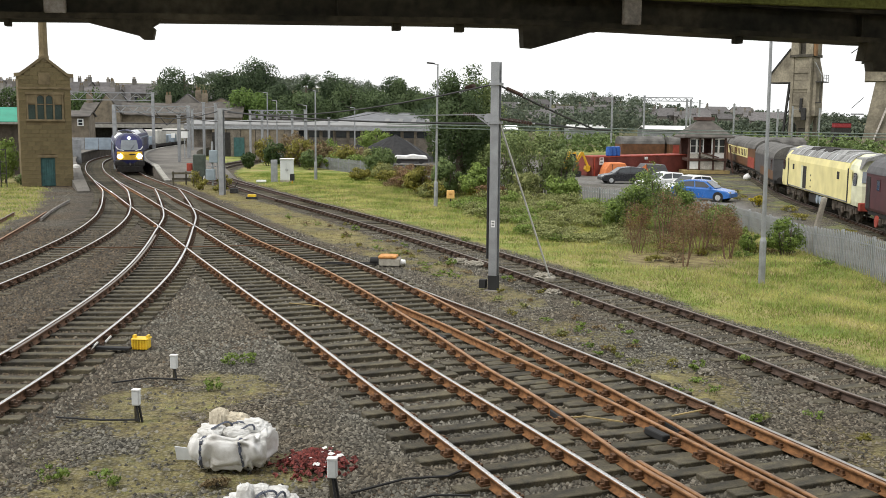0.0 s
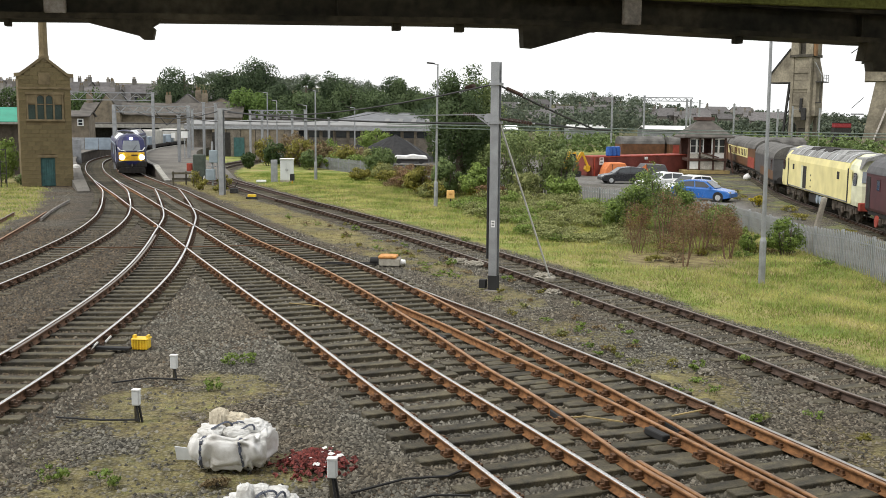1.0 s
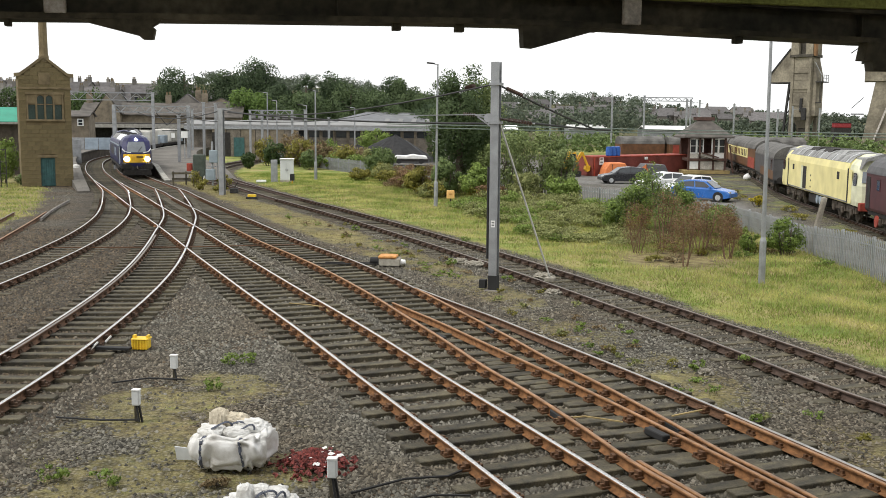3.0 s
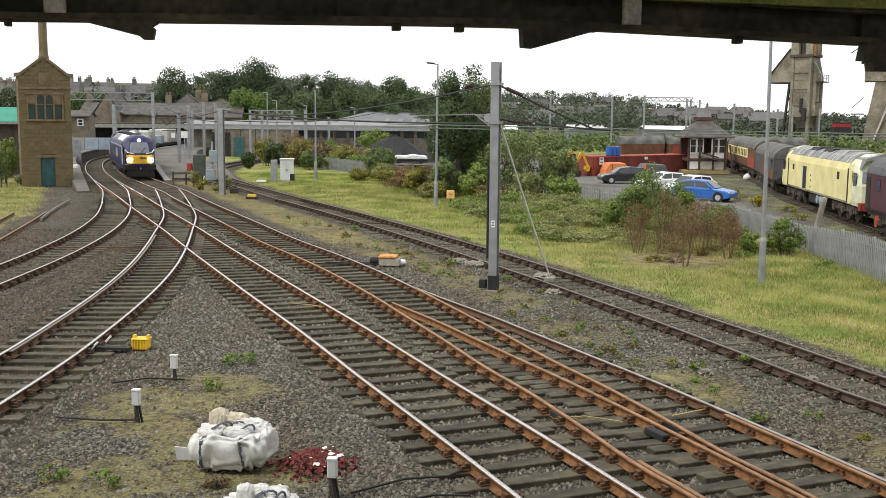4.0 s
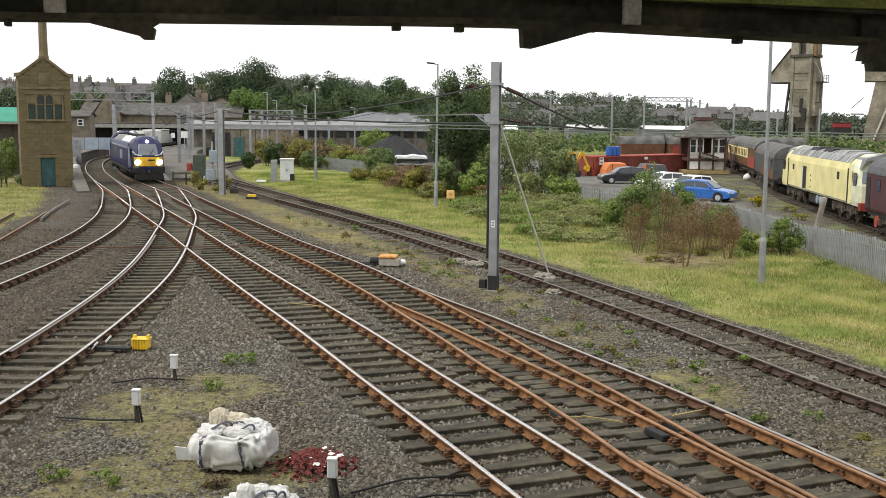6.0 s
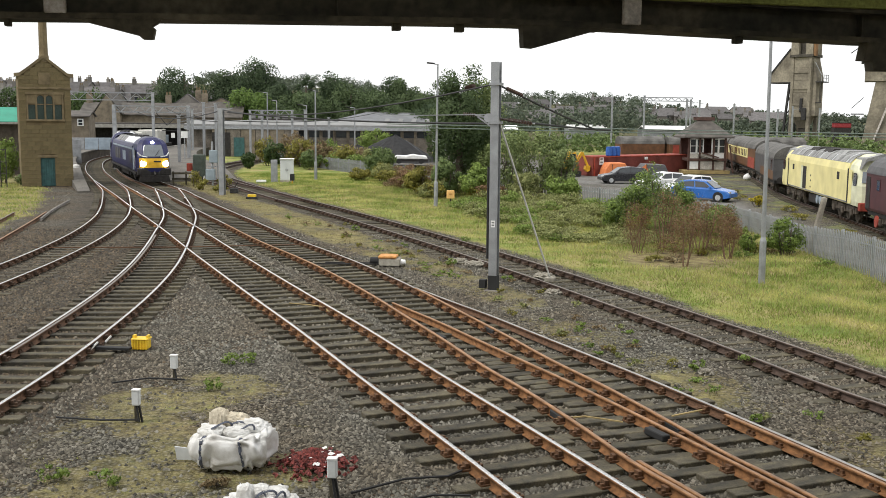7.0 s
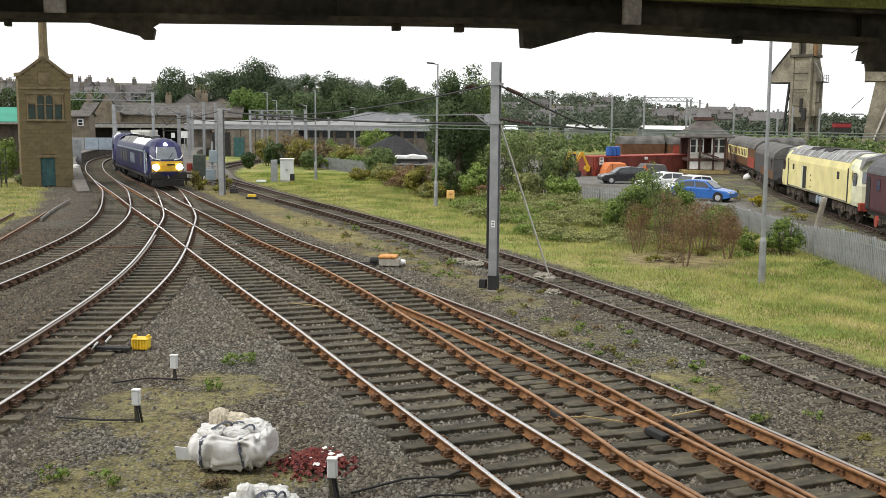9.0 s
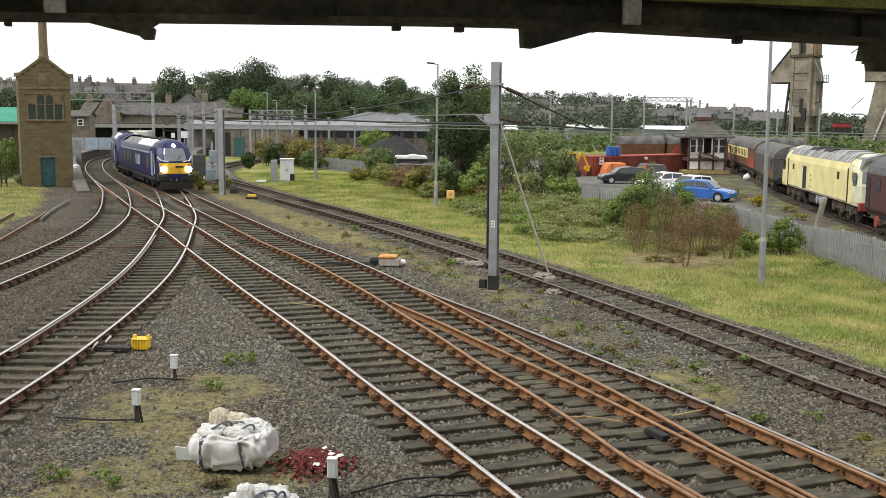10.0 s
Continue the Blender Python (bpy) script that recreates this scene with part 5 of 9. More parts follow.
def gabled(name, label, cat, x, y, z, w, dp, wall_h, roof_h, rz, wall_m, roof_m, wins=0, chim=0, group="", ridge="x", win_m=None):
    b = thing(name, label, cat, pose(x, y, z, 0, 0, rz), group=group)
    part("wall", Mesh().box(-w / 2, w / 2, 0, dp, -2, wall_h), wall_m, b)
    if ridge == "x":
        pr = [(-0.35, wall_h - 0.1), (dp / 2, wall_h + roof_h), (dp + 0.35, wall_h - 0.1), (dp + 0.35, wall_h + 0.05), (dp / 2, wall_h + roof_h + 0.18), (-0.35, wall_h + 0.05)]
        part("roof", Mesh().prism(pr, -w / 2 - 0.2, w / 2 + 0.2, "x"), roof_m, b)
        part("gable_infill", Mesh().prism([(0, wall_h), (dp, wall_h), (dp / 2, wall_h + roof_h)], -w / 2, w / 2, "x"), wall_m, b)
    else:
        pr = [(-w / 2 - 0.3, wall_h - 0.1), (0, wall_h + roof_h), (w / 2 + 0.3, wall_h - 0.1), (w / 2 + 0.3, wall_h + 0.08), (0, wall_h + roof_h + 0.2), (-w / 2 - 0.3, wall_h + 0.08)]
        part("roof", Mesh().prism(pr, 0.15, dp + 0.2, "y"), roof_m, b)
        part("gable", Mesh().prism([(-w / 2, wall_h), (w / 2, wall_h), (0, wall_h + roof_h)], 0, dp, "y"), wall_m, b)
    for i in range(wins):
        xx = -w / 2 + w * (i + 0.5) / wins
        for zz in ((0.9,) if wall_h < 4.2 else (0.9, 3.4)):
            wi = part("window", Mesh().box(xx - 0.45, xx + 0.45, -0.03, 0.05, zz, zz + 1.35), win_m or M_DARKGLASS, b)
            part("frame", Mesh().box(xx - 0.52, xx - 0.45, -0.05, 0.0, zz, zz + 1.35).box(xx + 0.45, xx + 0.52, -0.05, 0, zz, zz + 1.35).box(xx - 0.52, xx + 0.52, -0.05, 0, zz + 1.35, zz + 1.42), M_WHITE, wi)
            part("sill", Mesh().box(xx - 0.6, xx + 0.6, -0.1, 0, zz - 0.1, zz), M_LINTEL, wi)
    for i in range(chim):
        xx = -w / 2 + 0.6 + (w - 1.2) * i / max(1, chim - 1)
        c = part("chimney", Mesh().cbox(xx, dp / 2, wall_h + roof_h - 0.6, 0.9, 0.7, 2.0), wall_m, b, bevel=0.03)
        for k in (-0.2, 0.2):
            part("chimney_pot", Mesh().lathe(xx + k, dp / 2, [(0.13, wall_h + roof_h + 1.35), (0.15, wall_h + roof_h + 1.9)], 8), M_LINTEL, c)
    return b


def build_station():
    platform(LINE_A, -1, 66, 148, 4.5, 15.0, "curved station platform with dark brick face and worn edge", M_PLATFORM, ([66, 74, 77, 90], [0.75, 0.9, 1.6, 4.5]))
    platform(LINE_D, 1, 76, 140, 5.5, 6.0, "island platform with ramp and white painted edge")
    # main building: stone walls, long slate roof, awning in front
    gabled("station_building", "long brown stone station building with slate roof and chimneys", "building", -42.5, 156, 0, 25, 10, 4.9, 1.7, 8, M_STATION, M_SLATE, 0, 3)
    gabled("station_wing", "stone station wing with steep gable facing the tracks", "building", -50.3, 153, 0, 3.8, 9, 5.0, 2.9, 8, M_STATION, M_SLATE, 0, 0, ridge="y")
    gabled("station_wing", "stone station wing with low slate roof", "building", -33.5, 152.5, 0, 6.5, 8, 4.6, 2.2, 4, M_STATION, M_SLATE, 0, 1)
    gabled("station_hall", "stone station hall with brown hipped slate roofs", "building", -36.5, 168, 0, 9, 9, 5.4, 2.2, 10, M_STATION, M_SLATE, 3, 1, ridge="y")
    gabled("station_hall", "pale gabled end of the station hall", "building", -42.0, 168, 0, 4.5, 6, 6.4, 1.8, 10, M_HOUSE, M_HILLROOF, 1, 0, ridge="y")
    gabled("station_outbuilding", "small stone outbuilding with white-framed window", "building", -43.4, 121, 0.6, 2.7, 6, 4.1, 0.5, 12, M_STATION, M_SLATE, 0, 0)
    wn_ = thing("sash_window", "small white-framed sash window in the stone outbuilding", "window", pose(-42.95, 120.98, 3.55, 0, 0, 12))
    part("frame", Mesh().box(-0.35, 0.35, -0.06, 0.0, 0, 0.85), M_WHITE, wn_)
    part("pane", Mesh().box(-0.22, 0.22, -0.08, -0.06, 0.46, 0.75), M_DARKGLASS, wn_)
    part("pane", Mesh().box(-0.22, 0.22, -0.08, -0.06, 0.1, 0.39), M_DARKGLASS, wn_)
    cp = thing("platform_canopy", "long platform canopy with white valance on dark posts", "canopy", pose(-43.5, 145.5, 0, 0, 0, 6))
    part("roof", Mesh().box(-9.5, 11, -2.2, 5, 3.45, 3.75), M_DARKROOF, cp)
    part("valance", Mesh().box(-9.5, 11, -2.26, -2.2, 3.1, 3.62), M_EDGE, cp, "pale timber valance")
    for i in range(7):
        part("post", Mesh().tube((-9 + i * 3.2, -1.6, 0.9), (-9 + i * 3.2, -1.6, 3.45), 0.12, 0.12, 8), M_EDGE, cp)
    # near-black wall colour stands for the shade under the canopy
    part("back_wall", Mesh().box(-9.5, 11, 4.6, 5, 0.3, 3.45), M_UNDER, cp)
    hd = thing("white_hoarding", "pale grey hoarding panels on the platform", "hoarding", pose(-41.2, 116.0, 0.95, 0, 0, 10))
    for i in range(4):
        part("panel", Mesh().box(-2.6 + i * 1.5, -1.15 + i * 1.5, 0, 0.06, 0.0, 1.35), M_LIVERY_GREY if i > 1 else M_GREYPAINT, hd, bevel=0.015)
    hd = thing("grey_screen_wall", "grey boarded screen beside the platform ramp", "screen wall", pose(-37.0, 96.5, 0.3, 0, 0, 14))
    for i in range(4):
        part("panel", Mesh().box(-2.2 + i * 1.2, -1.03 + i * 1.2, 0, 0.08, 0, 2.3), M_GREYPAINT, hd, bevel=0.015)
    vn = thing("white_van", "white van parked behind the island platform", "van", pose(-31.2, 131, 0.9, 0, 0, 70))
    part("body", Mesh().prism([(-1.9, 0.35), (1.9, 0.35), (1.95, 0.95), (1.45, 1.15), (1.0, 1.85), (-1.85, 1.9)], -0.85, 0.85, "y"), M_WHITE, vn, bevel=0.06)
    part("window", Mesh().prism([(0.95, 1.2), (1.35, 1.2), (1.0, 1.7), (0.6, 1.7)], -0.87, 0.87, "y"), M_DARKGLASS, vn)
    for x in (-1.2, 1.2):
        for s in (-1, 1):
            part("wheel", Mesh().tube((x, s * 0.7, 0.32), (x, s * 0.88, 0.32), 0.32, 0.32, 14), M_BLACK, vn)
    # the long shed with a pale roof edge, and the rough stone wall
    sh = thing("goods_shed", "long low shed with pale sheet roof and dark glazed side", "shed", pose(-17.5, 129, 0, 0, 0, 1.5))
    part("roof", Mesh().prism([(-0.8, 3.55), (-0.8, 3.85), (5, 4.35), (10, 3.9), (10, 3.5)], -15, 16, "x"), M_PALE_ROOF, sh)
    part("fascia", Mesh().box(-15, 16, -0.9, -0.8, 3.2, 3.6), M_GREYPAINT, sh)
    part("wall", Mesh().box(-15, 16, 0, 0.3, -0.5, 3.5), M_RUBBLE_WALL, sh)
    for i in range(12):
        part("glazing", Mesh().box(-4.6 + i * 1.7, -3.3 + i * 1.7, -0.05, 0.0, 2.3, 3.1), M_DARKGLASS, sh)
        part("pier", Mesh().box(-5.0 + i * 1.7, -4.7 + i * 1.7, -0.16, 0.0, -0.5, 3.3), M_STATION, sh)
    part("rear", Mesh().box(-15, 16, 9.5, 9.8, -0.5, 3.6), M_RUBBLE_WALL, sh)
    wl = thing("rubble_stone_wall", "dark rubble stone wall with patched bays and teal door", "wall", pose(-24.0, 124.5, 0, 0, 0, 2))
    for i in range(6):
        part("wall_bay", Mesh().box(-4.2 + i * 1.75, -2.5 + i * 1.75, 0, 0.5, -0.5, 3.3), M_RUBBLE_WALL if i % 2 else M_STATION, wl, bevel=0.03)
    part("coping", Mesh().box(-4.3, 6.4, -0.08, 0.58, 3.3, 3.45), M_GREYPAINT, wl)
    part("door", Mesh().box(-1.6, -0.3, -0.05, 0.0, 0, 2.3), M_TEAL, wl, "faded teal door")
    # dark sheet on the wall face paints the shade inside a bay
    part("bay_shade", Mesh().box(-4.2, -2.0, -0.04, 0.0, 0, 2.9), M_UNDER, wl, "open bay with its inner shade painted dark")
    # hipped warehouse roof and a dark flat roof behind
    wh = thing("warehouse", "grey warehouse with a broad hipped sheet roof", "warehouse", pose(-10, 150, 0, 0, 0, -3))
    part("wall", Mesh().box(-9, 14, 0, 16, -0.5, 3.7), M_GREYPAINT, wh)
    part("roof", Mesh().add([(-9.6, -0.6, 3.6), (15, -0.6, 3.3), (15, 16.6, 3.6), (-9.6, 16.6, 3.6), (-2.5, 8, 5.6), (10, 8, 5.4)], [(0, 1, 5, 4), (1, 2, 5), (2, 3, 4, 5), (3, 0, 4), (3, 2, 1, 0)]), M_PALE_ROOF_GREY, wh, "grey hipped sheet roof")
    part("ridge", Mesh().bar((-2.5, 8, 5.62), (10, 8, 5.42), 0.3, 0.15), M_PALE_ROOF, wh)
    for i in range(5):
        part("roof_light", Mesh().add([(1 + i * 2.0, 1.5, 4.05), (1.7 + i * 2.0, 1.5, 4.02), (1.7 + i * 2.0, 4, 4.62), (1 + i * 2.0, 4, 4.65)], [(0, 1, 2, 3)]).add([(1 + i * 2.0, 1.5, 4.08), (1.7 + i * 2.0, 1.5, 4.05), (1.7 + i * 2.0, 4, 4.65), (1 + i * 2.0, 4, 4.68)], [(0, 1, 2, 3)]), M_PALE_ROOF, wh)
    fr = thing("flat_roofed_store", "dark flat-roofed store with pale roof lights", "shed", pose(-24, 140, 0, 0, 0, 2))
    part("wall", Mesh().box(-2.5, 3.8, 0, 6, 0, 4.3), M_DARKROOF, fr)
    part("roof", Mesh().box(-2.7, 4, -0.3, 6.3, 4.3, 4.55), M_DARKROOF, fr)
    for i in range(6):
        part("roof_light", Mesh().cbox(-2.2 + i * 1.1, 0.6, 4.55, 0.7, 0.9, 0.4), M_PALE_ROOF, fr, bevel=0.04)
    aw = thing("green_awning_shed", "low shed with bright green awning roof", "shed", pose(-36.0, 85, 0, 0, 0, 20))
    part("awning", Mesh().prism([(-1, 4.2), (2.5, 5.4), (2.5, 5.5), (-1, 4.32)], -6, 1.6, "x"), M_GREEN_SHEET, aw, "bright green sheet")
    part("wall", Mesh().box(-6, 1.4, 0, 2.4, -0.5, 4.5), M_PLATWALL, aw)
    part("gutter", Mesh().box(-6, 1.6, -1.06, -0.98, 4.1, 4.28), M_EDGE, aw)
    # railings and signal fittings on the island ramp
    fc = thing("timber_barrier", "weathered timber barrier at the platform ramp", "barrier", pose(-18.6, 73.5, 0, 0, 0, 10))
    for x in (-0.9, 0.0, 0.9):
        part("post", Mesh().cbox(x, 0, -0.1, 0.12, 0.12, 1.05), M_SLEEPER, fc, bevel=0.01)
    for z in (0.35, 0.75):
        part("rail_board", Mesh().box(-1.0, 1.0, -0.09, -0.06, z, z + 0.14), M_SLEEPER, fc, bevel=0.008)
    sg = thing("signal_post", "grey signal post with blue-grey equipment boxes and ladder", "signal", pose(-16.0, 70.5, 0))
    part("post", Mesh().tube((0, 0, -0.1), (0, 0, 3.2), 0.07, 0.07, 8), M_GREYPAINT, sg)
    part("equipment_box", Mesh().cbox(0.1, -0.1, 1.75, 0.55, 0.3, 0.85), M_BOXBLUE, sg, bevel=0.02)
    part("equipment_box", Mesh().cbox(-0.12, -0.1, 0.55, 0.62, 0.3, 0.75), M_BOXBLUE, sg, bevel=0.02)
    part("bracket", Mesh().cbox(0, -0.06, 1.45, 0.6, 0.12, 0.06), M_GREYPAINT, sg)
    part("ladder", Mesh().bar((0.35, 0.1, 0), (0.3, 0.1, 2.8), 0.04).bar((0.6, 0.1, 0), (0.55, 0.1, 2.8), 0.04), M_GREYPAINT, sg)
    sg = thing("ground_equipment", "dark green lineside equipment post with red lamp case", "signal", pose(-18.1, 75.5, 0))
    part("case", Mesh().cbox(0, 0, 0.4, 0.85, 0.5, 1.7), M_DARKGREEN, sg, bevel=0.06)
    part("leg", Mesh().cbox(-0.2, 0, -0.1, 0.1, 0.1, 0.55), M_DARKGREEN, sg)
    part("leg", Mesh().cbox(0.2, 0, -0.1, 0.1, 0.1, 0.55), M_DARKGREEN, sg)
    part("lamp_case", Mesh().cbox(-0.75, 0.1, 0.85, 0.4, 0.3, 0.6), M_REDOX, sg, "dull red lamp case", bevel=0.03)
    part("bracket", Mesh().bar((-0.75, 0.1, 0.95), (-0.2, 0.1, 0.95), 0.06), M_DARKGREEN, sg)
    part("white_plate", Mesh().bar((0.3, -0.35, -0.05), (0.42, -0.3, 0.55), 0.14, 0.05), M_WHITE, sg)
    st = thing("platform_sign", "small white sign board on a platform post", "sign", pose(-23.6, 93, 0.9))
    part("post", Mesh().tube((0, 0, 0), (0, 0, 2.6), 0.05, 0.05, 8), M_GREYPAINT, st)
    part("board", Mesh().box(-0.3, 0.3, -0.06, -0.03, 2.0, 2.6), M_WHITE, st, bevel=0.01)
    part("board", Mesh().box(-1.2, -0.85, -0.06, -0.03, 2.0, 2.45), M_WHITE, st, bevel=0.01)
    part("bar", Mesh().bar((-2.0, 0, 2.65), (0.4, 0, 2.65), 0.08), M_DARKSTEEL, st)


M_PALE_ROOF_GREY = mat("grey_sheet_roof", (0.16, 0.165, 0.175), 0.8, 0.2, 0.4, 5, 0.1)
M_BOXBLUE = mat("blue_grey_cabinet", (0.24, 0.29, 0.32), 0.6, 0.15, 2, 30, 0.05)
M_DARKGREEN = mat("dark_green_cast_iron", (0.06, 0.075, 0.06), 0.8, 0.3, 3, 30, 0.1)
build_station()


def build_houses():
    random.seed(11)
    spots = [(-118, 240), (-108, 246), (-99, 235), (-90, 250), (-82, 242), (-74, 255), (-67, 246), (-112, 215), (-100, 212), (-60, 262), (-88, 222), (-78, 228), (-125, 225)]
    for k, (x, y) in enumerate(spots):
        gabled("terraced_house", "grey stone terraced house with slate roof and chimney on the hillside", "house", x, y, float(height(x, y)) - 0.5, random.uniform(7, 11), 7, random.uniform(4.5, 5.6), 2.2, random.uniform(-14, 14), M_HOUSE, M_HILLROOF, 3, 2, group="hillside houses", win_m=M_DARKGLASS)
    for x, y, w in ((60, 420, 11), (78, 430, 9), (96, 440, 10), (38, 380, 12), (118, 470, 12), (12, 400, 10), (140, 520, 12), (50, 520, 10), (85, 560, 12), (30, 470, 9), (135, 430, 14), (165, 560, 12)):
        gabled("distant_house", "pale distant house on the wooded hill", "house", x, y, float(height(x, y)) - 0.5, w, 8, random.uniform(4.3, 5.2), 2.6, random.uniform(-30, 30), M_HOUSE, M_HILLROOF, 3, 1, group="distant houses")
    for x, y, w in ((35, 345, 8), (43, 350, 8), (52, 342, 12), (66, 350, 7), (73.5, 350, 7), (81, 350, 7), (88.5, 350, 7), (96, 350, 7), (46, 385, 10), (60, 392, 9), (72, 398, 11), (88, 402, 9), (104, 395, 10), (112, 372, 9), (78, 325, 8), (58, 318, 9), (30, 322, 9), (120, 410, 10), (100, 325, 9)):
        x, y = x * 1.25, y * 1.25
        gabled("distant_house", "pale distant house with slate roof below the wooded hill", "house", x, y, float(height(x, y)) - 0.3, w * 0.85, 7, random.uniform(3.3, 4.3), 2.0, random.uniform(-12, 12), M_HOUSE, M_HILLROOF, 2, 1, group="distant houses")
    for row, (yy, x0, x1) in enumerate(((268, -118, -68), (292, -130, -76), (318, -140, -84))):
        for k in range(7):
            x = x0 + (x1 - x0) * k / 7 + random.uniform(-1, 1)
            gabled("terraced_house", "grey stone terraced house with slate roof and chimney on the hillside", "house", x, yy, float(height(x, yy)) - random.uniform(0.3, 1.6) - 1.6 * (x / yy > -0.31), random.uniform(6.5, 9.5), 7, random.uniform(4.2, 5.4), 2.4, random.uniform(-25, 25), M_HOUSE, M_HILLROOF, 2, random.choice((0, 1, 1, 2)), group="hillside houses")
    for x, y, w in ((50, 225, 12), (10, 200, 9), (33, 235, 9)):
        sh = thing("white_roofed_shed", "distant low shed with pale roof", "shed", pose(x, y, 0))
        part("wall", Mesh().box(-w / 2, w / 2, 0, 8, -1, 2.6), M_GREYPAINT, sh)
        part("roof", Mesh().prism([(-0.4, 2.5), (4, 3.3), (8.4, 2.5), (8.4, 2.65), (4, 3.5), (-0.4, 2.65)], -w / 2, w / 2, "x"), M_WHITE, sh)


build_houses()


# ---- yard beyond the fence ----
M_RED_CONT = mat("red_oxide_container", (0.2, 0.05, 0.038), 0.65, 0.25, 0.8, 12, 0.1)
M_ORANGE = mat("orange_tarpaulin", (0.62, 0.2, 0.07), 0.7, 0.2, 2, 20, 0.2)
M_GREYTARP = mat("grey_tarpaulin", (0.12, 0.12, 0.125), 0.7, 0.2, 2, 20, 0.2)
M_CARBLUE = mat("bright_blue_car_paint", (0.03, 0.13, 0.42), 0.25, 0.08, 1, 20, 0.0, spec=0.6)
M_CARWHITE = mat("white_car_paint", (0.8, 0.8, 0.8), 0.3, 0.05, 1, 20, 0.0, spec=0.6)
M_CARDARK = mat("dark_car_paint", (0.02, 0.02, 0.024), 0.25, 0.1, 1, 20, 0.0, spec=0.6)
M_CARSILVER = mat("silver_car_paint", (0.5, 0.51, 0.52), 0.3, 0.08, 1, 20, 0.0, 0.4)
M_BARREL = mat("blue_plastic", (0.03, 0.12, 0.42), 0.45, 0.15, 2, 20, 0.0)
M_COAL = mat("black_coal", (0.014, 0.014, 0.015), 0.75, 0.4, 2, 14, 0.6)
M_COALTOWER = mat("stained_tower_concrete", (0.23, 0.205, 0.155), 0.95, 0.35, 0.3, 2.2, 0.1, tint=(0.12, 0.105, 0.08))
M_COALDARK = mat("dark_tower_concrete", (0.07, 0.063, 0.05), 0.95, 0.4, 0.4, 3, 0.1)
M_RUSTDUCT = mat("rusty_duct_sheet", (0.2, 0.11, 0.05), 0.85, 0.35, 0.8, 6, 0.1)
M_SLATS = mat("signal_box_boards", (0.5, 0.47, 0.42), 0.8, 0.25, 1.5, 12, 0.2)
M_BRICKRED = mat("dull_red_timber", (0.09, 0.05, 0.04), 0.9, 0.3, 1.5, 12, 0.2)


def car(x, y, rz, paint, label, estate=False):
    """A hatchback, nose towards local +x."""
    c = thing("parked_car", label, "car", pose(x, y, float(height(x, y)), 0, 0, rz), group="parked cars")
    L = 2.12
    low = [(-L, 0.3), (-1.75, 0.22), (1.75, 0.22), (L, 0.32), (L, 0.58), (1.9, 0.75), (1.0, 0.9), (-1.9, 0.98), (-L, 0.9)]
    rings = []
    for yy, k in ((-0.88, 0.96), (-0.84, 1.0), (0.84, 1.0), (0.88, 0.96)):
        rings.append([(px * k, yy, 0.3 + (pz - 0.3) * (1 if k == 1 else 0.92)) for px, pz in low])
    part("body", Mesh().loft(rings), paint, c, bevel=0.03)
    back = -1.95 if estate else -1.75
    cab = [(1.05, 0.88), (0.3, 1.4), (-0.5, 1.47), (back + 0.25, 1.38), (back - 0.12, 0.95)]
    part("cabin", Mesh().loft([[(px, s * (0.83 if pz < 1 else 0.66), pz) for px, pz in cab] for s in (-1, -0.5, 0.5, 1)]), paint, c, bevel=0.03)
    for s in (-1, 1):
        def at(px, pz, o=0.012):
            f = (pz - 0.9) / 0.55
            return (px, s * (0.83 - 0.17 * max(0, min(1, f)) + o), pz)
        part("side_window", Mesh().add([at(0.78, 0.97), at(-0.35, 0.98), at(-0.42, 1.38), at(0.22, 1.34)], [(0, 1, 2, 3)]), M_DARKGLASS, c)
        part("side_window", Mesh().add([at(-0.45, 0.99), at(-1.5, 1.02), at(-1.4, 1.3), at(-0.5, 1.38)], [(0, 1, 2, 3)]), M_DARKGLASS, c)
        for px in (1.3, -1.28):
            w = part("wheel", Mesh().tube((px, s * 0.7, 0.31), (px, s * 0.89, 0.31), 0.31, 0.31, 18), M_BLACK, c)
            part("rim", Mesh().tube((px, s * 0.88, 0.31), (px, s * 0.905, 0.31), 0.2, 0.19, 12), M_CARSILVER, w)
            part("wheel_arch", Mesh().tube((px, s * 0.8, 0.34), (px, s * 0.885, 0.34), 0.37, 0.37, 18), M_BLACK, c)
        part("headlight", Mesh().cbox(2.02, s * 0.62, 0.6, 0.16, 0.3, 0.13), M_CARSILVER, c, bevel=0.02)
        part("rear_light", Mesh().cbox(-2.03, s * 0.7, 0.72, 0.12, 0.2, 0.2), M_REDOX, c, bevel=0.02)
        part("mirror", Mesh().cbox(0.72, s * 0.95, 0.93, 0.14, 0.16, 0.12), paint, c, bevel=0.02)
        part("door_seam", Mesh().box(-0.42, -0.405, s * 0.883 - 0.004, s * 0.883 + 0.004, 0.34, 0.9), M_BLACK, c)
    part("windscreen", Mesh().add([(1.0, -0.72, 0.93), (1.0, 0.72, 0.93), (0.36, 0.6, 1.385), (0.36, -0.6, 1.385)], [(0, 1, 2, 3)]).add([(1.02, -0.72, 0.945), (1.02, 0.72, 0.945), (0.38, 0.6, 1.4), (0.38, -0.6, 1.4)], [(0, 1, 2, 3)]), M_DARKGLASS, c)
    part("rear_window", Mesh().add([(back - 0.13, -0.62, 1.0), (back - 0.13, 0.62, 1.0), (back + 0.19, 0.55, 1.34), (back + 0.19, -0.55, 1.34)], [(0, 1, 2, 3)]).add([(back - 0.15, -0.62, 1.01), (back - 0.15, 0.62, 1.01), (back + 0.17, 0.55, 1.35), (back + 0.17, -0.55, 1.35)], [(0, 1, 2, 3)]), M_DARKGLASS, c)
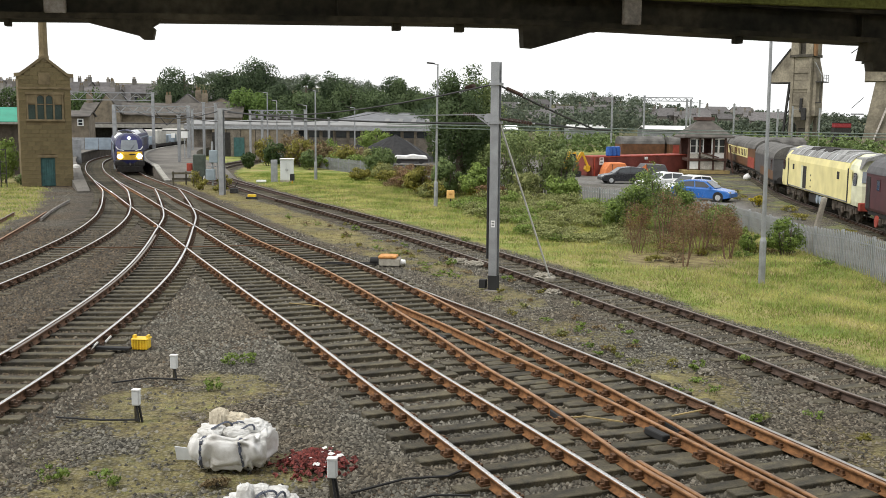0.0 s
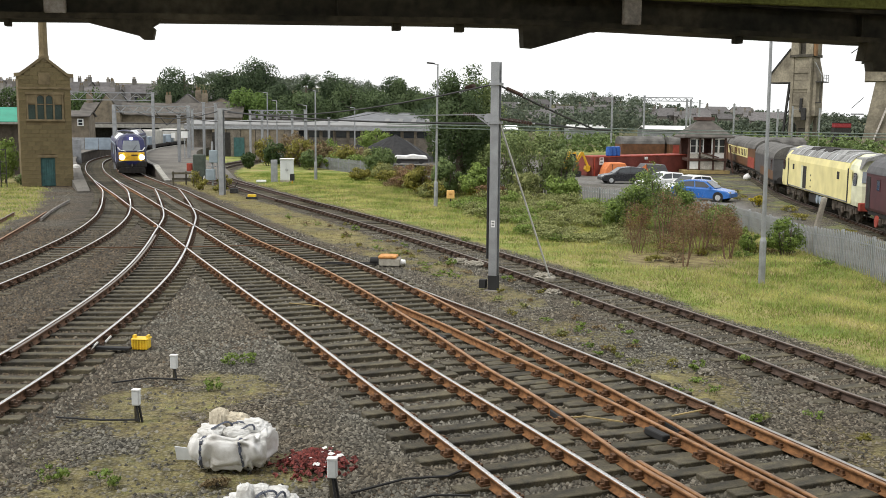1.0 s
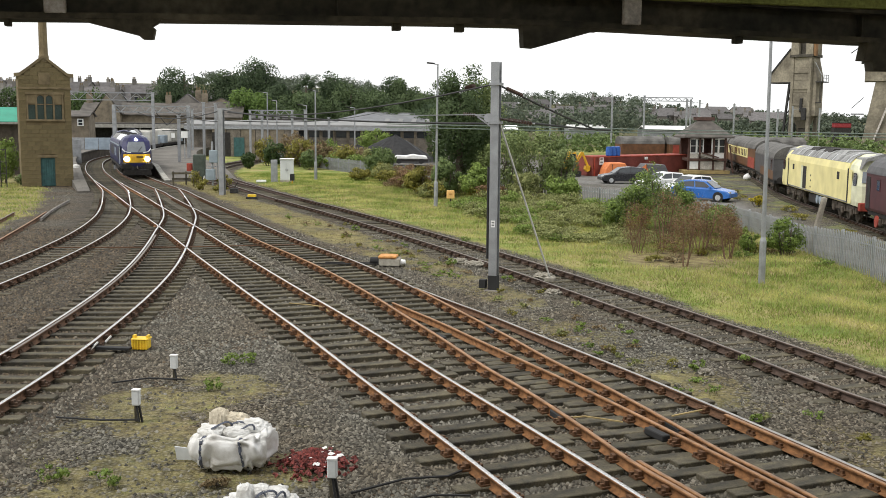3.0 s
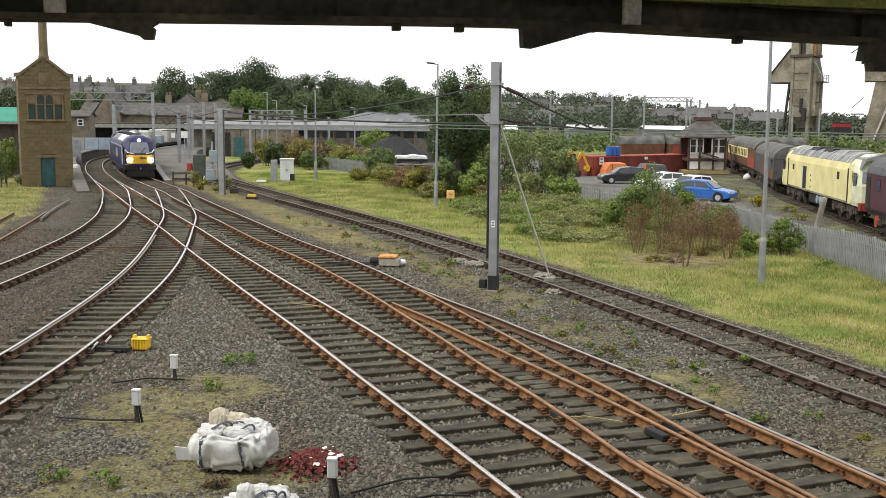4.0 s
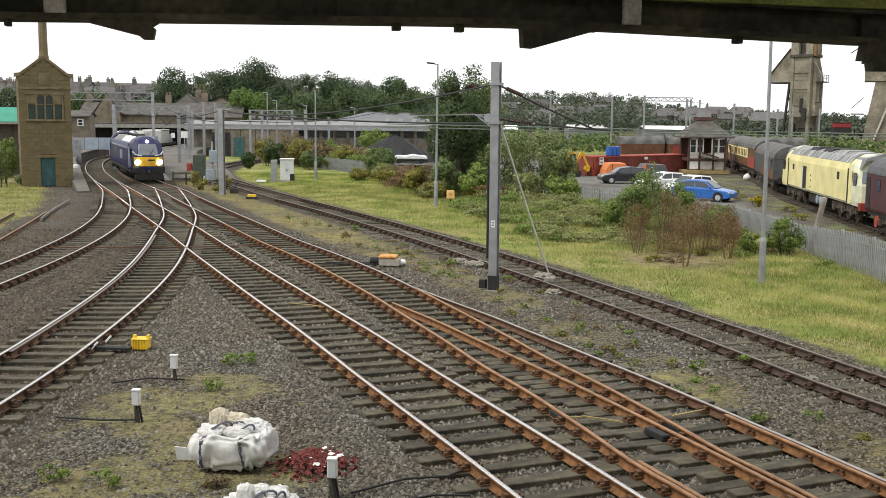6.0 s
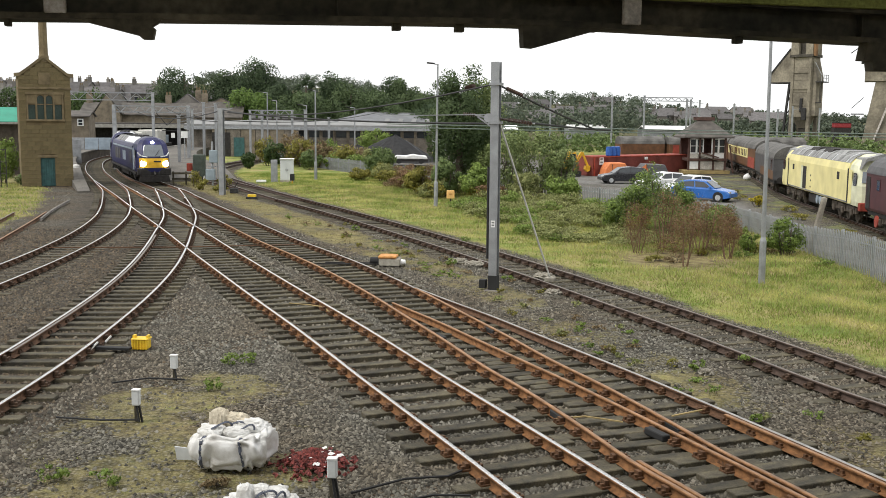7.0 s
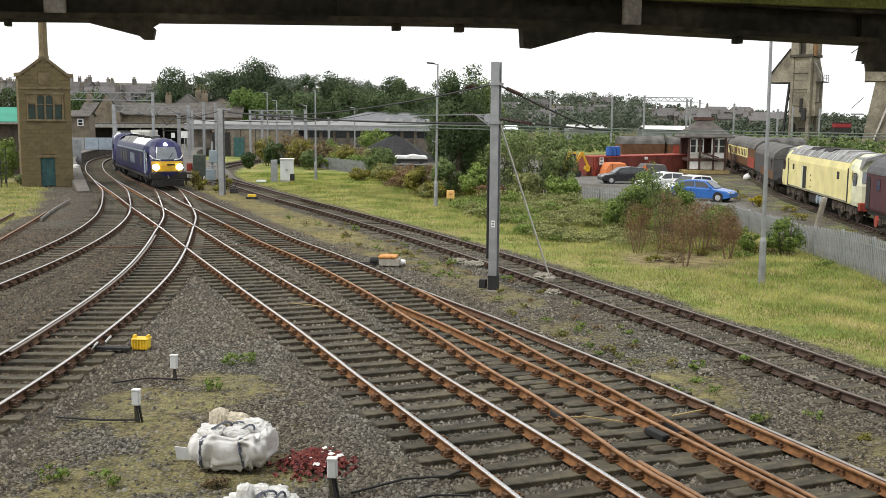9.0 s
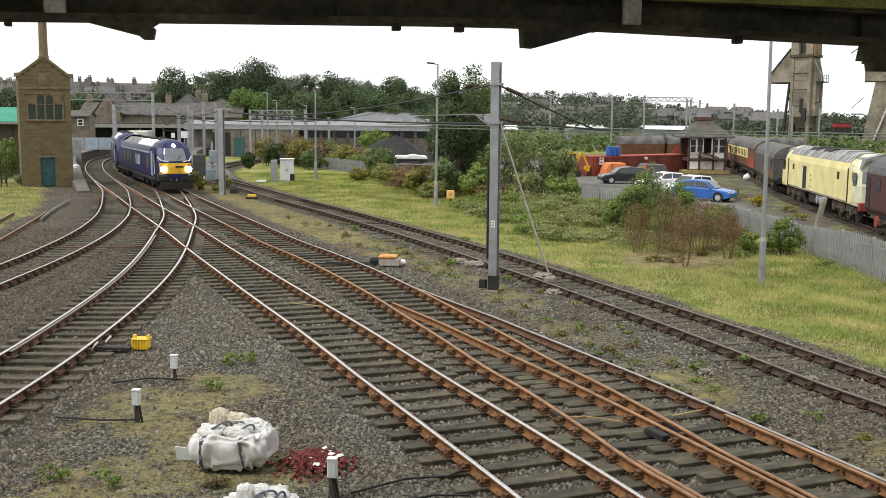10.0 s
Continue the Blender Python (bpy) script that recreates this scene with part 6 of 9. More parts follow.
    part("number_plate", Mesh().cbox(2.1, 0, 0.4, 0.03, 0.5, 0.1), M_WHITE, c)
    return c


def build_yard():
    car(18.3, 71.4, -34, M_CARBLUE, "bright blue hatchback parked in the yard")
    car(18.65, 77.0, 214, M_CARWHITE, "white car parked beside the blue hatchback")
    car(17.5, 81.6, 206, M_CARWHITE, "white hatchback parked with its tail to the fence")
    car(15.8, 89.6, 186, M_CARDARK, "dark estate car parked near the tents", estate=True)
    # container: corrugated sides
    ct = thing("shipping_container", "long rust-red corrugated container standing in the yard", "container", pose(14.7, 99.8, YARD, 0, 0, 38))
    prof = []
    n = 90
    Lc = 14.7
    for i in range(n):
        x = Lc * i / n
        prof += [(x, 0.0), (x + Lc / n * 0.35, 0.0), (x + Lc / n * 0.5, 0.05), (x + Lc / n * 0.85, 0.05)]
    prof += [(Lc, 0.0), (Lc, 2.4), (0, 2.4)]
    part("body", Mesh().prism(prof, 0.12, 1.82, "z"), M_RED_CONT, ct)
    part("bottom_rail", Mesh().box(0, Lc, -0.02, 2.42, 0, 0.14), M_RED_CONT, ct)
    part("top_rail", Mesh().box(0, Lc, -0.03, 2.43, 1.8, 1.92), M_REDOX, ct)
    for x in (0, Lc - 0.15):
        part("corner_post", Mesh().box(x, x + 0.15, -0.03, 0.12, 0, 1.92), M_REDOX, ct)
    part("white_notice", Mesh().box(0.75, 1.35, -0.025, -0.01, 1.1, 1.9), M_WHITE, ct, "white notice with faded bars")
    part("notice_bar", Mesh().box(0.85, 1.25, -0.035, -0.025, 1.6, 1.72).box(0.85, 1.2, -0.035, -0.025, 1.3, 1.4), M_DARKSTEEL, ct)
    part("lamp", Mesh().cbox(7.5, -0.12, 1.5, 0.3, 0.2, 0.25), M_WHITE, ct)
    for k in range(3):
        br = thing("plastic_barrel", "blue plastic barrel on top of the container", "barrel", pose(16.4 + k * 0.5, 101.6 + k * 0.42, YARD + 1.92))
        part("drum", Mesh().lathe(0, 0, [(0.25, 0), (0.3, 0.08), (0.3, 0.4), (0.32, 0.45), (0.3, 0.5), (0.28, 0.85)], 12), M_BARREL, br)
        part("lid", Mesh().lathe(0, 0, [(0.29, 0.85), (0.29, 0.9), (0.1, 0.93)], 12), M_BARREL, br)
    # tents
    for x, y, w, m_, nm in ((16.7, 98.0, 2.5, M_ORANGE, "orange tarpaulin tent pitched before the container"), (20.6, 100.2, 3.4, M_GREYTARP, "grey tarpaulin shelter with orange end")):
        t = thing("tarpaulin_tent", nm, "tent", pose(x, y, YARD, 0, 0, 6))
        part("cover", Mesh().prism([(-w / 2, 0), (-w / 2 + 0.15, 0.75), (-w * 0.3, 1.35), (w * 0.3, 1.38), (w / 2 - 0.15, 0.8), (w / 2, 0)] if m_ is M_ORANGE else [(-w / 2, 0), (-w * 0.35, 0.6), (-w * 0.2, 1.2), (w * 0.35, 1.15), (w / 2, 0.1), (w / 2, 0)], 0, 2.2, "y"), m_, t, bevel=0.05)
        part("flap", Mesh().prism([(-w * 0.5, 0), (-w * 0.34, 0.85), (-w * 0.22, 1.2), (-w * 0.1, 0)], -0.03, 0.0, "y"), M_ORANGE, t)
        part("pole", Mesh().tube((-w * 0.2, -0.02, 0), (-w * 0.2, -0.02, 1.25), 0.03, 0.03, 6), M_DARKSTEEL, t)
    # yellow excavator
    ex = thing("excavator", "small yellow excavator parked behind the bushes", "excavator", pose(12.2, 99.5, YARD, 0, 0, 12))
    for s in (-1, 1):
        part("track", Mesh().prism([(-1.0, 0.1), (-0.85, 0), (0.85, 0), (1.0, 0.1), (1.0, 0.45), (0.85, 0.55), (-0.85, 0.55), (-1.0, 0.45)], s * 0.7 - 0.18, s * 0.7 + 0.18, "y"), M_BLACK, ex)
    part("body", Mesh().box(-1.0, 0.6, -0.75, 0.75, 0.6, 1.35), M_YELLOW, ex, bevel=0.08)
    part("cab", Mesh().prism([(-0.3, 1.35), (0.6, 1.35), (0.5, 2.35), (-0.25, 2.4)], -0.7, 0.1, "y"), M_YELLOW, ex, bevel=0.04)
    part("cab_window", Mesh().prism([(-0.2, 1.5), (0.5, 1.5), (0.42, 2.2), (-0.18, 2.2)], -0.72, -0.7, "y"), M_DARKGLASS, ex)
    part("boom", Mesh().bar((0.6, 0.2, 1.1), (1.4, 0.2, 2.3), 0.22, 0.26), M_YELLOW, ex)
    part("dipper", Mesh().bar((1.4, 0.2, 2.3), (2.0, 0.2, 1.0), 0.18, 0.2), M_YELLOW, ex)
    part("bucket", Mesh().prism([(1.75, 1.0), (2.2, 1.0), (2.15, 0.5), (1.85, 0.4), (1.65, 0.65)], -0.1, 0.5, "y"), M_YELLOW, ex)
    # derelict signal box
    sb = thing("signal_box", "derelict signal box with white frames and hipped slate roof", "signal box", pose(27.3, 105.9, YARD, 0, 0, 2))
    w, dp = 4.0, 3.2
    for x in (-w / 2, -w / 6 - 0.2, w / 6 - 0.1, w / 2 - 0.2):
        part("corner_post", Mesh().box(x, x + 0.2, 0, 0.2, 0, 3.75), M_BRICKRED, sb)
        part("corner_post", Mesh().box(x, x + 0.2, dp - 0.2, dp, 0, 3.75), M_BRICKRED, sb)
    part("sill_beam", Mesh().box(-w / 2 - 0.4, w / 2 + 0.4, -0.25, dp + 0.2, 0.0, 0.35), M_YELLOWISH, sb, "yellowish timber cradle beam", bevel=0.03)
    part("floor_band", Mesh().box(-w / 2 - 0.05, w / 2 + 0.05, -0.08, dp + 0.05, 1.35, 1.6), M_BRICKRED, sb)
    part("lower_board", Mesh().box(-w / 2 + 0.2, w / 2 - 0.2, 0.06, 0.16, 0.45, 1.3), M_SLATS, sb)
    part("upper_board", Mesh().box(-w / 2 + 0.2, w / 2 - 0.4, 0.06, 0.14, 1.6, 2.1), M_SLATS, sb)
    part("white_panel", Mesh().box(-w / 2 + 0.2, -w / 6 - 0.25, 0.03, 0.1, 0.5, 1.28), M_WHITE, sb, "weathered white panel")
    part("white_panel", Mesh().box(0.75, w / 2 - 0.25, 0.0, 0.08, 1.62, 2.05), M_WHITE, sb, "weathered white panel")
    part("fallen_plank", Mesh().bar((-0.9, -0.2, 1.9), (1.3, -0.25, 1.35), 0.3, 0.06), M_SLEEPER, sb, "grey broken plank")
    for x in (-w / 2 + 0.25, -w / 2 + 0.9, 0.55, 1.2):
        wi = part("window", Mesh().box(x, x + 0.62, 0.1, 0.14, 2.2, 3.55), M_DARKGLASS, sb)
        part("window_frame", Mesh().box(x - 0.1, x, 0.02, 0.16, 2.1, 3.65).box(x + 0.62, x + 0.72, 0.02, 0.16, 2.1, 3.65).box(x, x + 0.62, 0.02, 0.16, 3.55, 3.65).box(x, x + 0.62, 0.02, 0.16, 2.1, 2.2).box(x, x + 0.62, 0.05, 0.16, 2.85, 2.9), M_WHITE, wi)
    part("back_wall", Mesh().box(-w / 2, w / 2, dp - 0.1, dp, 0.35, 3.7), M_BRICKRED, sb)
    part("roof", Mesh().add([(-2.6, -0.6, 3.7), (2.6, -0.6, 3.7), (2.6, dp + 0.6, 3.7), (-2.6, dp + 0.6, 3.7), (-0.7, dp / 2, 5.5), (0.7, dp / 2, 5.5), (-2.6, -0.6, 3.85), (2.6, -0.6, 3.85), (2.6, dp + 0.6, 3.85), (-2.6, dp + 0.6, 3.85)], [(6, 7, 5, 4), (7, 8, 5), (8, 9, 4, 5), (9, 6, 4), (3, 2, 1, 0), (0, 1, 7, 6), (1, 2, 8, 7), (2, 3, 9, 8), (3, 0, 6, 9)]), M_SLATE, sb, "dark hipped slate roof")
    part("finial", Mesh().cbox(0, dp / 2, 5.5, 2.2, 0.3, 0.35), M_BRICKRED, sb)
    part("brace", Mesh().bar((-0.6, -0.05, 2.2), (1.2, -0.05, 1.7), 0.12), M_BRICKRED, sb)
    part("leaning_post", Mesh().bar((2.7, -0.2, 0.1), (2.3, -0.1, 3.0), 0.16), M_BRICKRED, sb)
    # coaling tower: square bunker on legs, hoist wing on one side, balcony on the other
    t = thing("coaling_tower", "tall stained concrete coaling tower with hoist wing and hopper", "coaling tower", pose(70.0, 200, 0, 0, 0, -44) @ Matrix.Diagonal((0.84, 0.84, 1, 1)))
    for k in range(5):
        part("bunker_panel", Mesh().box(-2.3, 2.3, -2.3, 2.3, 5.6 + k * 2.34, 7.92 + k * 2.34), M_COALTOWER, t, bevel=0.05)
    for x in (-2.4, 1.75):
        part("pilaster", Mesh().box(x, x + 0.65, -2.55, -2.25, 5.6, 17.3), M_COALTOWER, t, bevel=0.04)
    for y in (-2.3, 1.7):
        part("pilaster", Mesh().box(2.25, 2.5, y, y + 0.6, 5.6, 15.6), M_COALTOWER, t, bevel=0.04)
    for k in range(3):
        part("band", Mesh().box(-2.4, 2.4, -2.46, -2.28, 7.8 + k * 3.1, 8.05 + k * 3.1), M_COALTOWER, t)
    part("side_bin", Mesh().prism([(2.3, 5.8), (3.4, 5.8), (3.4, 13.2), (2.3, 17.0)], -1.7, 2.0, "y"), M_COALTOWER, t, bevel=0.05)
    part("corbel", Mesh().box(-2.7, 2.7, -2.8, 2.5, 17.0, 17.5), M_COALDARK, t, bevel=0.04)
    for x0, x1 in ((-2.6, -0.7), (0.9, 2.6)):
        part("head_house", Mesh().box(x0, x1, -2.6, 2.2, 17.5, 21.6), M_COALTOWER, t, bevel=0.05)
    part("head_recess", Mesh().box(-0.75, 0.95, -1.6, 2.2, 17.5, 21.6), M_COALDARK, t, "dark recess between the head walls")
    part("rust_duct", Mesh().box(2.6, 3.1, -2.3, -1.0, 17.2, 20.6), M_RUSTDUCT, t, "rust-brown duct")
    part("hoist_wing", Mesh().prism([(-2.3, 12.3), (-7.6, 12.3), (-7.6, 13.9), (-2.9, 18.6), (-2.3, 18.6)], -1.9, 1.9, "y"), M_COALTOWER, t, bevel=0.05)
    part("wing_edge", Mesh().prism([(-8.0, 12.2), (-7.6, 12.2), (-7.6, 14.3), (-8.0, 13.7)], -2.0, 2.0, "y"), M_DARKSTEEL, t, "dark steel wing edge")
    part("wing_roof", Mesh().prism([(-7.9, 13.9), (-7.6, 13.75), (-2.9, 18.5), (-3.1, 18.8)], -2.0, 2.0, "y"), M_DARKSTEEL, t)
    part("wing_floor", Mesh().box(-7.9, -2.3, -2.0, 2.0, 12.1, 12.3), M_DARKSTEEL, t)
    part("hopper", Mesh().add([(-2, -2, 5.6), (2, -2, 5.6), (2, 2, 5.6), (-2, 2, 5.6), (-0.9, -0.9, 3.5), (0.9, -0.9, 3.5), (0.9, 0.9, 3.5), (-0.9, 0.9, 3.5)], [(0, 1, 5, 4), (1, 2, 6, 5), (2, 3, 7, 6), (3, 0, 4, 7), (4, 5, 6, 7), (3, 2, 1, 0)]), M_COALTOWER, t)
    part("chute", Mesh().cbox(0, 0, 1.5, 1.5, 1.5, 2.0), M_COALDARK, t)
    part("chute_gear", Mesh().cbox(1.2, -2.5, 5.0, 1.1, 0.7, 2.4).cbox(0.4, -2.5, 6.6, 0.6, 0.5, 2.6), M_DARKSTEEL, t, "dark loading gear", bevel=0.08)
    for x in (-2.0, 2.0):
        for y in (-2.0, 2.0):
            part("leg", Mesh().cbox(x, y, -1, 0.8, 0.8, 6.8), M_COALTOWER, t, bevel=0.05)
    for y in (-1.6, 1.6):
        part("hoist_leg", Mesh().bar((-4.4, y, -1), (-3.0, y, 12.3), 0.45), M_DARKSTEEL, t)
        part("hoist_guide", Mesh().bar((-2.9, y, 0), (-2.6, y, 12.3), 0.3), M_DARKSTEEL, t)
    for k in range(5):
        part("hoist_rung", Mesh().bar((-4.2 + k * 0.25, -1.6, 1 + k * 2.4), (-2.8, -1.6, 2.2 + k * 2.4), 0.2), M_DARKSTEEL, t)
    part("balcony", Mesh().box(3.2, 4.7, -1.8, 2.0, 12.2, 12.4), M_DARKSTEEL, t)
    for y in (-1.75, -0.5, 0.75, 1.95):
        part("balcony_post", Mesh().bar((4.6, y, 12.4), (4.6, y, 13.7), 0.1), M_GREYPAINT, t)
    part("balcony_rail", Mesh().bar((4.6, -1.8, 13.6), (4.6, 2.0, 13.6), 0.1).bar((4.6, -1.8, 13.0), (4.6, 2.0, 13.0), 0.08).bar((4.6, -1.8, 13.6), (3.0, -1.8, 16.0), 0.1), M_GREYPAINT, t)
    part("ladder", Mesh().bar((4.4, -1.8, 8.4), (4.4, -1.8, 12.4), 0.1).bar((4.4, -1.2, 8.4), (4.4, -1.2, 12.4), 0.1).box(3.4, 4.5, -1.9, -1.1, 8.3, 8.45), M_DARKSTEEL, t)
    t = thing("ash_tower", "stained concrete ash handling tower beside the coaling tower", "ash tower", pose(89.5, 200, 0, 0, 0, -22))
    part("upper_bunker", Mesh().box(-7.4, 6, -3, 3, 12.6, 16.3), M_COALTOWER, t, bevel=0.06)
    part("column", Mesh().prism([(-7.6, -1), (6, -1), (4.6, 12.6), (-5.4, 12.6)], -2.6, 2.6, "y"), M_COALTOWER, t, bevel=0.06)
    part("head", Mesh().box(-6.2, 5, -2.4, 2.4, 16.3, 22), M_COALTOWER, t, bevel=0.05)
    part("brace", Mesh().bar((-5.6, -2.8, 0), (-1.6, -2.8, 12.4), 0.35), M_STIFF, t)
    part("ledge", Mesh().box(-8.2, 6, -3.1, 3.1, 16.2, 16.5), M_DARKSTEEL, t)
    part("jib_arm", Mesh().bar((-6, -2.8, 21.0), (-10.2, -2.8, 18.0), 0.16), M_DARKSTEEL, t)
    part("walkway", Mesh().box(-9.6, -7.2, -2.8, 2, 6.2, 6.4), M_DARKSTEEL, t)
    part("walkway_rail", Mesh().bar((-9.5, -2.7, 7.4), (-7.4, -2.7, 9.5), 0.12), M_DARKSTEEL, t)
    rc = thing("red_crane", "distant red rail crane near the towers", "crane", pose(73.6, 190, 0.3) @ Matrix.Diagonal((0.6, 0.6, 0.85, 1)))
    part("house", Mesh().box(-2.4, 2.6, -1.4, 1.4, 4.0, 5.0), M_CRANERED, rc, bevel=0.1)
    part("base", Mesh().box(-2.6, 2.6, -1.3, 1.3, -0.6, 4.0), M_UNDER, rc)
    part("roof", Mesh().box(-2.5, 2.7, -1.5, 1.5, 5.0, 5.15), M_UNDER, rc)
    # yellow wagon gear behind the cream locomotive
    yg = thing("yellow_track_machine", "yellow rail machine showing behind the cream locomotive", "machine", pose(30.2, 62, YARD, 0, 0, -8))
    part("base", Mesh().box(-1.2, 1.2, 0, 6, 0.2, 2.2), M_UNDER, yg)
    part("arm", Mesh().bar((-0.6, 1, 2.2), (0.7, 1, 4.1), 0.3).bar((0.7, 1, 4.1), (1.5, 1, 3.2), 0.26), M_YELLOW, yg)
    part("housing", Mesh().box(-1.6, 1.6, 0.6, 1.6, 2.2, 3.4), M_YELLOW, yg, bevel=0.1)
    for k, (x, y) in enumerate(((28.6, 96), (29.4, 94.6))):
        sk = thing("white_sack", "white filled sack lying in the yard", "sack", pose(x, y, YARD))
        part("bag", Mesh().lathe(0, 0, [(0.2, 0), (0.38, 0.12), (0.36, 0.34), (0.2, 0.5)], 10), M_WHITE, sk, smooth=True)
        part("neck", Mesh().lathe(0.05, 0, [(0.19, 0.48), (0.08, 0.56), (0.14, 0.62)], 8), M_WHITE, sk)
    # coal stacks beyond the fence
    hp = heap(-5.6, 116.5, 5.4, 3.6, 3.05, 5)
    tagged(part("coal_mound", hp, M_COAL), "black coal heap beyond the fence", "coal heap")
    hp = heap(-9.8, 115.5, 3.6, 3.0, 1.9, 8)
    tagged(part("coal_mound", hp, M_COAL), "smaller black coal heap beyond the fence", "coal heap")
    tr_ = thing("sheeted_trailer", "low trailer under white sheeting beside the coal", "trailer", pose(-3.6, 109, 0, 0, 0, 3))
    part("sheet", Mesh().prism([(-1.8, 0.5), (1.9, 0.5), (1.75, 0.85), (0.9, 0.92), (0.3, 1.02), (-0.4, 0.86), (-1.5, 0.9)], 0, 1.6, "y"), M_WHITE, tr_, bevel=0.08)
    part("chassis", Mesh().box(-1.9, 1.9, 0.1, 1.5, 0.25, 0.5), M_UNDER, tr_)
    for x in (-1.2, 1.2):
        part("wheel", Mesh().tube((x, 0.05, 0.28), (x, 0.25, 0.28), 0.28, 0.28, 12), M_BLACK, tr_)


M_YELLOWISH = mat("yellowed_timber", (0.33, 0.25, 0.11), 0.85, 0.25, 2, 20, 0.2)
M_CRANERED = mat("crane_red", (0.25, 0.025, 0.03), 0.6, 0.2, 2, 20, 0.1)


def heap(x, y, rx, ry, h, seed):
    c = Mesh()
    rings = []
    for k in range(9):
        f = k / 8
        ring = []
        for i in range(28):
            a = 2 * math.pi * i / 28
            r = (1 - f) ** 0.9 * (1 + 0.12 * math.sin(3 * a + seed) + 0.05 * math.sin(9 * a + seed + f * 5))
            ring.append((x + rx * r * math.cos(a), y + ry * r * math.sin(a), -0.1 + h * f ** 0.95 + 0.06 * math.sin(7 * a + k)))
        rings.append(ring)
    return c.loft(rings)


build_yard()


# ---- palisade fence ----
M_PALE = mat("weathered_galvanised_pale", (0.27, 0.28, 0.285), 0.6, 0.2, 2, 40, 0.1, 0.3)


def build_fence():
    pts = spline([(13.6, 22), (13.9, 31), (14.0, 38), (13.95, 46), (13.4, 52), (11.6, 58), (8.2, 63.5), (0.5, 76), (-7.2, 89), (-13, 101), (-19, 113)], 0.15)
    fe = thing("palisade_fence", "galvanised steel palisade fence along the grass bank", "fence")
    tops = np.interp(pts[:, 1], [22, 31, 34.5, 38.6, 44, 50, 58, 65, 90, 113], [1.25, 1.28, 1.3, 1.03, 0.97, 0.92, 0.86, 0.88, 1.15, 1.0])
    pale = Mesh().prism([(-0.034, -1.8), (0.034, -1.8), (0.034, -0.07), (0, 0), (-0.034, -0.07)], -0.006, 0.012, "y").data("pale", M_PALE)
    d, n = normals(pts)
    rest = Mesh()
    for i, (x, y) in enumerate(pts):
        a = math.atan2(d[i, 1], d[i, 0])
        if y < 57 and i < 290:
            ob = new("pale", pale)
            ob.parent = fe
            ob.matrix_basis = Matrix.Translation((x, y, tops[i] + random.uniform(-0.01, 0.01))) @ Matrix.Rotation(a, 4, "Z") @ Matrix.Rotation(random.uniform(-0.012, 0.012), 4, "Y")
        else:
            rest.prism([(-0.034, -1.8), (0.034, -1.8), (0.034, -0.07), (0, 0), (-0.034, -0.07)], -0.006, 0.012, "y", Matrix.Translation((x, y, tops[i])) @ Matrix.Rotation(a, 4, "Z"))
    tagged(part("far_pale", rest, M_PALE, fe), kind="stuff")
    post = Mesh().box(-0.05, 0.05, -0.1, -0.03, -1.9, 0.02).data("post", M_GREYPAINT)
    last = None
    for i in range(0, len(pts), 18):
        x, y = pts[i]
        ob = new("post", post)
        ob.parent = fe
        ob.matrix_basis = Matrix.Translation((x, y, tops[i])) @ Matrix.Rotation(math.atan2(d[i, 1], d[i, 0]), 4, "Z")
        if last is not None:
            for dz in (0.28, 1.45):
                part("fence_rail", Mesh().bar((*pts[last] - n[last] * -0.03, tops[last] - dz), (*pts[i] - n[i] * -0.03, tops[i] - dz), 0.05), M_GREYPAINT, fe)
        last = i
    # an old leaning concrete post behind it
    lp = Mesh().bar((14.6, 40.5, -0.8), (15.2, 40.5, 2.0), 0.2, 0.2)
    solid("leaning_concrete_post", lp, M_CONC, "leaning pale concrete post behind the palisade fence", "post", bevel=0.03)


build_fence()


# ---- lineside things ----
from mathutils.bvhtree import BVHTree

M_SACK = mat("white_woven_sack", (0.7, 0.7, 0.69), 0.65, 0.1, 4, 60, 0.2, tint=(0.5, 0.485, 0.45))
M_STRAP = mat("grey_lifting_strap", (0.09, 0.1, 0.13), 0.8, 0.2, 5, 60, 0.1)
M_BEIGE = mat("stained_sack_cloth", (0.55, 0.49, 0.38), 0.85, 0.2, 5, 60, 0.2)
M_RUBBLE = mat("red_rubble", (0.16, 0.036, 0.03), 0.8, 0.75, 14, 60, 0.2)
M_YPLAST = mat("yellow_plastic", (0.75, 0.5, 0.03), 0.5, 0.2, 5, 40, 0.05)
M_OCHRE = mat("orange_ochre_casing", (0.55, 0.26, 0.08), 0.7, 0.25, 6, 40, 0.1)
M_CABINET = mat("pale_grey_cabinet", (0.6, 0.62, 0.62), 0.55, 0.1, 1, 20, 0.05)


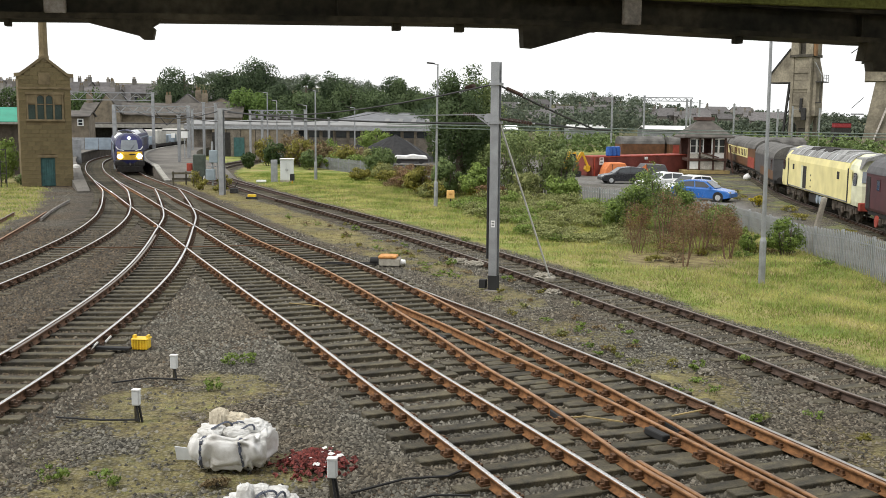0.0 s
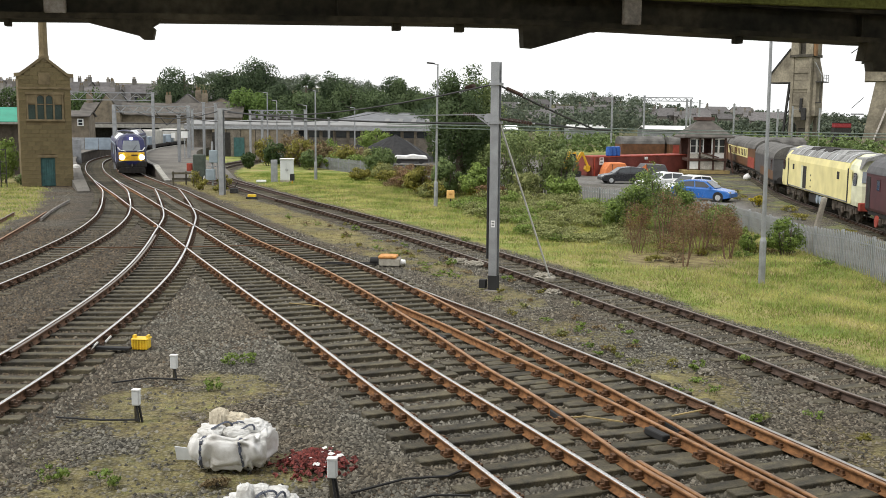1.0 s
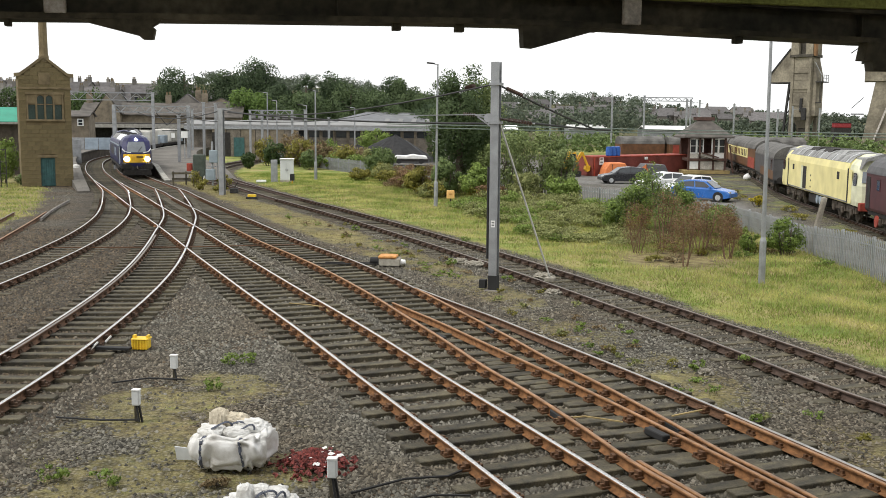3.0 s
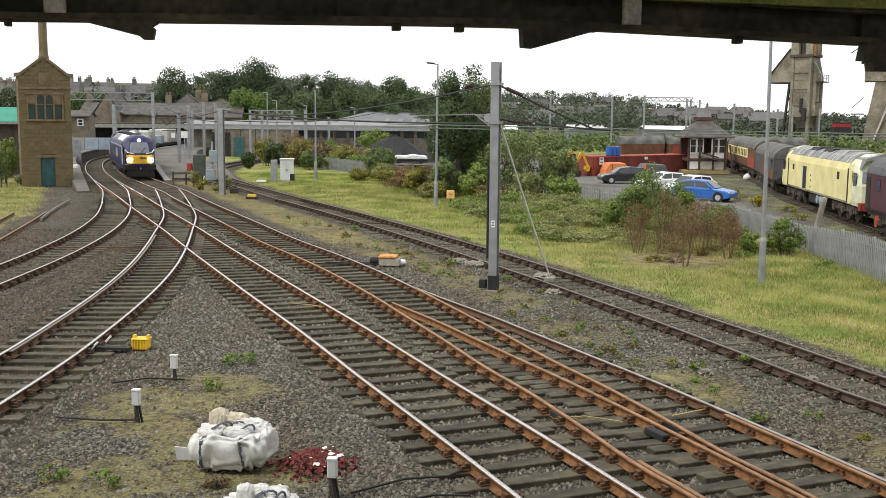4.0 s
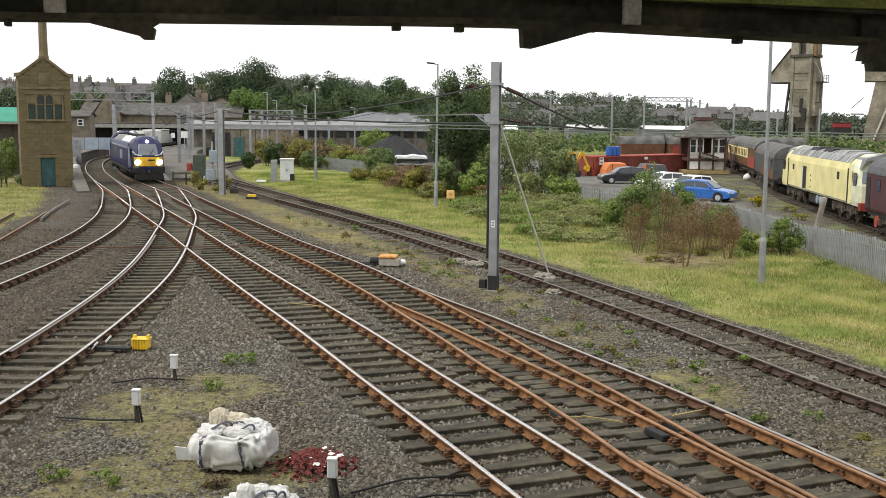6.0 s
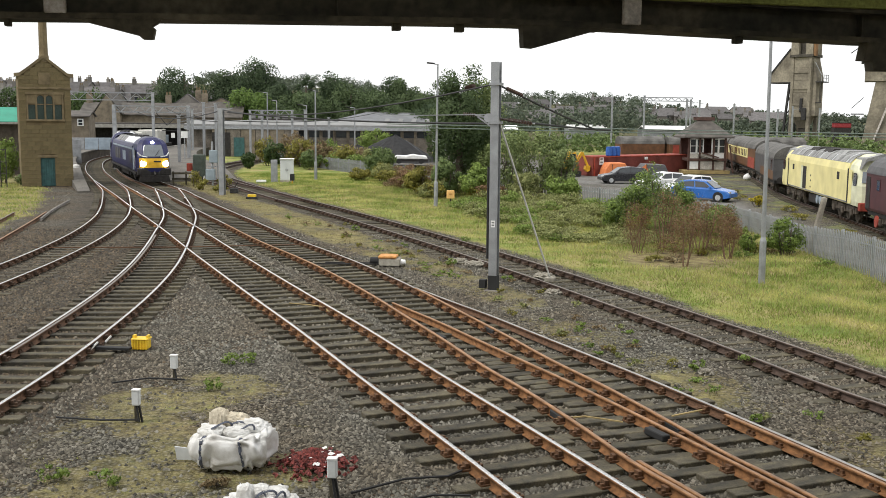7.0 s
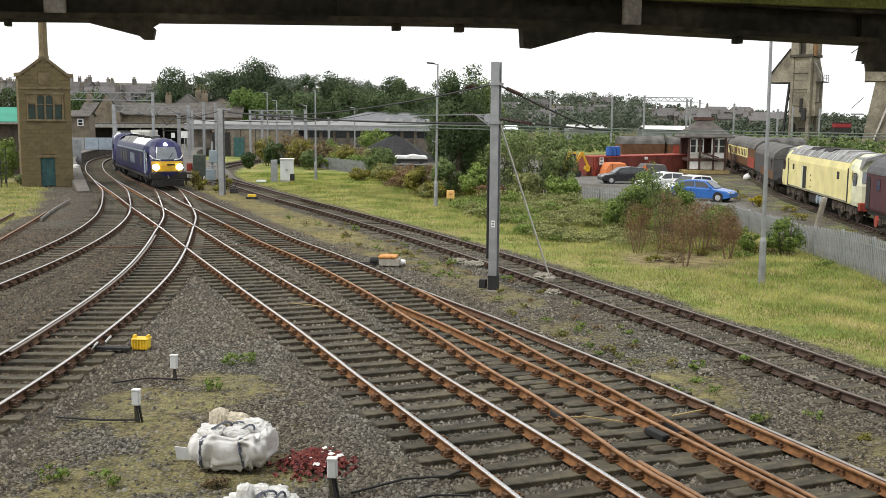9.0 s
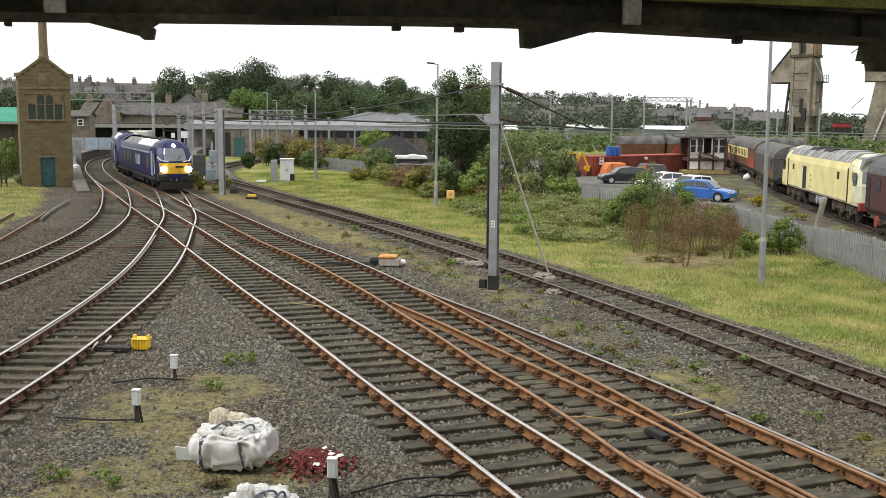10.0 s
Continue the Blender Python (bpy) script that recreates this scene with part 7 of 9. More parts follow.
def crumple(rx, ry, h, seed, fold=0.05, sq=0.55, sag=False):
    """A slumped woven bag: a soft box with creases."""
    bm = bmesh.new()
    bmesh.ops.create_icosphere(bm, subdivisions=5, radius=1)
    for v in bm.verts:
        p = v.co.copy()
        q = Vector([math.copysign(abs(c) ** sq, c) for c in p])
        q.x *= rx * (1 - 0.16 * max(0, -p.z) - 0.12 * max(0, p.z))
        q.y *= ry * (1 - 0.1 * max(0, -p.z) - 0.1 * max(0, p.z))
        q.z = (q.z + 1) * 0.5 * h
        k = Vector((p.x * 2.6 + seed, p.y * 2.6, p.z * 1.3))
        crease = abs(noise.noise(k)) + 0.55 * abs(noise.noise(k * 2.1 + Vector((3, 1, 2)))) + 0.16 * abs(noise.noise(k * 4.3))
        q += p * (0.5 - crease) * fold * 2.2
        if sag:
            r2 = min(1.0, p.x * p.x + p.y * p.y)
            if p.z > 0:
                q.z -= 0.3 * h * p.z * (1 - r2) ** 0.7
        if p.z > 0.3:
            q.z += noise.noise(Vector((p.x * 3 + seed, p.y * 3, 2))) * 0.1 * h
        q.z = max(q.z, -0.02)
        v.co = q
    me = bpy.data.meshes.new("sack_cloth")
    bm.to_mesh(me)
    bm.free()
    me.polygons.foreach_set("use_smooth", [True] * len(me.polygons))
    return me


def bulk_sack(x, y, rx, ry, h, rz, seed, label):
    sk = thing("bulk_sack", label, "sack", pose(x, y, 0, 0, 0, rz), group="bulk sacks")
    me = crumple(rx, ry, h, seed, 0.085, 0.58, True)
    me.materials.append(M_SACK)
    part("bag", me, None, sk)
    # gathered cloth round the open mouth
    for dx, dy, dz, w, d, k, m in ((-0.42, 0.3, 0.72, 0.26, 0.3, 0.5, M_BEIGE if seed < 3 else M_SACK), (-0.08, 0.4, 0.76, 0.4, 0.3, 0.34, M_BEIGE if seed < 3 else M_SACK), (0.36, 0.25, 0.74, 0.46, 0.4, 0.26, M_SACK), (0.14, -0.3, 0.72, 0.36, 0.22, 0.2, M_SACK), (-0.5, -0.25, 0.7, 0.4, 0.3, 0.22, M_SACK)):
        f = crumple(rx * w, ry * d, h * k, seed + 5 * dx + 3 * dy, 0.09 * w * rx, 0.7)
        f.materials.append(m)
        fo = part("fold", f, None, sk, "stained gathered cloth" if m is M_BEIGE and seed < 3 else "")
        fo.matrix_basis = pose(dx * rx, dy * ry, dz * h, 14 * dy, 18 * dx, 40 * dx)
    # flat webbing straps that follow the cloth up the sides
    tree_ = BVHTree.FromPolygons([v.co.copy() for v in me.vertices], [tuple(q.vertices) for q in me.polygons])
    for px, lean in ((-0.62, 0.05), (0.52, -0.12)):
        q = []
        for i in range(15):
            z = h * (0.04 + 0.74 * i / 14)
            hit = tree_.ray_cast(Vector((rx * (px + lean * i / 14), -3, z)), Vector((0, 1, 0)))[0]
            if hit is not None:
                q.append(hit + Vector((0, -0.004, 0)))
        c = Mesh()
        for u, v in zip(q[:-1], q[1:]):
            c.bar(u, v + (v - u) * 0.15, 0.045, 0.012)
        part("lifting_strap", c, M_STRAP, sk, "grey lifting strap")
    for cx, cy, r, tilt in ((-0.26, -0.28, 0.16, 25), (0.14, 0.02, 0.13, -30), (0.42, -0.2, 0.1, 10)):
        c = Mesh()
        q = [Vector((math.cos(math.radians(w)) * r, 0.04 * math.sin(math.radians(w * 2)), math.sin(math.radians(w)) * r * 0.7)) for w in range(-10, 191, 20)]
        for u, v in zip(q[:-1], q[1:]):
            c.bar(u, v + (v - u) * 0.1, 0.026, 0.01)
        lo = part("strap_loop", c, M_STRAP, sk, "grey strap loop")
        lo.matrix_basis = pose(cx * rx, cy * ry, h * 0.88, 35, 0, tilt)
    return sk


def marker(x, y, h, twin=False):
    m = thing("marker_post", "short stake with a white-topped grey box", "marker post", pose(x, y, 0, 0, random.uniform(-3, 3), random.uniform(-20, 20)), group="lineside markers")
    part("stake", Mesh().cbox(0.0, 0.02, -0.1, 0.045, 0.045, h - 0.1), M_SLEEPER, m)
    if twin:
        part("stake", Mesh().bar((0.12, 0, -0.1), (0.05, 0, h * 0.6), 0.03), M_DARKSTEEL, m)
    part("box", Mesh().cbox(0.03, -0.04, h - 0.25, 0.125, 0.1, 0.25), M_CABINET, m, bevel=0.012)
    part("cap", Mesh().cbox(0.03, -0.04, h, 0.137, 0.112, 0.02), M_WHITE, m)
    part("cable", Mesh().tube((0.03, -0.03, h * 0.5), (0.08, -0.06, 0.0), 0.018, 0.018, 6), M_BLACK, m)


def build_lineside():
    bulk_sack(-3.02, 14.35, 0.56, 0.45, 0.62, -8, 1.0, "white woven bulk sack with grey straps, slumped on the grass")
    bulk_sack(-2.2, 12.05, 0.42, 0.4, 0.42, 20, 5.0, "second white bulk sack lying beside the first")
    solid("paper_scrap", Mesh().prism([(-0.17, 0.0), (0.15, 0.0), (0.17, 0.03), (0.1, 0.16), (-0.2, 0.2)], -0.1, -0.075, "y"), M_CABINET, "pale grey board leaning against the sack", "board", pose(-3.72, 14.55, 0.0))
    c = Mesh()
    random.seed(4)
    for i in range(900):
        a, r = random.uniform(0, 6.28), min(1.5, abs(random.gauss(0, 0.6)))
        x, y = -1.86 + 0.42 * r * math.cos(a), 14.3 + 0.46 * r * math.sin(a)
        s = random.uniform(0.02, 0.055)
        c.add([(-s, -s * 0.6, 0), (s, -s * 0.7, 0), (s * 0.8, s * 0.6, 0), (-s * 0.8, s * 0.7, 0), (0, 0, s * 1.3)], [(0, 1, 4), (1, 2, 4), (2, 3, 4), (3, 0, 4), (3, 2, 1, 0)], Matrix.Translation((x, y, max(0, 0.2 - 0.17 * r))) @ Matrix.Rotation(random.uniform(0, 6.28), 4, "Z") @ Matrix.Rotation(random.uniform(-1.2, 1.2), 4, "X"))
    tagged(solid("red_rubble_heap", c, M_RUBBLE, "low heap of dark red broken rubble", "rubble"), kind="stuff")
    c = Mesh()
    for i in range(20):
        x, y = random.uniform(-2.2, -1.45), random.uniform(13.75, 14.6)
        s = random.choice((0.015, 0.02, 0.025, 0.035, 0.055))
        c.add([(-s, -s * 0.6, 0), (s, -s * 0.7, 0), (s * 0.8, s * 0.6, 0), (-s * 0.8, s * 0.7, 0), (s * 0.3, -s * 0.2, s * 0.45)], [(0, 1, 4), (1, 2, 4), (2, 3, 4), (3, 0, 4), (3, 2, 1, 0)], Matrix.Translation((x, y, 0.15 + 0.04 * math.sin(x * 50))) @ Matrix.Rotation(x * 30, 4, "Z") @ Matrix.Rotation(0.4 * math.sin(y * 40), 4, "X"))
    tagged(solid("torn_white_plastic", c, M_SACK, "torn scraps of white plastic on the rubble", "scraps"), kind="stuff")
    marker(-5.06, 16.34, 0.53, True)
    marker(-5.13, 19.0, 0.48)
    marker(-1.46, 13.0, 0.55, True)
    # yellow ribbed point casing, rodding and lever
    y = thing("yellow_casing", "yellow ribbed plastic casing beside the curved track", "casing", pose(-6.5, 21.55, 0, 0, 0, -4))
    part("box", Mesh().box(-0.17, 0.17, -0.13, 0.13, 0, 0.22), M_YPLAST, y, bevel=0.03)
    for i in range(6):
        part("rib", Mesh().box(-0.17 + i * 0.062, -0.145 + i * 0.062, -0.15, -0.13, 0.02, 0.22), M_YPLAST, y)
    part("lid", Mesh().box(-0.19, 0.19, -0.15, 0.15, 0.22, 0.25), M_YPLAST, y, bevel=0.015)
    for x in (-0.15, 0.15):
        part("horn", Mesh().cbox(x, 0, 0.25, 0.05, 0.12, 0.06), M_YPLAST, y)
    r = thing("point_rodding", "black point rod with white lever end by the rail", "rodding", pose(-7.0, 21.3, 0.05, 0, 0, -6))
    part("rod", Mesh().bar((-0.55, 0, 0.02), (0.35, 0, 0.02), 0.16, 0.05), M_BLACK, r)
    part("lever", Mesh().bar((-0.46, -0.16, 0.0), (-0.38, -0.14, 0.1), 0.03).bar((-0.38, -0.14, 0.1), (-0.34, -0.08, 0.16), 0.03), M_WHITE, r)
    part("lever", Mesh().bar((-0.3, 0.2, 0.1), (-0.2, 0.28, 0.22), 0.035), M_WHITE, r)
    part("pivot", Mesh().cbox(-0.5, 0, -0.05, 0.2, 0.2, 0.14), M_DARKSTEEL, r)
    p = thing("point_machine", "weathered point machine with orange-brown lid beside the turnout", "point machine", pose(-1.85, 34.35, 0, 0, 0, -6))
    part("casing", Mesh().box(-0.3, 0.42, -0.28, 0.28, 0, 0.26), M_CONC, p, bevel=0.03)
    part("lid", Mesh().box(-0.32, 0.3, -0.3, 0.3, 0.26, 0.36), M_OCHRE, p, "orange-brown lid", bevel=0.03)
    part("motor", Mesh().tube((-0.62, 0, 0.14), (-0.3, 0, 0.14), 0.13, 0.13, 12), M_BLACK, p)
    part("end_cap", Mesh().tube((0.42, 0, 0.12), (0.58, 0, 0.12), 0.1, 0.08, 12), M_WHITE, p)
    part("drive_rod", Mesh().bar((-0.3, -0.1, 0.05), (-2.4, -0.35, 0.05), 0.06, 0.04), M_DARKSTEEL, p)
    part("drive_rod", Mesh().bar((-0.3, 0.12, 0.05), (-2.2, 0.0, 0.05), 0.05, 0.04), M_DARKSTEEL, p)
    # black fishplate joints on the rusty rails
    for x, yy, a in ((-0.05, 22.62, 21), (1.98, 16.55, 18), (3.42, 15.62, 24), (3.78, 15.95, 17), (1.15, 23.4, 21)):
        f = solid("insulated_joint", Mesh().box(-0.075, 0.075, -0.25, 0.25, 0.03, 0.14), M_BLACK, "black insulated rail joint bolted to the rail", "rail joint", pose(x, yy, 0, 0, 0, a), group="rail joints", bevel=0.015)
    for pts in ([(-2.9, 25.6, 0.06), (-3.1, 26.2, 0.08), (-3.5, 26.6, 0.05), (-4.1, 26.8, 0.06)], [(3.9, 16.7, 0.06), (4.4, 16.9, 0.1), (4.75, 17.2, 0.06), (4.6, 17.5, 0.05)], [(1.9, 16.4, 0.08), (2.4, 16.5, 0.1), (3.0, 16.3, 0.07)]):
        wire("bonding_cable", [Vector(q) for q in pts], 0.016, M_YELLOWISH, "pale bonding cable draped across the sleepers")
    for k, pts in enumerate(([(-1.2, 13.1, 0.03), (-0.5, 13.6, 0.05), (0.1, 13.7, 0.06), (0.5, 14.2, 0.05)], [(-0.9, 12.6, 0.03), (-0.1, 13.0, 0.05), (0.4, 13.0, 0.05)], [(-6.2, 18.6, 0.03), (-5.6, 18.9, 0.05), (-4.9, 18.9, 0.03)], [(-6.4, 16.4, 0.03), (-5.6, 16.2, 0.05), (-5.0, 16.3, 0.03)])):
        wire("trackside_cable", [Vector(q) for q in pts], 0.018, M_BLACK, "black cable lying across the ballast")
    # cabinets by the siding
    cb = thing("equipment_cabinet", "pale grey steel equipment cabinet with white top", "cabinet", pose(-11.95, 77.7, 0, 0, 0, 6))
    part("plinth", Mesh().box(-0.52, 0.52, -0.3, 0.3, -0.1, 0.12), M_CONC, cb)
    part("body", Mesh().box(-0.5, 0.5, -0.28, 0.28, 0.12, 1.7), M_CABINET, cb, bevel=0.02)
    for x0, x1 in ((-0.47, -0.01), (0.01, 0.47)):
        dd = part("door", Mesh().box(x0, x1, -0.3, -0.28, 0.18, 1.6), M_CABINET, cb, bevel=0.01)
        part("handle", Mesh().cbox(x1 - 0.06 if x0 < -0.1 else x0 + 0.06, -0.32, 0.85, 0.03, 0.03, 0.14), M_DARKSTEEL, dd)
    part("top", Mesh().box(-0.55, 0.55, -0.34, 0.34, 1.7, 1.78), M_WHITE, cb, bevel=0.02)
    cb = thing("narrow_cabinet", "narrow grey concrete-coloured cabinet beside the larger one", "cabinet", pose(-12.95, 77.8, 0, 0, 0, 6))
    part("body", Mesh().box(-0.24, 0.24, -0.25, 0.25, -0.1, 1.66), M_GREYPAINT, cb, bevel=0.02)
    part("door", Mesh().box(-0.2, 0.2, -0.27, -0.25, 0.1, 1.55), M_GREYPAINT, cb, bevel=0.01)
    solid("white_trough_lid", Mesh().box(-0.35, 0.35, -0.2, 0.2, 0, 0.16), M_WHITE, "white concrete trough lid lying in grass", "lid", pose(-13.8, 77, 0), bevel=0.02)
    s = thing("ground_signal", "small black ground signal beside the siding", "signal", pose(-11.2, 75.3, 0))
    part("case", Mesh().cbox(0, 0, 0.25, 0.32, 0.25, 0.5), M_BLACK, s, bevel=0.03)
    part("stem", Mesh().cbox(0, 0, -0.1, 0.1, 0.1, 0.36), M_YELLOW, s)
    s = thing("dark_ground_frame", "dark point lever frame beside the siding", "lever frame", pose(-13.6, 66.0, 0))
    part("box", Mesh().cbox(0, 0, 0, 0.5, 0.35, 0.32), M_DARKSTEEL, s, bevel=0.03)
    part("lever", Mesh().bar((0, 0, 0.3), (0.25, 0, 0.7), 0.05), M_DARKSTEEL, s)
    o = thing("orange_sign_box", "pale orange box on a short post in the grass", "sign", pose(0.42, 60.4, 0, 0, 0, 8))
    part("post", Mesh().cbox(0, 0, -0.1, 0.08, 0.08, 0.5), M_DARKSTEEL, o)
    part("board", Mesh().box(-0.23, 0.23, -0.08, 0.08, 0.22, 0.7), M_SIGNORANGE, o, bevel=0.02)
    part("face_bar", Mesh().box(-0.1, 0.1, -0.09, -0.08, 0.45, 0.52), M_OCHRE, o)
    s = thing("yellow_ground_casing", "small yellow lineside casing on a dark base", "casing", pose(-11.6, 61.5, 0))
    part("base", Mesh().cbox(0, 0, 0, 0.7, 0.3, 0.12), M_DARKSTEEL, s)
    part("lid", Mesh().cbox(0, 0, 0.12, 0.5, 0.26, 0.14), M_YPLAST, s, bevel=0.02)
    # disused rail and kerb on the left side
    ln = spline([(-16.6, 36), (-17.4, 39.7), (-18.9, 46.4), (-20.0, 51)])
    t = thing("disused_rail", "rusty disused rail lying in the grass", "rail")
    rail(ln, 0.0, t, M_RAIL_BROWN, M_RAIL_TOP_RUST, z=0.12)
    rail(ln, -1.5, t, M_RAIL_BROWN, M_RAIL_TOP_DULL, z=0.12)
    k = Mesh()
    q = spline([(-18.9, 47.5), (-20.2, 52.5), (-21.4, 58)], 1.0)
    for i in range(len(q) - 1):
        k.bar((q[i][0], q[i][1], 0.08), (q[i + 1][0], q[i + 1][1], 0.08), 0.09, 0.12)
    solid("concrete_edging", k, M_STONE, "low concrete edging strip beside the path", "edging")
    b = thing("grey_lineside_box", "grey lineside boxes on short legs near the tower", "cabinet", pose(-28.5, 62.5, 0))
    part("box", Mesh().cbox(0, 0, 0.5, 0.8, 0.4, 0.7), M_GREYPAINT, b, bevel=0.02)
    part("leg", Mesh().cbox(-0.3, 0, -0.1, 0.08, 0.08, 0.62), M_GREYPAINT, b)
    part("leg", Mesh().cbox(0.3, 0, -0.1, 0.08, 0.08, 0.62), M_GREYPAINT, b)
    part("shelf", Mesh().cbox(0.5, -0.4, 0.45, 1.6, 0.5, 0.06), M_CONC, b)
    me = crumple(0.3, 0.3, 0.5, 9.0, 0.04)
    me.materials.append(M_SACK)
    tagged(part("white_bundle", me, None), "white wrapped bundle on the platform ramp", "bundle").location = (-28.35, 78.5, 0.6)
    # concrete slabs set among the sleepers and a timber crossing strip
    for x0, y0, x1, y1 in ((-15.2, 37.6, -5.0, 39.4),):
        wire("crossing_cable_duct", [Vector((x0, y0, 0.06)), Vector(((x0 + x1) / 2, (y0 + y1) / 2 - 0.4, 0.06)), Vector((x1, y1, 0.06))], 0.022, M_RAIL_BROWN, "rusty duct pipe crossing under the rails")
    for x, y, s in ((0.6, 35.2, 0.25), (3.2, 31.8, 0.3), (1.1, 34.4, 0.3), (7.2, 19.4, 0.12), (5.3, 19.9, 0.1), (3.2, 29.0, 0.2)):
        c = crumple(s, s * 0.7, s * 0.5, x * 3.0, 0.08, 0.7)
        c.materials.append(M_CONC)
        tagged(part("pale_stone", c, None), "pale loose stone lying on the ballast", "stone", group="loose pale stones").location = (x, y, -0.02)


M_SIGNORANGE = mat("faded_orange_board", (0.75, 0.45, 0.16), 0.6, 0.15, 3, 20, 0.05)
build_lineside()


# ---- stones, grass, bushes and trees ----
LEAF_SOFT = leaf_mat("soft_green_leaves", (0.1, 0.14, 0.05), (0.31, 0.37, 0.15))
LEAF_BRAMBLE = leaf_mat("bramble_leaves", (0.13, 0.155, 0.05), (0.4, 0.41, 0.17))
LEAF_CROWN_DARK = leaf_mat("dark_crown_leaves", (0.03, 0.052, 0.024), (0.125, 0.175, 0.078), 0.6, 0.22, 0.4, 0.9)
LEAF_CROWN = leaf_mat("crown_leaves", (0.05, 0.08, 0.032), (0.175, 0.235, 0.1), 0.6, 0.22, 0.4, 0.9)
LEAF_CROWN_LIGHT = leaf_mat("bright_crown_leaves", (0.06, 0.11, 0.02), (0.25, 0.36, 0.09), 0.6, 0.22, 0.4, 0.9)
LEAF_DARK = leaf_mat("dark_tree_leaves", (0.026, 0.046, 0.016), (0.1, 0.15, 0.05))
LEAF_MID = leaf_mat("tree_leaves", (0.065, 0.1, 0.034), (0.21, 0.28, 0.1))
LEAF_LIGHT = leaf_mat("bright_leaves", (0.1, 0.15, 0.03), (0.3, 0.4, 0.1))
LEAF_BROWN = leaf_mat("dry_brown_stems", (0.12, 0.072, 0.04), (0.32, 0.2, 0.11))
LEAF_GOLD = leaf_mat("yellowing_scrub", (0.12, 0.125, 0.025), (0.34, 0.3, 0.07))
LEAF_RUST = leaf_mat("rusty_scrub", (0.13, 0.095, 0.048), (0.34, 0.255, 0.14))
GRASS = leaf_mat("grass_blades", (0.17, 0.24, 0.043), (0.54, 0.5, 0.18), 0.7, 0.3, 0.5, 2.2)
GRASS_DRY = leaf_mat("dry_grass_blades", (0.14, 0.12, 0.05), (0.5, 0.43, 0.21), 0.7, 0.35, 0.5, 1.2)
M_BARK = mat("tree_bark", (0.1, 0.08, 0.06), 0.95, 0.4, 5, 40, 0.5)
rng = np.random.default_rng(5)


def leaf_quads(P, size):
    """Small bent leaves at points P (place and outward way), lying loosely along the clump's skin."""
    P, out = P[:, :3], P[:, 3:]
    n = len(P)
    face = out + 0.5 * rng.normal(size=(n, 3))
    a = np.cross(face, rng.normal(size=(n, 3))); a /= np.linalg.norm(a, axis=1)[:, None]
    b = np.cross(a, face); b /= np.linalg.norm(b, axis=1)[:, None]
    s = size * rng.uniform(0.6, 1.3, n)[:, None]
    c = np.cross(a, b) * s * 0.12
    V = np.stack([P - a * s * 0.55, P + b * s * 0.32 + c, P + a * s * 0.55, P - b * s * 0.32 + c], 1).reshape(-1, 3)
    return V, np.arange(4 * n).reshape(-1, 4)


def crown_points(n, rx, ry, rz, z, clumps, lobes=(0.2, 0.42)):
    """Leaf places gathered in clumps over an uneven crown."""
    C = rng.normal(size=(clumps, 3)); C /= np.linalg.norm(C, axis=1)[:, None]
    C *= rng.uniform(0.3, 0.9, (clumps, 1)) ** 0.5
    C[:, 2] = np.where(C[:, 2] < -0.6, -0.6, C[:, 2])
    r = rng.uniform(*lobes, clumps)
    k = rng.integers(0, clumps, n)
    d = rng.normal(size=(n, 3)); d /= np.linalg.norm(d, axis=1)[:, None]
    P = C[k] * (1 - r[k] * 0.6)[:, None] + d * (r[k] * rng.uniform(0.55, 1.0, n))[:, None]
    out = (0.45 * C[k] + 0.75 * d) / (rx, ry, rz) * min(rx, ry, rz) + 0.22 * rng.normal(size=(n, 3))
    return np.c_[P * (rx, ry, rz) + (0, 0, z), out / np.linalg.norm(out, axis=1)[:, None]]


def foliage(name, P, size, material):
    """One mesh of leaves whose shading follows the rounded clumps they sit on."""
    V, F = leaf_quads(P, size)
    me = fast_mesh(name, V, F, material)
    me.polygons.foreach_set("use_smooth", [True] * len(me.polygons))
    me.normals_split_custom_set_from_vertices(np.repeat(P[:, 3:], 4, axis=0))
    return me


def tree(name, x, y, h, w, label, leaf, n=3000, size=0.35, clumps=60, trunk=True, low=0.25, group="", base=None, airy=0, lobes=(0.2, 0.42)):
    b = float(height(x, y)) if base is None else base
    t = thing(name, label, "tree", pose(x, y, b), group=group)
    c = Mesh()
    r = 0.035 * h
    zc = h * (low + (1 - low) * 0.5)
    c.tube((0, 0, -0.3), (0.1, 0, h * 0.45), r, r * 0.7, 8).tube((0.1, 0, h * 0.45), (0, 0.1, h * 0.8), r * 0.7, r * 0.25, 7)
    for i in range(8):
        a = i * 2.4
        z0 = h * (0.26 + 0.04 * i)
        c.tube((0.05, 0, z0), (math.cos(a) * w * 0.28, math.sin(a) * w * 0.28, z0 + h * 0.15), r * 0.3, r * 0.08, 5)
    part("trunk", c, M_BARK, t)
    P = crown_points(n, w / 2, w / 2, h * (1 - low) * 0.52, zc, clumps, lobes)
    if airy:
        P = np.r_[P, crown_points(airy, w * 0.42, w * 0.42, h * 0.2, h * 0.9, 26)]
    part("crown", foliage("crown", P, size, leaf), None, t)
    return t


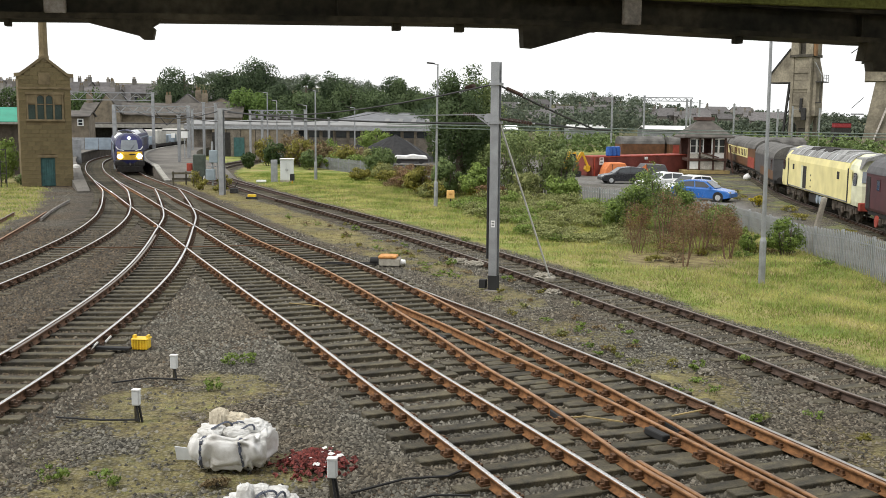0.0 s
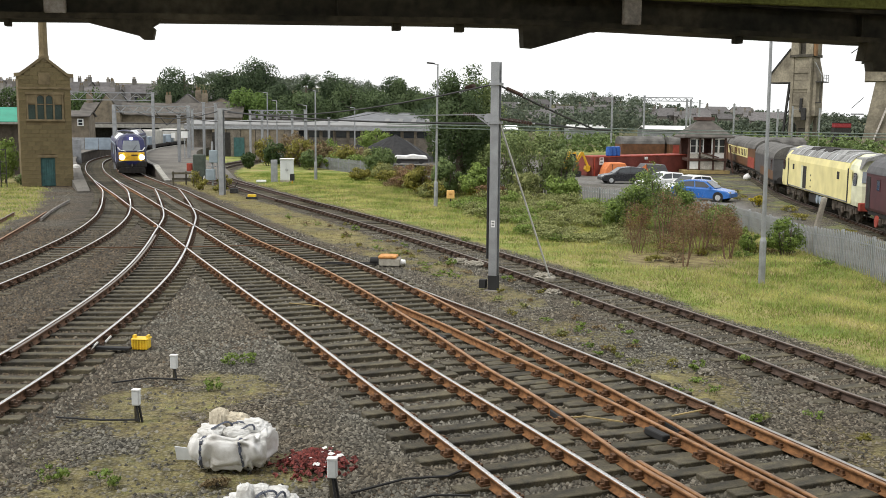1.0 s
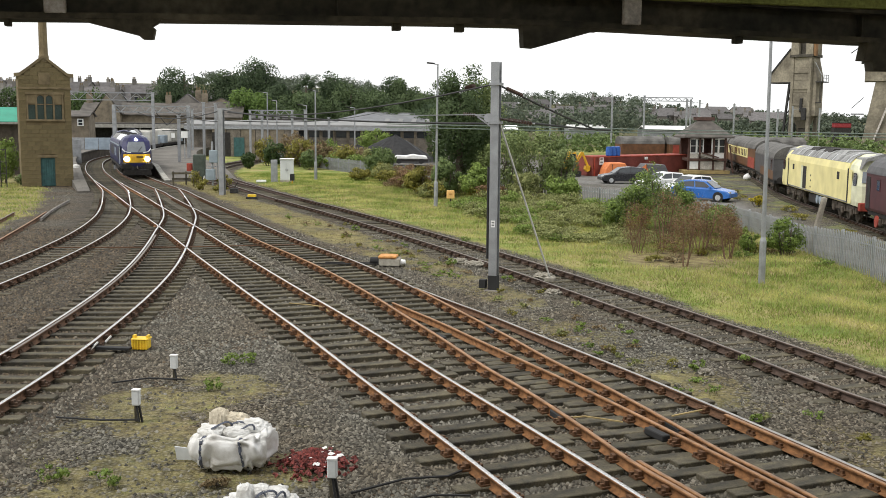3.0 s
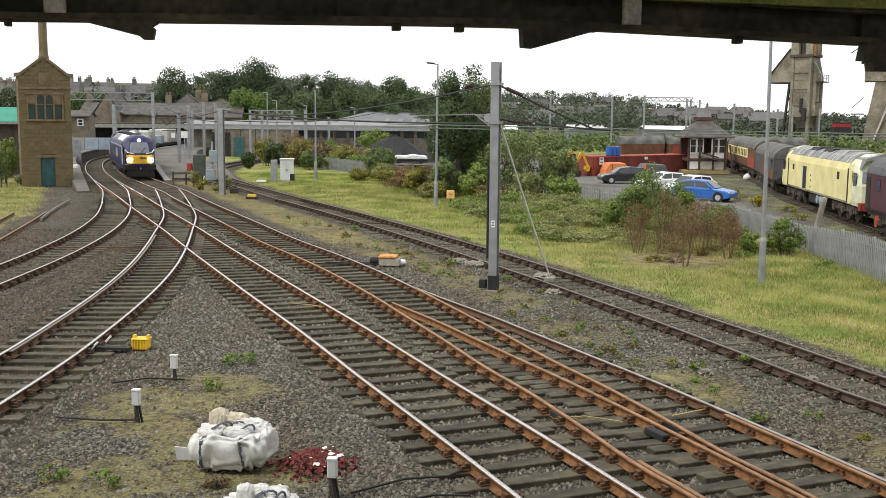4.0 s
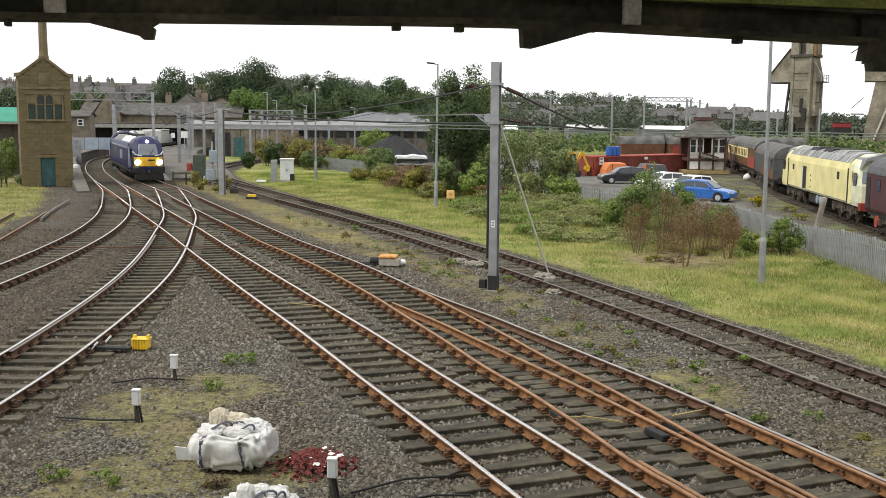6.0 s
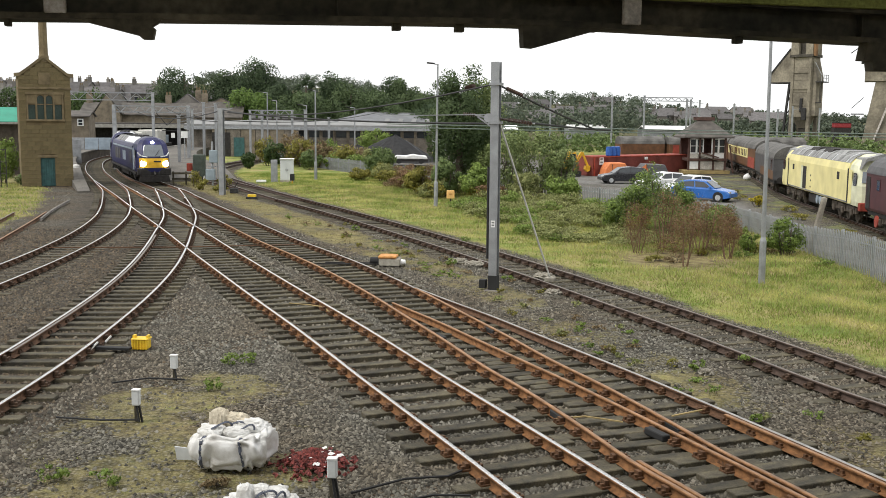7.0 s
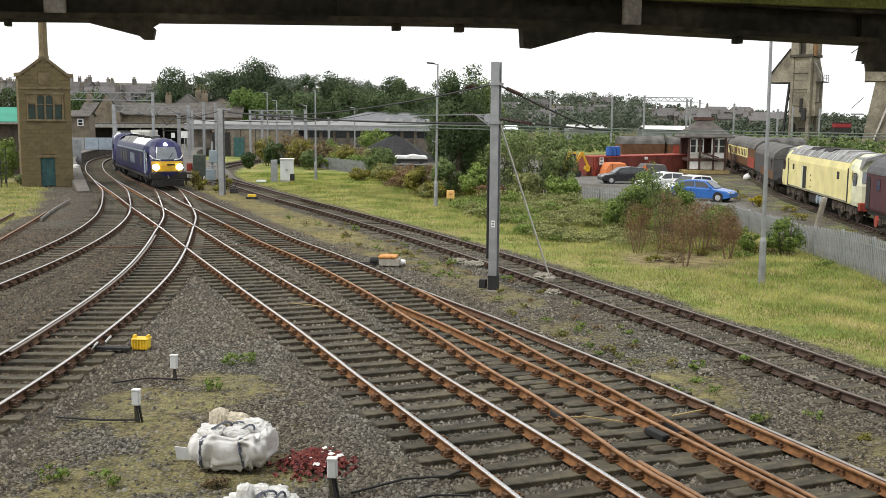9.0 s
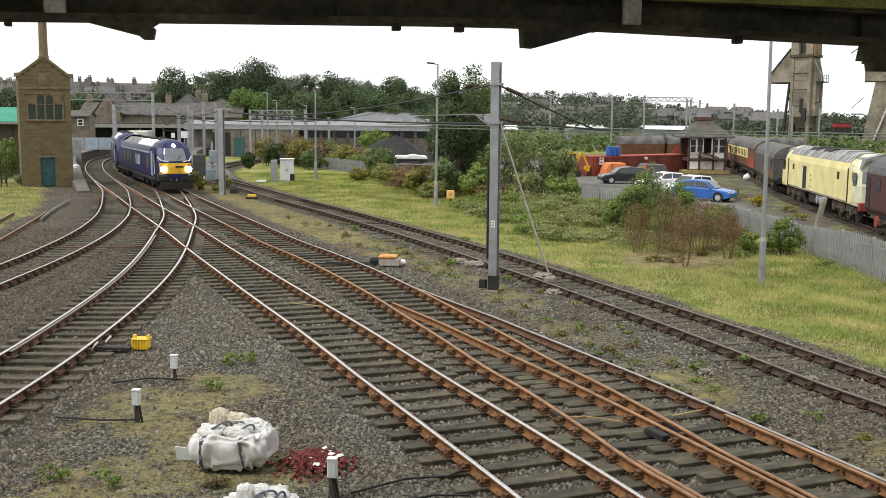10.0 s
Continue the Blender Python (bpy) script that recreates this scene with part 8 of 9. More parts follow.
def bush(name, x, y, h, w, d, label, leaf, n=1500, size=0.12, clumps=24, stems=6, stem_m=None, group="", leaf2=None, spread=0.1, thin=1.0, lift=0.0):
    b = float(height(x, y))
    t = thing(name, label, "bush", pose(x, y, b, 0, 0, random.uniform(0, 40)), group=group)
    c = Mesh()
    for i in range(stems):
        a = i * 2.4
        k = random.uniform(0.2, 0.9)
        p0 = Vector((spread * random.uniform(-1, 1) * w * 0.5 + 0.1 * math.cos(a), spread * random.uniform(-1, 1) * d * 0.5, -0.1))
        p2 = Vector((w * 0.42 * k * math.cos(a), d * 0.42 * k * math.sin(a), h * random.uniform(0.5, 1.02)))
        p1 = p0.lerp(p2, 0.5) + Vector((random.uniform(-0.1, 0.1) * w, random.uniform(-0.1, 0.1) * w, 0.05 * h))
        r0 = (0.02 + 0.006 * h) * thin
        c.tube(p0, p1, r0, r0 * 0.7, 4, caps=False).tube(p1, p2, r0 * 0.7, r0 * 0.25, 4, caps=False)
        p3 = p1 + Vector((random.uniform(-0.2, 0.2) * w, random.uniform(-0.2, 0.2) * w, h * random.uniform(0.15, 0.4)))
        c.tube(p1, p3, r0 * 0.5, r0 * 0.2, 4, caps=False)
    tagged(part("stem", c, stem_m or M_BARK, t), kind="stuff")
    P = crown_points(n, w / 2, d / 2, h * 0.55 * (1 - lift), h * (0.5 + lift / 2), clumps)
    P = P[P[:, 2] > 0]
    part("leaves", foliage("leaves", P, size, leaf), None, t)
    if leaf2:
        P = crown_points(n // 3, w / 2 * 1.02, d / 2 * 1.02, h * 0.56 * (1 - lift), h * (0.52 + lift / 2), clumps)
        part("pale_leaves", foliage("pale_leaves", P[P[:, 2] > 0], size, leaf2), None, t)
    return t


def build_trees():
    big = "broad leafy tree behind the station roofs"
    for x, y, h, w, lf in ((-44.3, 175, 13.8, 11.0, LEAF_CROWN_DARK), (-38.0, 181, 12.2, 8.0, LEAF_CROWN_DARK), (-32.4, 176, 13.2, 8.5, LEAF_CROWN_DARK), (-29.9, 157.5, 8.4, 8.6, LEAF_CROWN_LIGHT), (-28.3, 174, 10.0, 7.0, LEAF_CROWN_DARK), (-24.6, 170, 8.6, 6.5, LEAF_CROWN), (-18.7, 175, 13.4, 8.4, LEAF_CROWN_DARK), (-15.0, 165, 10.0, 9.0, LEAF_CROWN), (-10.8, 178, 11.9, 7.6, LEAF_CROWN_DARK), (-7.0, 176, 10.4, 6.4, LEAF_CROWN), (-4.0, 174, 9.1, 6.6, LEAF_CROWN), (-21.0, 164, 8.4, 7.0, LEAF_CROWN), (-24.5, 158, 6.8, 6, LEAF_CROWN), (1.5, 170, 8.2, 8, LEAF_CROWN), (-9, 160, 8.2, 8.5, LEAF_CROWN), (-2, 158, 7.0, 8, LEAF_CROWN_DARK), (5, 165, 7.4, 8, LEAF_CROWN_DARK)):
        tree("broadleaf_tree", x, y, h * 1.07, w * 1.1, big, lf, 13000, 0.34, 15, group="trees behind the station", low=0.06, lobes=(0.36, 0.56))
    tree("thin_tree", -23.7, 176, 12.7, 4.6, "thin airy tree with gaps in its crown", LEAF_CROWN_DARK, 1500, 0.27, 16, low=0.45, lobes=(0.14, 0.26))
    for x, y, h, w in ((-57, 168, 9.5, 8), (-62, 176, 9, 8), (-52, 182, 8, 7), (-80, 190, 9, 9), (-70, 200, 8, 8), (-95, 200, 9, 9)):
        tree("hillside_tree", x, y, h, w, "dark tree among the hillside houses", LEAF_DARK, 2600, 0.45, 50, group="hillside trees", low=0.1)
    # the tall tree by the siding with an airy top
    tree("tall_tree", 1.0, 68, 8.3, 4.6, "tall dense tree with an airy paler top beside the mast", LEAF_CROWN, 15000, 0.17, 60, low=0.02, airy=900)
    tree("tall_tree", 2.6, 70, 7.6, 3.6, "tall dense tree standing close to its neighbour", LEAF_SOFT, 9000, 0.17, 80, low=0.02, airy=700)
    for x, y, h, w, lf in ((4.2, 66.5, 4.6, 4.2, LEAF_SOFT), (6.2, 66, 4.3, 3.8, LEAF_SOFT), (7.6, 64.8, 3.3, 2.6, LEAF_SOFT), (2.2, 63.5, 2.2, 2.6, LEAF_LIGHT), (5.0, 62.0, 1.8, 2.6, LEAF_BRAMBLE), (7.0, 60.5, 1.7, 2.6, LEAF_LIGHT), (0.2, 64.5, 2.4, 2.2, LEAF_MID), (-1.6, 66.5, 1.9, 2.2, LEAF_GOLD)):
        bush("leafy_bush", x, y, h, w, w, "dense green bush along the railway fence", lf, 4200, 0.15, 26, group="bushes by the fence")
    bush("round_bush", -5.2, 84, 2.7, 2.9, 2.6, "rounded green bush before the fence", LEAF_MID, 5200, 0.17, 50)
    bush("round_bush", -8.0, 120, 4.3, 5.0, 3.0, "yellow-green bush behind the fence", LEAF_LIGHT, 3600, 0.22, 40)
    for x, y, h, w, lf in ((-16.5, 99, 2.7, 2.6, LEAF_DARK), (-14.2, 101, 3.0, 3.4, LEAF_GOLD), (-11.8, 99, 2.5, 3.4, LEAF_RUST), (-9.6, 97.5, 2.6, 3.2, LEAF_GOLD), (-12.6, 96, 1.9, 2.6, LEAF_MID), (-8.4, 95, 1.9, 2.6, LEAF_LIGHT), (-17.8, 103, 3.0, 3.0, LEAF_GOLD), (-15.5, 105, 3.4, 3.6, LEAF_RUST), (-11.5, 104, 3.3, 3.2, LEAF_LIGHT), (-18.5, 96.5, 1.7, 1.6, LEAF_DARK)):
        bush("scrub_bush", x, y, h, w, w * 0.8, "mixed green and rusty scrub behind the fence", lf, 1800, 0.2, 30, group="scrub behind the fence")
    for x, y, h, w, lf in ((-3.0, 80, 1.4, 2.6, LEAF_BROWN), (-1.5, 76, 1.6, 2.6, LEAF_RUST), (-4.2, 77.5, 1.1, 2.4, LEAF_GOLD), (-2.6, 73, 1.2, 2.0, LEAF_BROWN), (-6.6, 80.5, 1.0, 2.2, LEAF_GOLD), (0.4, 72, 1.5, 2.0, LEAF_MID)):
        bush("dry_scrub", x, y, h, w, w, "dry brown scrub on the grass bank", lf, 1500, 0.14, 24, group="dry scrub")
    for k in range(30):
        x, y = random.uniform(-18.5, -6.5), random.uniform(97, 108)
        if x - fence_x(y) > -1.5:
            bush("scrub_bush", x, y, random.uniform(1.3, 2.9), random.uniform(2.2, 3.4), random.uniform(1.8, 2.6), "mixed green and rusty scrub behind the fence", (LEAF_GOLD, LEAF_LIGHT, LEAF_RUST, LEAF_BRAMBLE, LEAF_BRAMBLE)[k % 5], 1000, 0.2, 22, group="scrub behind the fence")
    for k in range(26):
        y = random.uniform(62, 86)
        x = float(np.interp(y, [62, 86], [1.6, -5.4])) + random.uniform(-2.6, 1.6)
        bush("dry_scrub", x, y, random.uniform(0.6, 1.5), random.uniform(1.6, 2.6), random.uniform(1.4, 2.2), "dry brown scrub on the grass bank", (LEAF_BRAMBLE, LEAF_RUST, LEAF_GOLD, LEAF_BROWN, LEAF_BRAMBLE)[k % 5], 800, 0.13, 20, group="dry scrub")
    # bushes on the near bank
    for x, y, h, w, lf, lf2 in ((7.7, 40.2, 1.3, 2.0, LEAF_BROWN, LEAF_BRAMBLE), (9.4, 39.6, 1.5, 2.0, LEAF_BROWN, LEAF_MID), (10.6, 39.2, 1.2, 1.8, LEAF_BROWN, LEAF_GOLD), (9.2, 41.2, 1.7, 2.2, LEAF_RUST, LEAF_LIGHT), (11.4, 39.6, 0.9, 1.3, LEAF_BROWN, None), (8.6, 38.0, 0.8, 2.4, LEAF_BROWN, LEAF_GOLD)):
        bush("bare_brown_bush", x, y, h, w, w * 0.8, "half-bare brown bush on the grass bank", lf, 900, 0.055, 60, 12, M_BROWNSTEM, "brown bushes", lf2, 0.5, 0.3)
    for x, y, h, w, lf2 in ((8.4, 34.9, 2.2, 1.3, LEAF_RUST), (8.6, 39.6, 2.5, 1.7, LEAF_MID), (9.6, 37.6, 2.2, 1.7, LEAF_RUST), (7.4, 38.4, 2.0, 1.4, LEAF_GOLD), (11.3, 40.5, 1.8, 1.3, LEAF_MID), (10.4, 36.8, 1.7, 1.4, LEAF_BROWN)):
        bush("birch_sapling", x, y, h, w, w, "thin brown-leaved sapling with bare upright stems on the bank", LEAF_BROWN, 1100, 0.055, 40, 6, M_BROWNSTEM, "saplings on the bank", lf2, 0.06, 0.8, 0.35)
    for x, y, h, w in ((9.4, 46.5, 2.9, 2.6), (8.6, 45.4, 2.3, 2.0), (10.9, 47.0, 2.2, 2.2), (8.1, 46.5, 1.5, 2.0), (12.6, 46.5, 1.2, 1.7), (9.9, 44.0, 1.4, 2.4), (11.6, 43.5, 1.2, 2.2)):
        bush("green_shrub", x, y, h, w, w * 0.8, "light green leafy shrub on the bank", LEAF_LIGHT, 3600, 0.1, 40, 8, group="green shrubs", leaf2=LEAF_MID)
    bush("green_shrub", 13.0, 38.2, 1.45, 2.0, 1.0, "light green shrub against the palisade fence", LEAF_LIGHT, 2200, 0.09, 14, 12, leaf2=LEAF_MID)
    bush("green_shrub", 11.6, 38.4, 1.0, 1.0, 0.8, "small green shrub near the lamp post", LEAF_LIGHT, 1200, 0.08, 18, 6)
    for i in range(84):
        y = random.uniform(41, 61)
        x = np.interp(y, [41, 61], [6.8, 3.6]) + random.uniform(-3.2, 4.2) * np.interp(y, [41, 46], [0.6, 1.0])
        bush("bramble", float(x), y, random.uniform(0.25, 0.8) * (0.6 + (y - 41) / 30), random.uniform(1.4, 3.0), random.uniform(1.2, 2.2), "low tangled bramble in the long grass", (LEAF_BRAMBLE, LEAF_LIGHT, LEAF_BRAMBLE, LEAF_BRAMBLE, LEAF_BRAMBLE)[i % 5], 950, 0.09, 24, 4, group="brambles")
    bush("left_bush", -31.8, 73.5, 3.4, 2.6, 2.4, "green bush at the foot of the stone tower", LEAF_LIGHT, 2600, 0.16, 30)
    bush("left_bush", -29.3, 71.0, 1.0, 1.6, 1.2, "low green growth by the iron handrail", LEAF_MID, 900, 0.12, 16)
    for x, y, h in ((-17.6, 72.2, 1.2), (-18.7, 77, 1.5), (-14.6, 66.6, 0.6), (-16.4, 68.8, 0.8), (-15.2, 70.5, 1.0)):
        bush("weed_clump", x, y, h, 1.2, 1.0, "weeds growing beside the platform ramp", LEAF_GOLD, 700, 0.1, 14, group="weeds")
    for x, y in ((-7.6, 50), (0.3, 34.6), (2.0, 31.2), (5.2, 20.2), (6.3, 20.6), (0.9, 41.2), (-3.9, 44.8), (-4.0, 20.4), (-4.35, 20.3), (-4.2, 18.3), (-5.4, 13.6), (-4.6, 13.4)):
        bush("weed_clump", x, y, 0.28, 0.5, 0.4, "small yellow-green weed in the ballast", LEAF_LIGHT, 220, 0.05, 10, 3, group="weeds", thin=0.3)
    bush("dead_plant", -3.15, 13.45, 0.16, 0.55, 0.3, "withered brown plant at the foot of the sack", LEAF_RUST, 260, 0.05, 10, 4)
    for k in range(9):
        bush("bank_weed", 7.4 + 0.75 * k + random.uniform(-0.3, 0.3), 36.6 + random.uniform(-1.6, 2.4), random.uniform(0.2, 0.45), 1.1, 0.8, "low dry weeds under the brown bushes", (LEAF_GOLD, LEAF_RUST, LEAF_LIGHT)[k % 3], 500, 0.06, 14, 3, group="bank weeds")
    for k in range(110):
        y = random.uniform(15, 48)
        x = float(np.interp(y, LINE_D[:, 1], LINE_D[:, 0])) + random.uniform(2.2, 5.0) * (0.6 + y / 60)
        if clearance(np.array([x]), np.array([y]))[0] > 1.2:
            bush("weed_clump", x, y, random.uniform(0.08, 0.22), random.uniform(0.25, 0.6), random.uniform(0.2, 0.45), "small yellow-green weed in the ballast", (LEAF_LIGHT, LEAF_GOLD, LEAF_BRAMBLE, LEAF_LIGHT, LEAF_RUST)[k % 5], 110, 0.05, 8, 2, group="weeds", thin=0.3)
    for x, y in ((20.4, 58), (21.5, 63), (20.9, 72), (22.5, 79), (21.0, 84), (23.5, 88), (20.2, 51), (19.6, 46)):
        bush("yard_weed", x, y, random.uniform(0.25, 0.5), 1.6, 1.2, "dry weeds growing in the yard beside the siding", LEAF_GOLD, 500, 0.08, 14, 3, group="yard weeds")
    bush("yellow_flowers", 20.6, 66.5, 0.8, 1.8, 1.0, "yellow flowering weeds by the parked locomotive", LEAF_YELLOW, 800, 0.1, 16, 4)


M_BROWNSTEM = mat("brown_twigs", (0.17, 0.105, 0.065), 0.9, 0.3, 6, 40, 0.2)
LEAF_YELLOW = leaf_mat("yellow_flowers", (0.2, 0.18, 0.02), (0.6, 0.48, 0.03))
build_trees()


def build_far_woods():
    """The wooded hill: clumps of foliage over the rising land."""
    Ps = []
    for i in range(1150):
        a = rng.uniform(-0.24, 0.44)
        y = rng.uniform(230, 760)
        x = a * y
        if a < -0.02 and y < 440 or a < -0.24 or (0.06 < a < 0.26 and y < 520 and rng.uniform() < 0.45):
            continue
        z = float(height(x, y))
        hgt = rng.uniform(4, 9) * (1.15 - 0.5 * (a > 0.2))
        k = 150
        P = crown_points(k, hgt * 0.7, hgt * 0.7, hgt * 0.52, hgt * 0.5, 10)
        Ps.append(P + (x, y, z, 0, 0, 0))
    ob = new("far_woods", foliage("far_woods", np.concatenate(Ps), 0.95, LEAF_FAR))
    tagged(ob, "distant dark green woods covering the hill", "woods", kind="stuff")
    # the yard's far edge: hedges between the goods lines and the hill
    Ps = []
    for i in range(150):
        x, y = rng.uniform(-10, 75), rng.uniform(140, 215)
        hgt = rng.uniform(1.5, 3.6)
        Ps.append(crown_points(140, hgt * 1.1, hgt * 0.8, hgt * 0.55, hgt * 0.5, 10) + (x, y, -0.4, 0, 0, 0))
    tagged(new("hedgerow", foliage("hedgerow", np.concatenate(Ps), 0.55, LEAF_MID)), "rough green hedges beyond the goods lines", "hedge", kind="stuff")


# leaf colour greyed to carry the haze of distance
LEAF_FAR = leaf_mat("hazed_distant_leaves", (0.055, 0.075, 0.054), (0.145, 0.172, 0.115))
build_far_woods()


def build_stones():
    """Loose ballast stones lying over the bed where the camera is near."""
    n = 180000
    y = 8.5 + (rng.uniform(0, 1, n) ** 1.9) * 36
    x = rng.uniform(-0.5, 0.5, n) * (y * 0.98 + 2)
    g = grassy(x, y)
    keep = (rng.uniform(0, 1, n) > g * 1.7) & (x < fence_x(y) - 1)
    x, y = x[keep], y[keep]
    n = len(x)
    base = np.array([(1, 0, 0.1), (0.25, 0.9, 0), (-0.8, 0.5, 0.1), (-0.75, -0.6, 0), (0.35, -0.9, 0.1), (0.5, 0.0, 0.85), (-0.45, 0.05, 0.85)])
    fs = np.array([(0, 1, 5), (1, 6, 5), (1, 2, 6), (2, 3, 6), (3, 4, 6), (4, 5, 6), (4, 0, 5)])
    s = rng.uniform(0.017, 0.04, n) * (0.8 + y / 90)
    a = rng.uniform(0, 6.283, n)
    B = base[None] * (1 + 0.25 * rng.normal(size=(n, 7, 3))) + 0.12 * rng.normal(size=(n, 7, 3))
    ca, sa = np.cos(a)[:, None], np.sin(a)[:, None]
    X = (B[:, :, 0] * ca - B[:, :, 1] * sa) * s[:, None] + x[:, None]
    Y = (B[:, :, 0] * sa + B[:, :, 1] * ca) * s[:, None] + y[:, None]
    Z = B[:, :, 2] * s[:, None] * 1.2 + height(x, y)[:, None] - 0.004
    V = np.stack([X, Y, Z], 2).reshape(-1, 3)
    # stones beside the curved lines on the one hand are stained brown with brake dust
    ax = np.interp(y, LINE_B[:, 1], LINE_B[:, 0])
    dirty = x + 0.5 * wave(x, y, 1.1) + 0.5 * rng.normal(size=n) < ax + 1.0
    for pick, name, label, m in ((~dirty, "ballast_stones", "loose grey ballast stones", ballast_mat("loose_stone", 0.75, (1, 0.98, 0.93))), (dirty, "stained_ballast_stones", "loose brown-stained ballast stones", ballast_mat("stained_stone", 0.5, (1.0, 0.84, 0.66)))):
        k = np.nonzero(pick)[0]
        F = (np.arange(len(k))[:, None, None] * 7 + fs[None]).reshape(-1, 3)
        tagged(new(name, fast_mesh(name, V.reshape(-1, 7, 3)[k].reshape(-1, 3), F, m)), label, "ballast", kind="stuff")


def ballast_mat(name, gain, hue):
    m = bpy.data.materials.new(name)
    m.use_nodes = True
    N, L = m.node_tree.nodes, m.node_tree.links
    g = N.new("ShaderNodeNewGeometry")
    r = N.new("ShaderNodeValToRGB")
    for k, (p, c) in enumerate(((0.0, (0.04, 0.038, 0.031)), (0.45, (0.125, 0.119, 0.1)), (0.9, (0.23, 0.221, 0.19)), (1.0, (0.33, 0.32, 0.285)))):
        e = r.color_ramp.elements[k] if k < 2 else r.color_ramp.elements.new(p)
        e.position, e.color = p, (*(v * gain * w for v, w in zip(c, hue)), 1)
    L.new(g.outputs["Random Per Island"], r.inputs[0])
    b = N["Principled BSDF"]
    co = N.new("ShaderNodeTexCoord")
    n = N.new("ShaderNodeTexNoise"); n.inputs["Scale"].default_value = 0.33; n.inputs["Detail"].default_value = 5
    L.new(co.outputs["Object"], n.inputs["Vector"])
    r2 = N.new("ShaderNodeValToRGB")
    r2.color_ramp.elements[0].position, r2.color_ramp.elements[0].color = 0.42, (1, 1, 1, 1)
    r2.color_ramp.elements[1].position, r2.color_ramp.elements[1].color = 0.62, (0.94, 0.82, 0.7, 1)
    L.new(n.outputs["Fac"], r2.inputs[0])
    x = N.new("ShaderNodeMix"); x.data_type = "RGBA"; x.blend_type = "MULTIPLY"; x.inputs["Factor"].default_value = 0.8
    L.new(r.outputs[0], x.inputs["A"]); L.new(r2.outputs[0], x.inputs["B"])
    L.new(x.outputs["Result"], b.inputs["Base Color"])
    b.inputs["Roughness"].default_value = 0.9
    return m


def blades(n, xs, ys, hgt, wid, material, name, label, dense):
    x, y = xs, ys
    keep = rng.uniform(0, 1, len(x)) < dense(x, y)
    x, y = x[keep], y[keep]
    n = len(x)
    a = rng.uniform(0, 6.283, n)
    h = hgt(x, y) * rng.uniform(0.4, 1.3, n)
    w = wid * rng.uniform(0.6, 1.4, n) * (0.5 + y / 45)
    lean = rng.normal(size=(n, 2)) * 0.45 * h[:, None]
    z = height(x, y) - 0.01
    dx, dy = np.cos(a) * w, np.sin(a) * w
    V = np.stack([np.c_[x - dx, y - dy, z], np.c_[x + dx, y + dy, z], np.c_[x + lean[:, 0], y + lean[:, 1], z + h]], 1).reshape(-1, 3)
    tagged(new(name, fast_mesh(name, V, np.arange(3 * n).reshape(-1, 3), material)), label, "grass", kind="stuff")


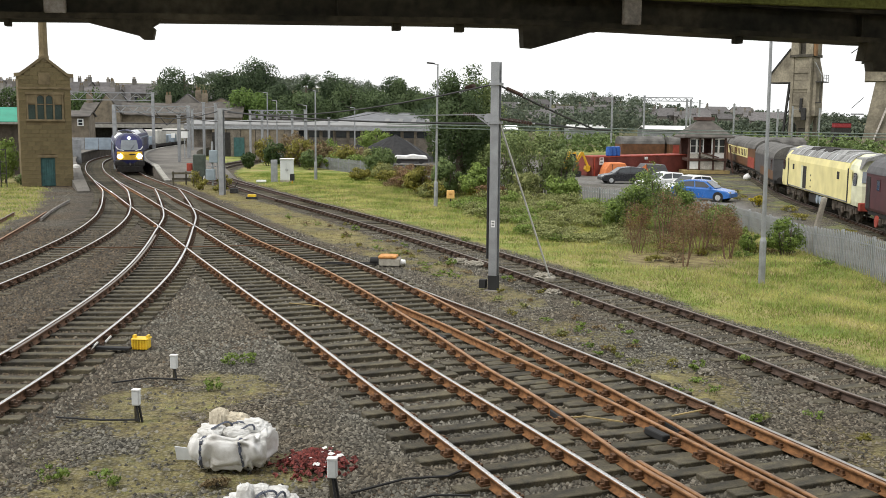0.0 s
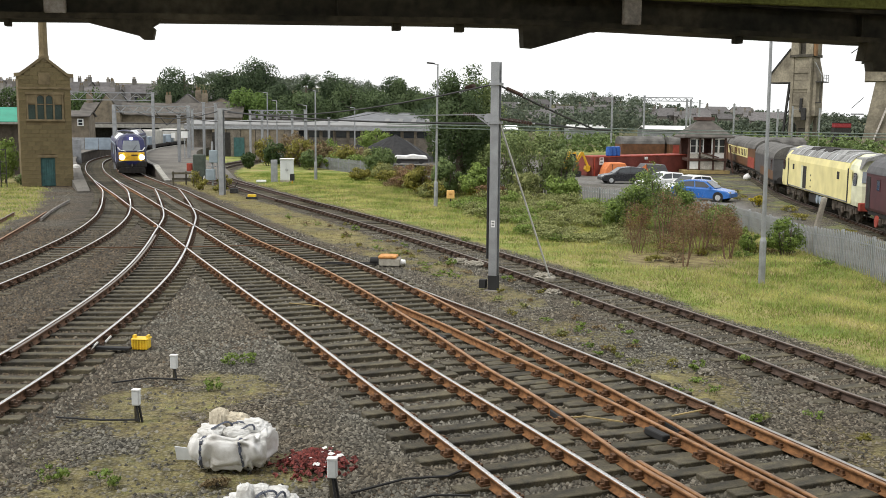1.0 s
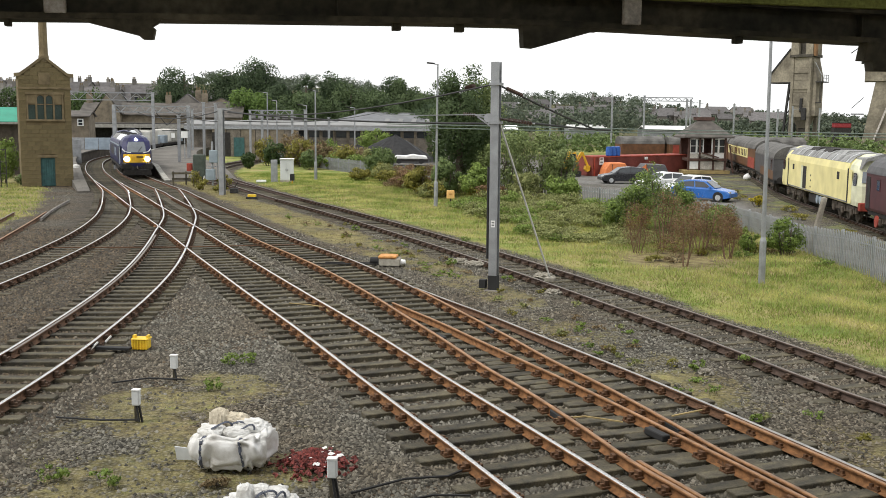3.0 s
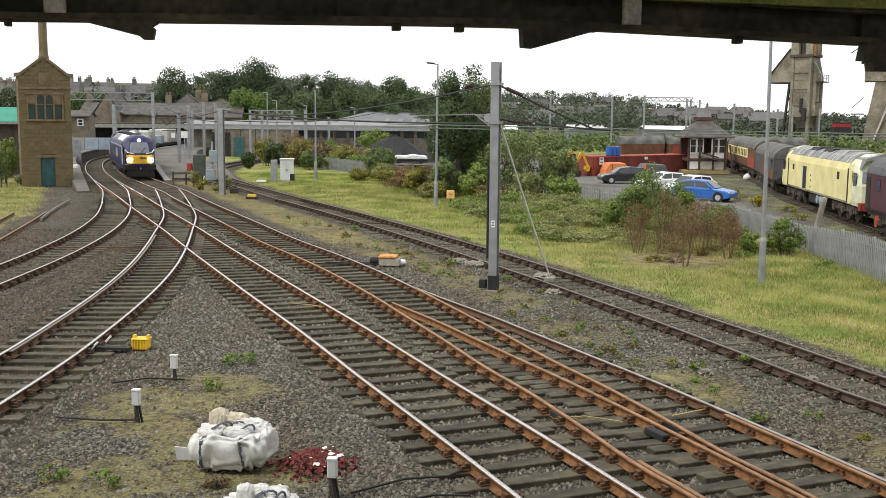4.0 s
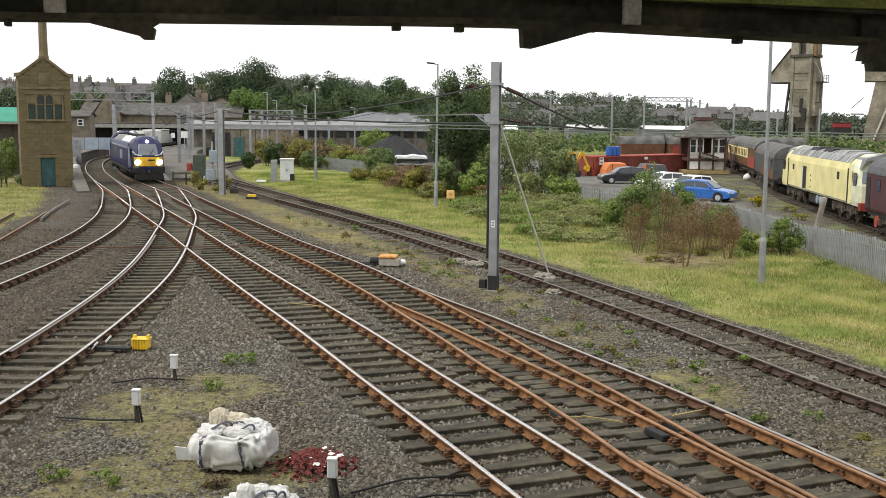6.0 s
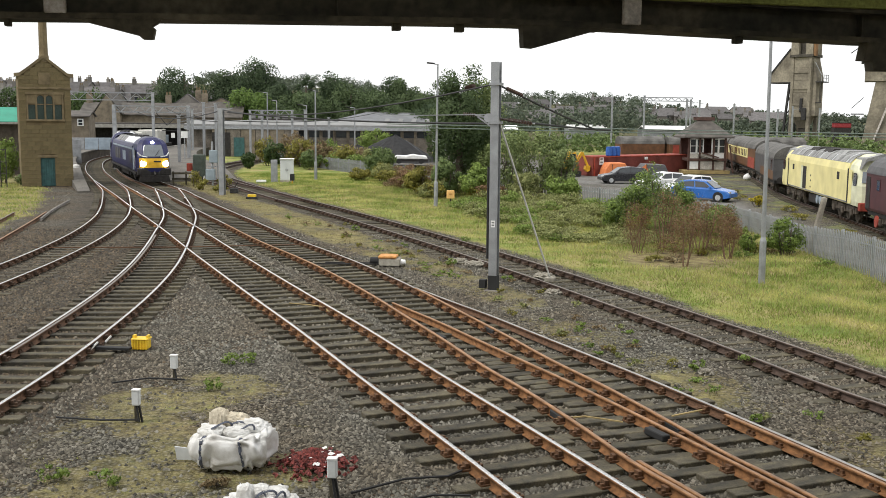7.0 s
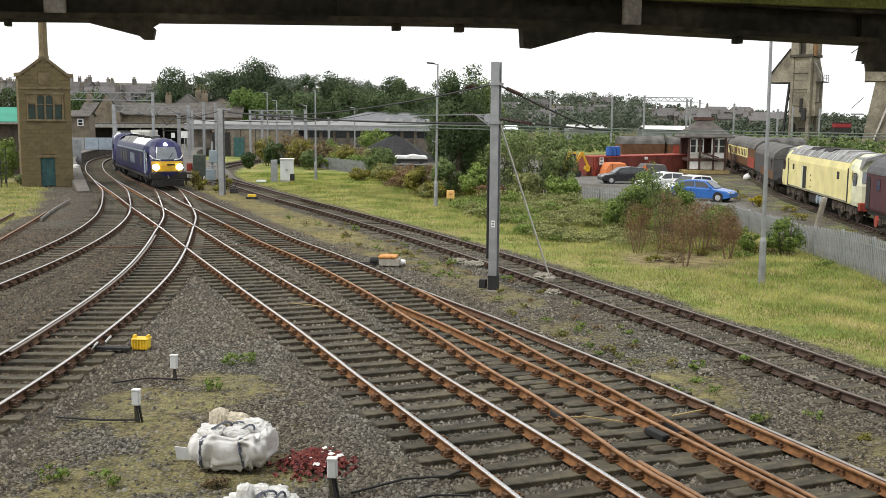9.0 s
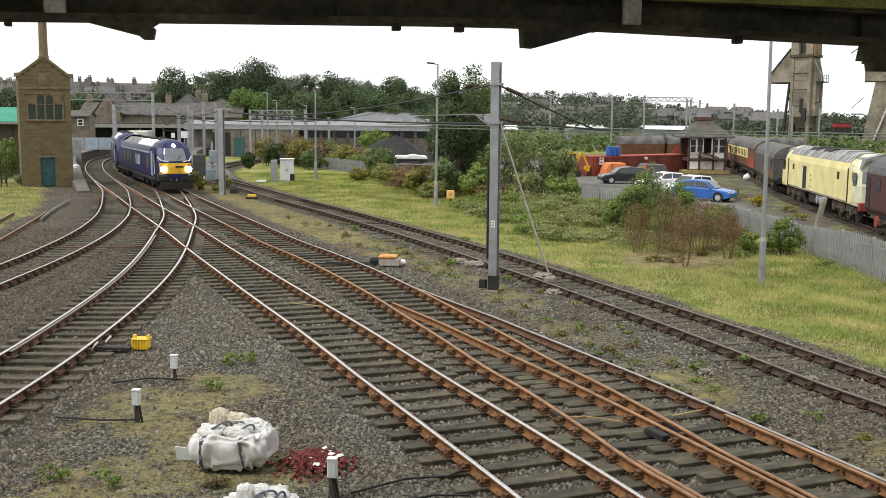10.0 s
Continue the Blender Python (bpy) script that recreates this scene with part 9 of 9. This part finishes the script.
def build_grass():
    def patchy(x, y):
        # the soil lies bare under the brown bushes
        g = grassy(x, y) - 1.3 * np.clip(1.1 - np.hypot((x - 8.2) / 2.6, (y - 36.4) / 3.0), 0, 1)
        return np.clip((g + 0.3 * wave(x, y, 3.3, 0.4) + 0.22 * wave(x, y, 9.0, 1.0) - 0.3) * 1.6, 0, 1) * (clearance(x, y) > 1.15)

    def tall(x, y):
        ex = np.interp(y, LINE_E[:, 1][:200], LINE_E[:, 0][:200])
        return 0.05 + 0.07 * sstep(1.5, 5, x - ex) + 0.05 * np.clip(wave(x, y, 0.7, 2.0), 0, 1)
    # bank right of the siding
    n = 150000
    y = 14 + rng.uniform(0, 1, n) ** 1.3 * 76
    ex = np.interp(y, LINE_E[:, 1][:200], LINE_E[:, 0][:200])
    x = ex + 1.2 + rng.uniform(0, 1, n) * np.maximum(2, fence_x(y) - ex)
    blades(n, x, y, tall, 0.012, GRASS, "bank_grass", "rough yellow-green grass on the bank", patchy)
    n = 40000
    y = 14 + rng.uniform(0, 1, n) ** 1.2 * 60
    ex = np.interp(y, LINE_E[:, 1][:200], LINE_E[:, 0][:200])
    x = ex + 1.2 + rng.uniform(0, 1, n) * np.maximum(2, fence_x(y) - ex)
    blades(n, x, y, lambda a, b: tall(a, b) * 1.3, 0.01, GRASS_DRY, "dry_bank_grass", "dry straw-coloured grass among the green", patchy)
    # clearing by the sacks
    n = 44000
    x, y = rng.uniform(-7.2, -0.5, n), rng.uniform(9.5, 21, n)
    blades(n, x, y, lambda a, b: 0.035 + 0 * a, 0.007, GRASS_DRY, "clearing_grass", "thin dry grass in the clearing", patchy)
    n = 20000
    x, y = rng.uniform(-7.2, -0.5, n), rng.uniform(9.5, 21, n)
    blades(n, x, y, lambda a, b: 0.04 + 0 * a, 0.007, GRASS, "clearing_moss", "short green growth in the clearing", lambda a, b: patchy(a, b) * (wave(a, b, 1.7, 0.5) > 0.3))
    # strip between the lines, and the left side
    n = 70000
    y = 14 + rng.uniform(0, 1, n) ** 1.1 * 62
    x = np.interp(y, LINE_D[:, 1], LINE_D[:, 0]) + rng.uniform(1.4, 8.5, n)
    blades(n, x, y, lambda a, b: 0.06 + 0 * a, 0.008, GRASS_DRY, "strip_grass", "sparse dry grass between the tracks", patchy)
    n = 26000
    y = rng.uniform(36, 74, n)
    x = np.interp(y, LINE_A[:, 1], LINE_A[:, 0]) - rng.uniform(3, 14, n)
    blades(n, x, y, lambda a, b: 0.13 + 0 * a, 0.012, GRASS, "left_grass", "long grass below the stone tower", patchy)


build_stones()
build_grass()


# ---- what moves ----
def train_pose(s_nose, L=20.3, b=3.9):
    p, q = line_at(s_nose - b), line_at(s_nose - (L - b))
    d = (q - p) / np.linalg.norm(q - p)
    nose = p - d * b
    return pose(nose[0], nose[1], RAIL, 0, 0, math.degrees(math.atan2(d[1], d[0])) - 90)


def motions():
    times = [0.25 * i for i in range(41)]
    for lo, wheels, back, L, b in ((LOCO_A, WHEELS_A, 0.0, 19.0, 3.65), (LOCO_B, WHEELS_B, 20.1, 19.0, 3.65), (WAGON_A, WHEELS_WA, 40.2, 12.0, 2.2), (WAGON_B, WHEELS_WB, 53.4, 12.0, 2.2)):
        walk(lo, [(t, train_pose(front_s(t) - back, L, b)) for t in times])
        for w in wheels:
            y = w.location.y
            walk(w, [(t, pose(0, y, WHEEL_R, math.degrees((front_s(t) - front_s(0)) / WHEEL_R))) for t in times])


motions()
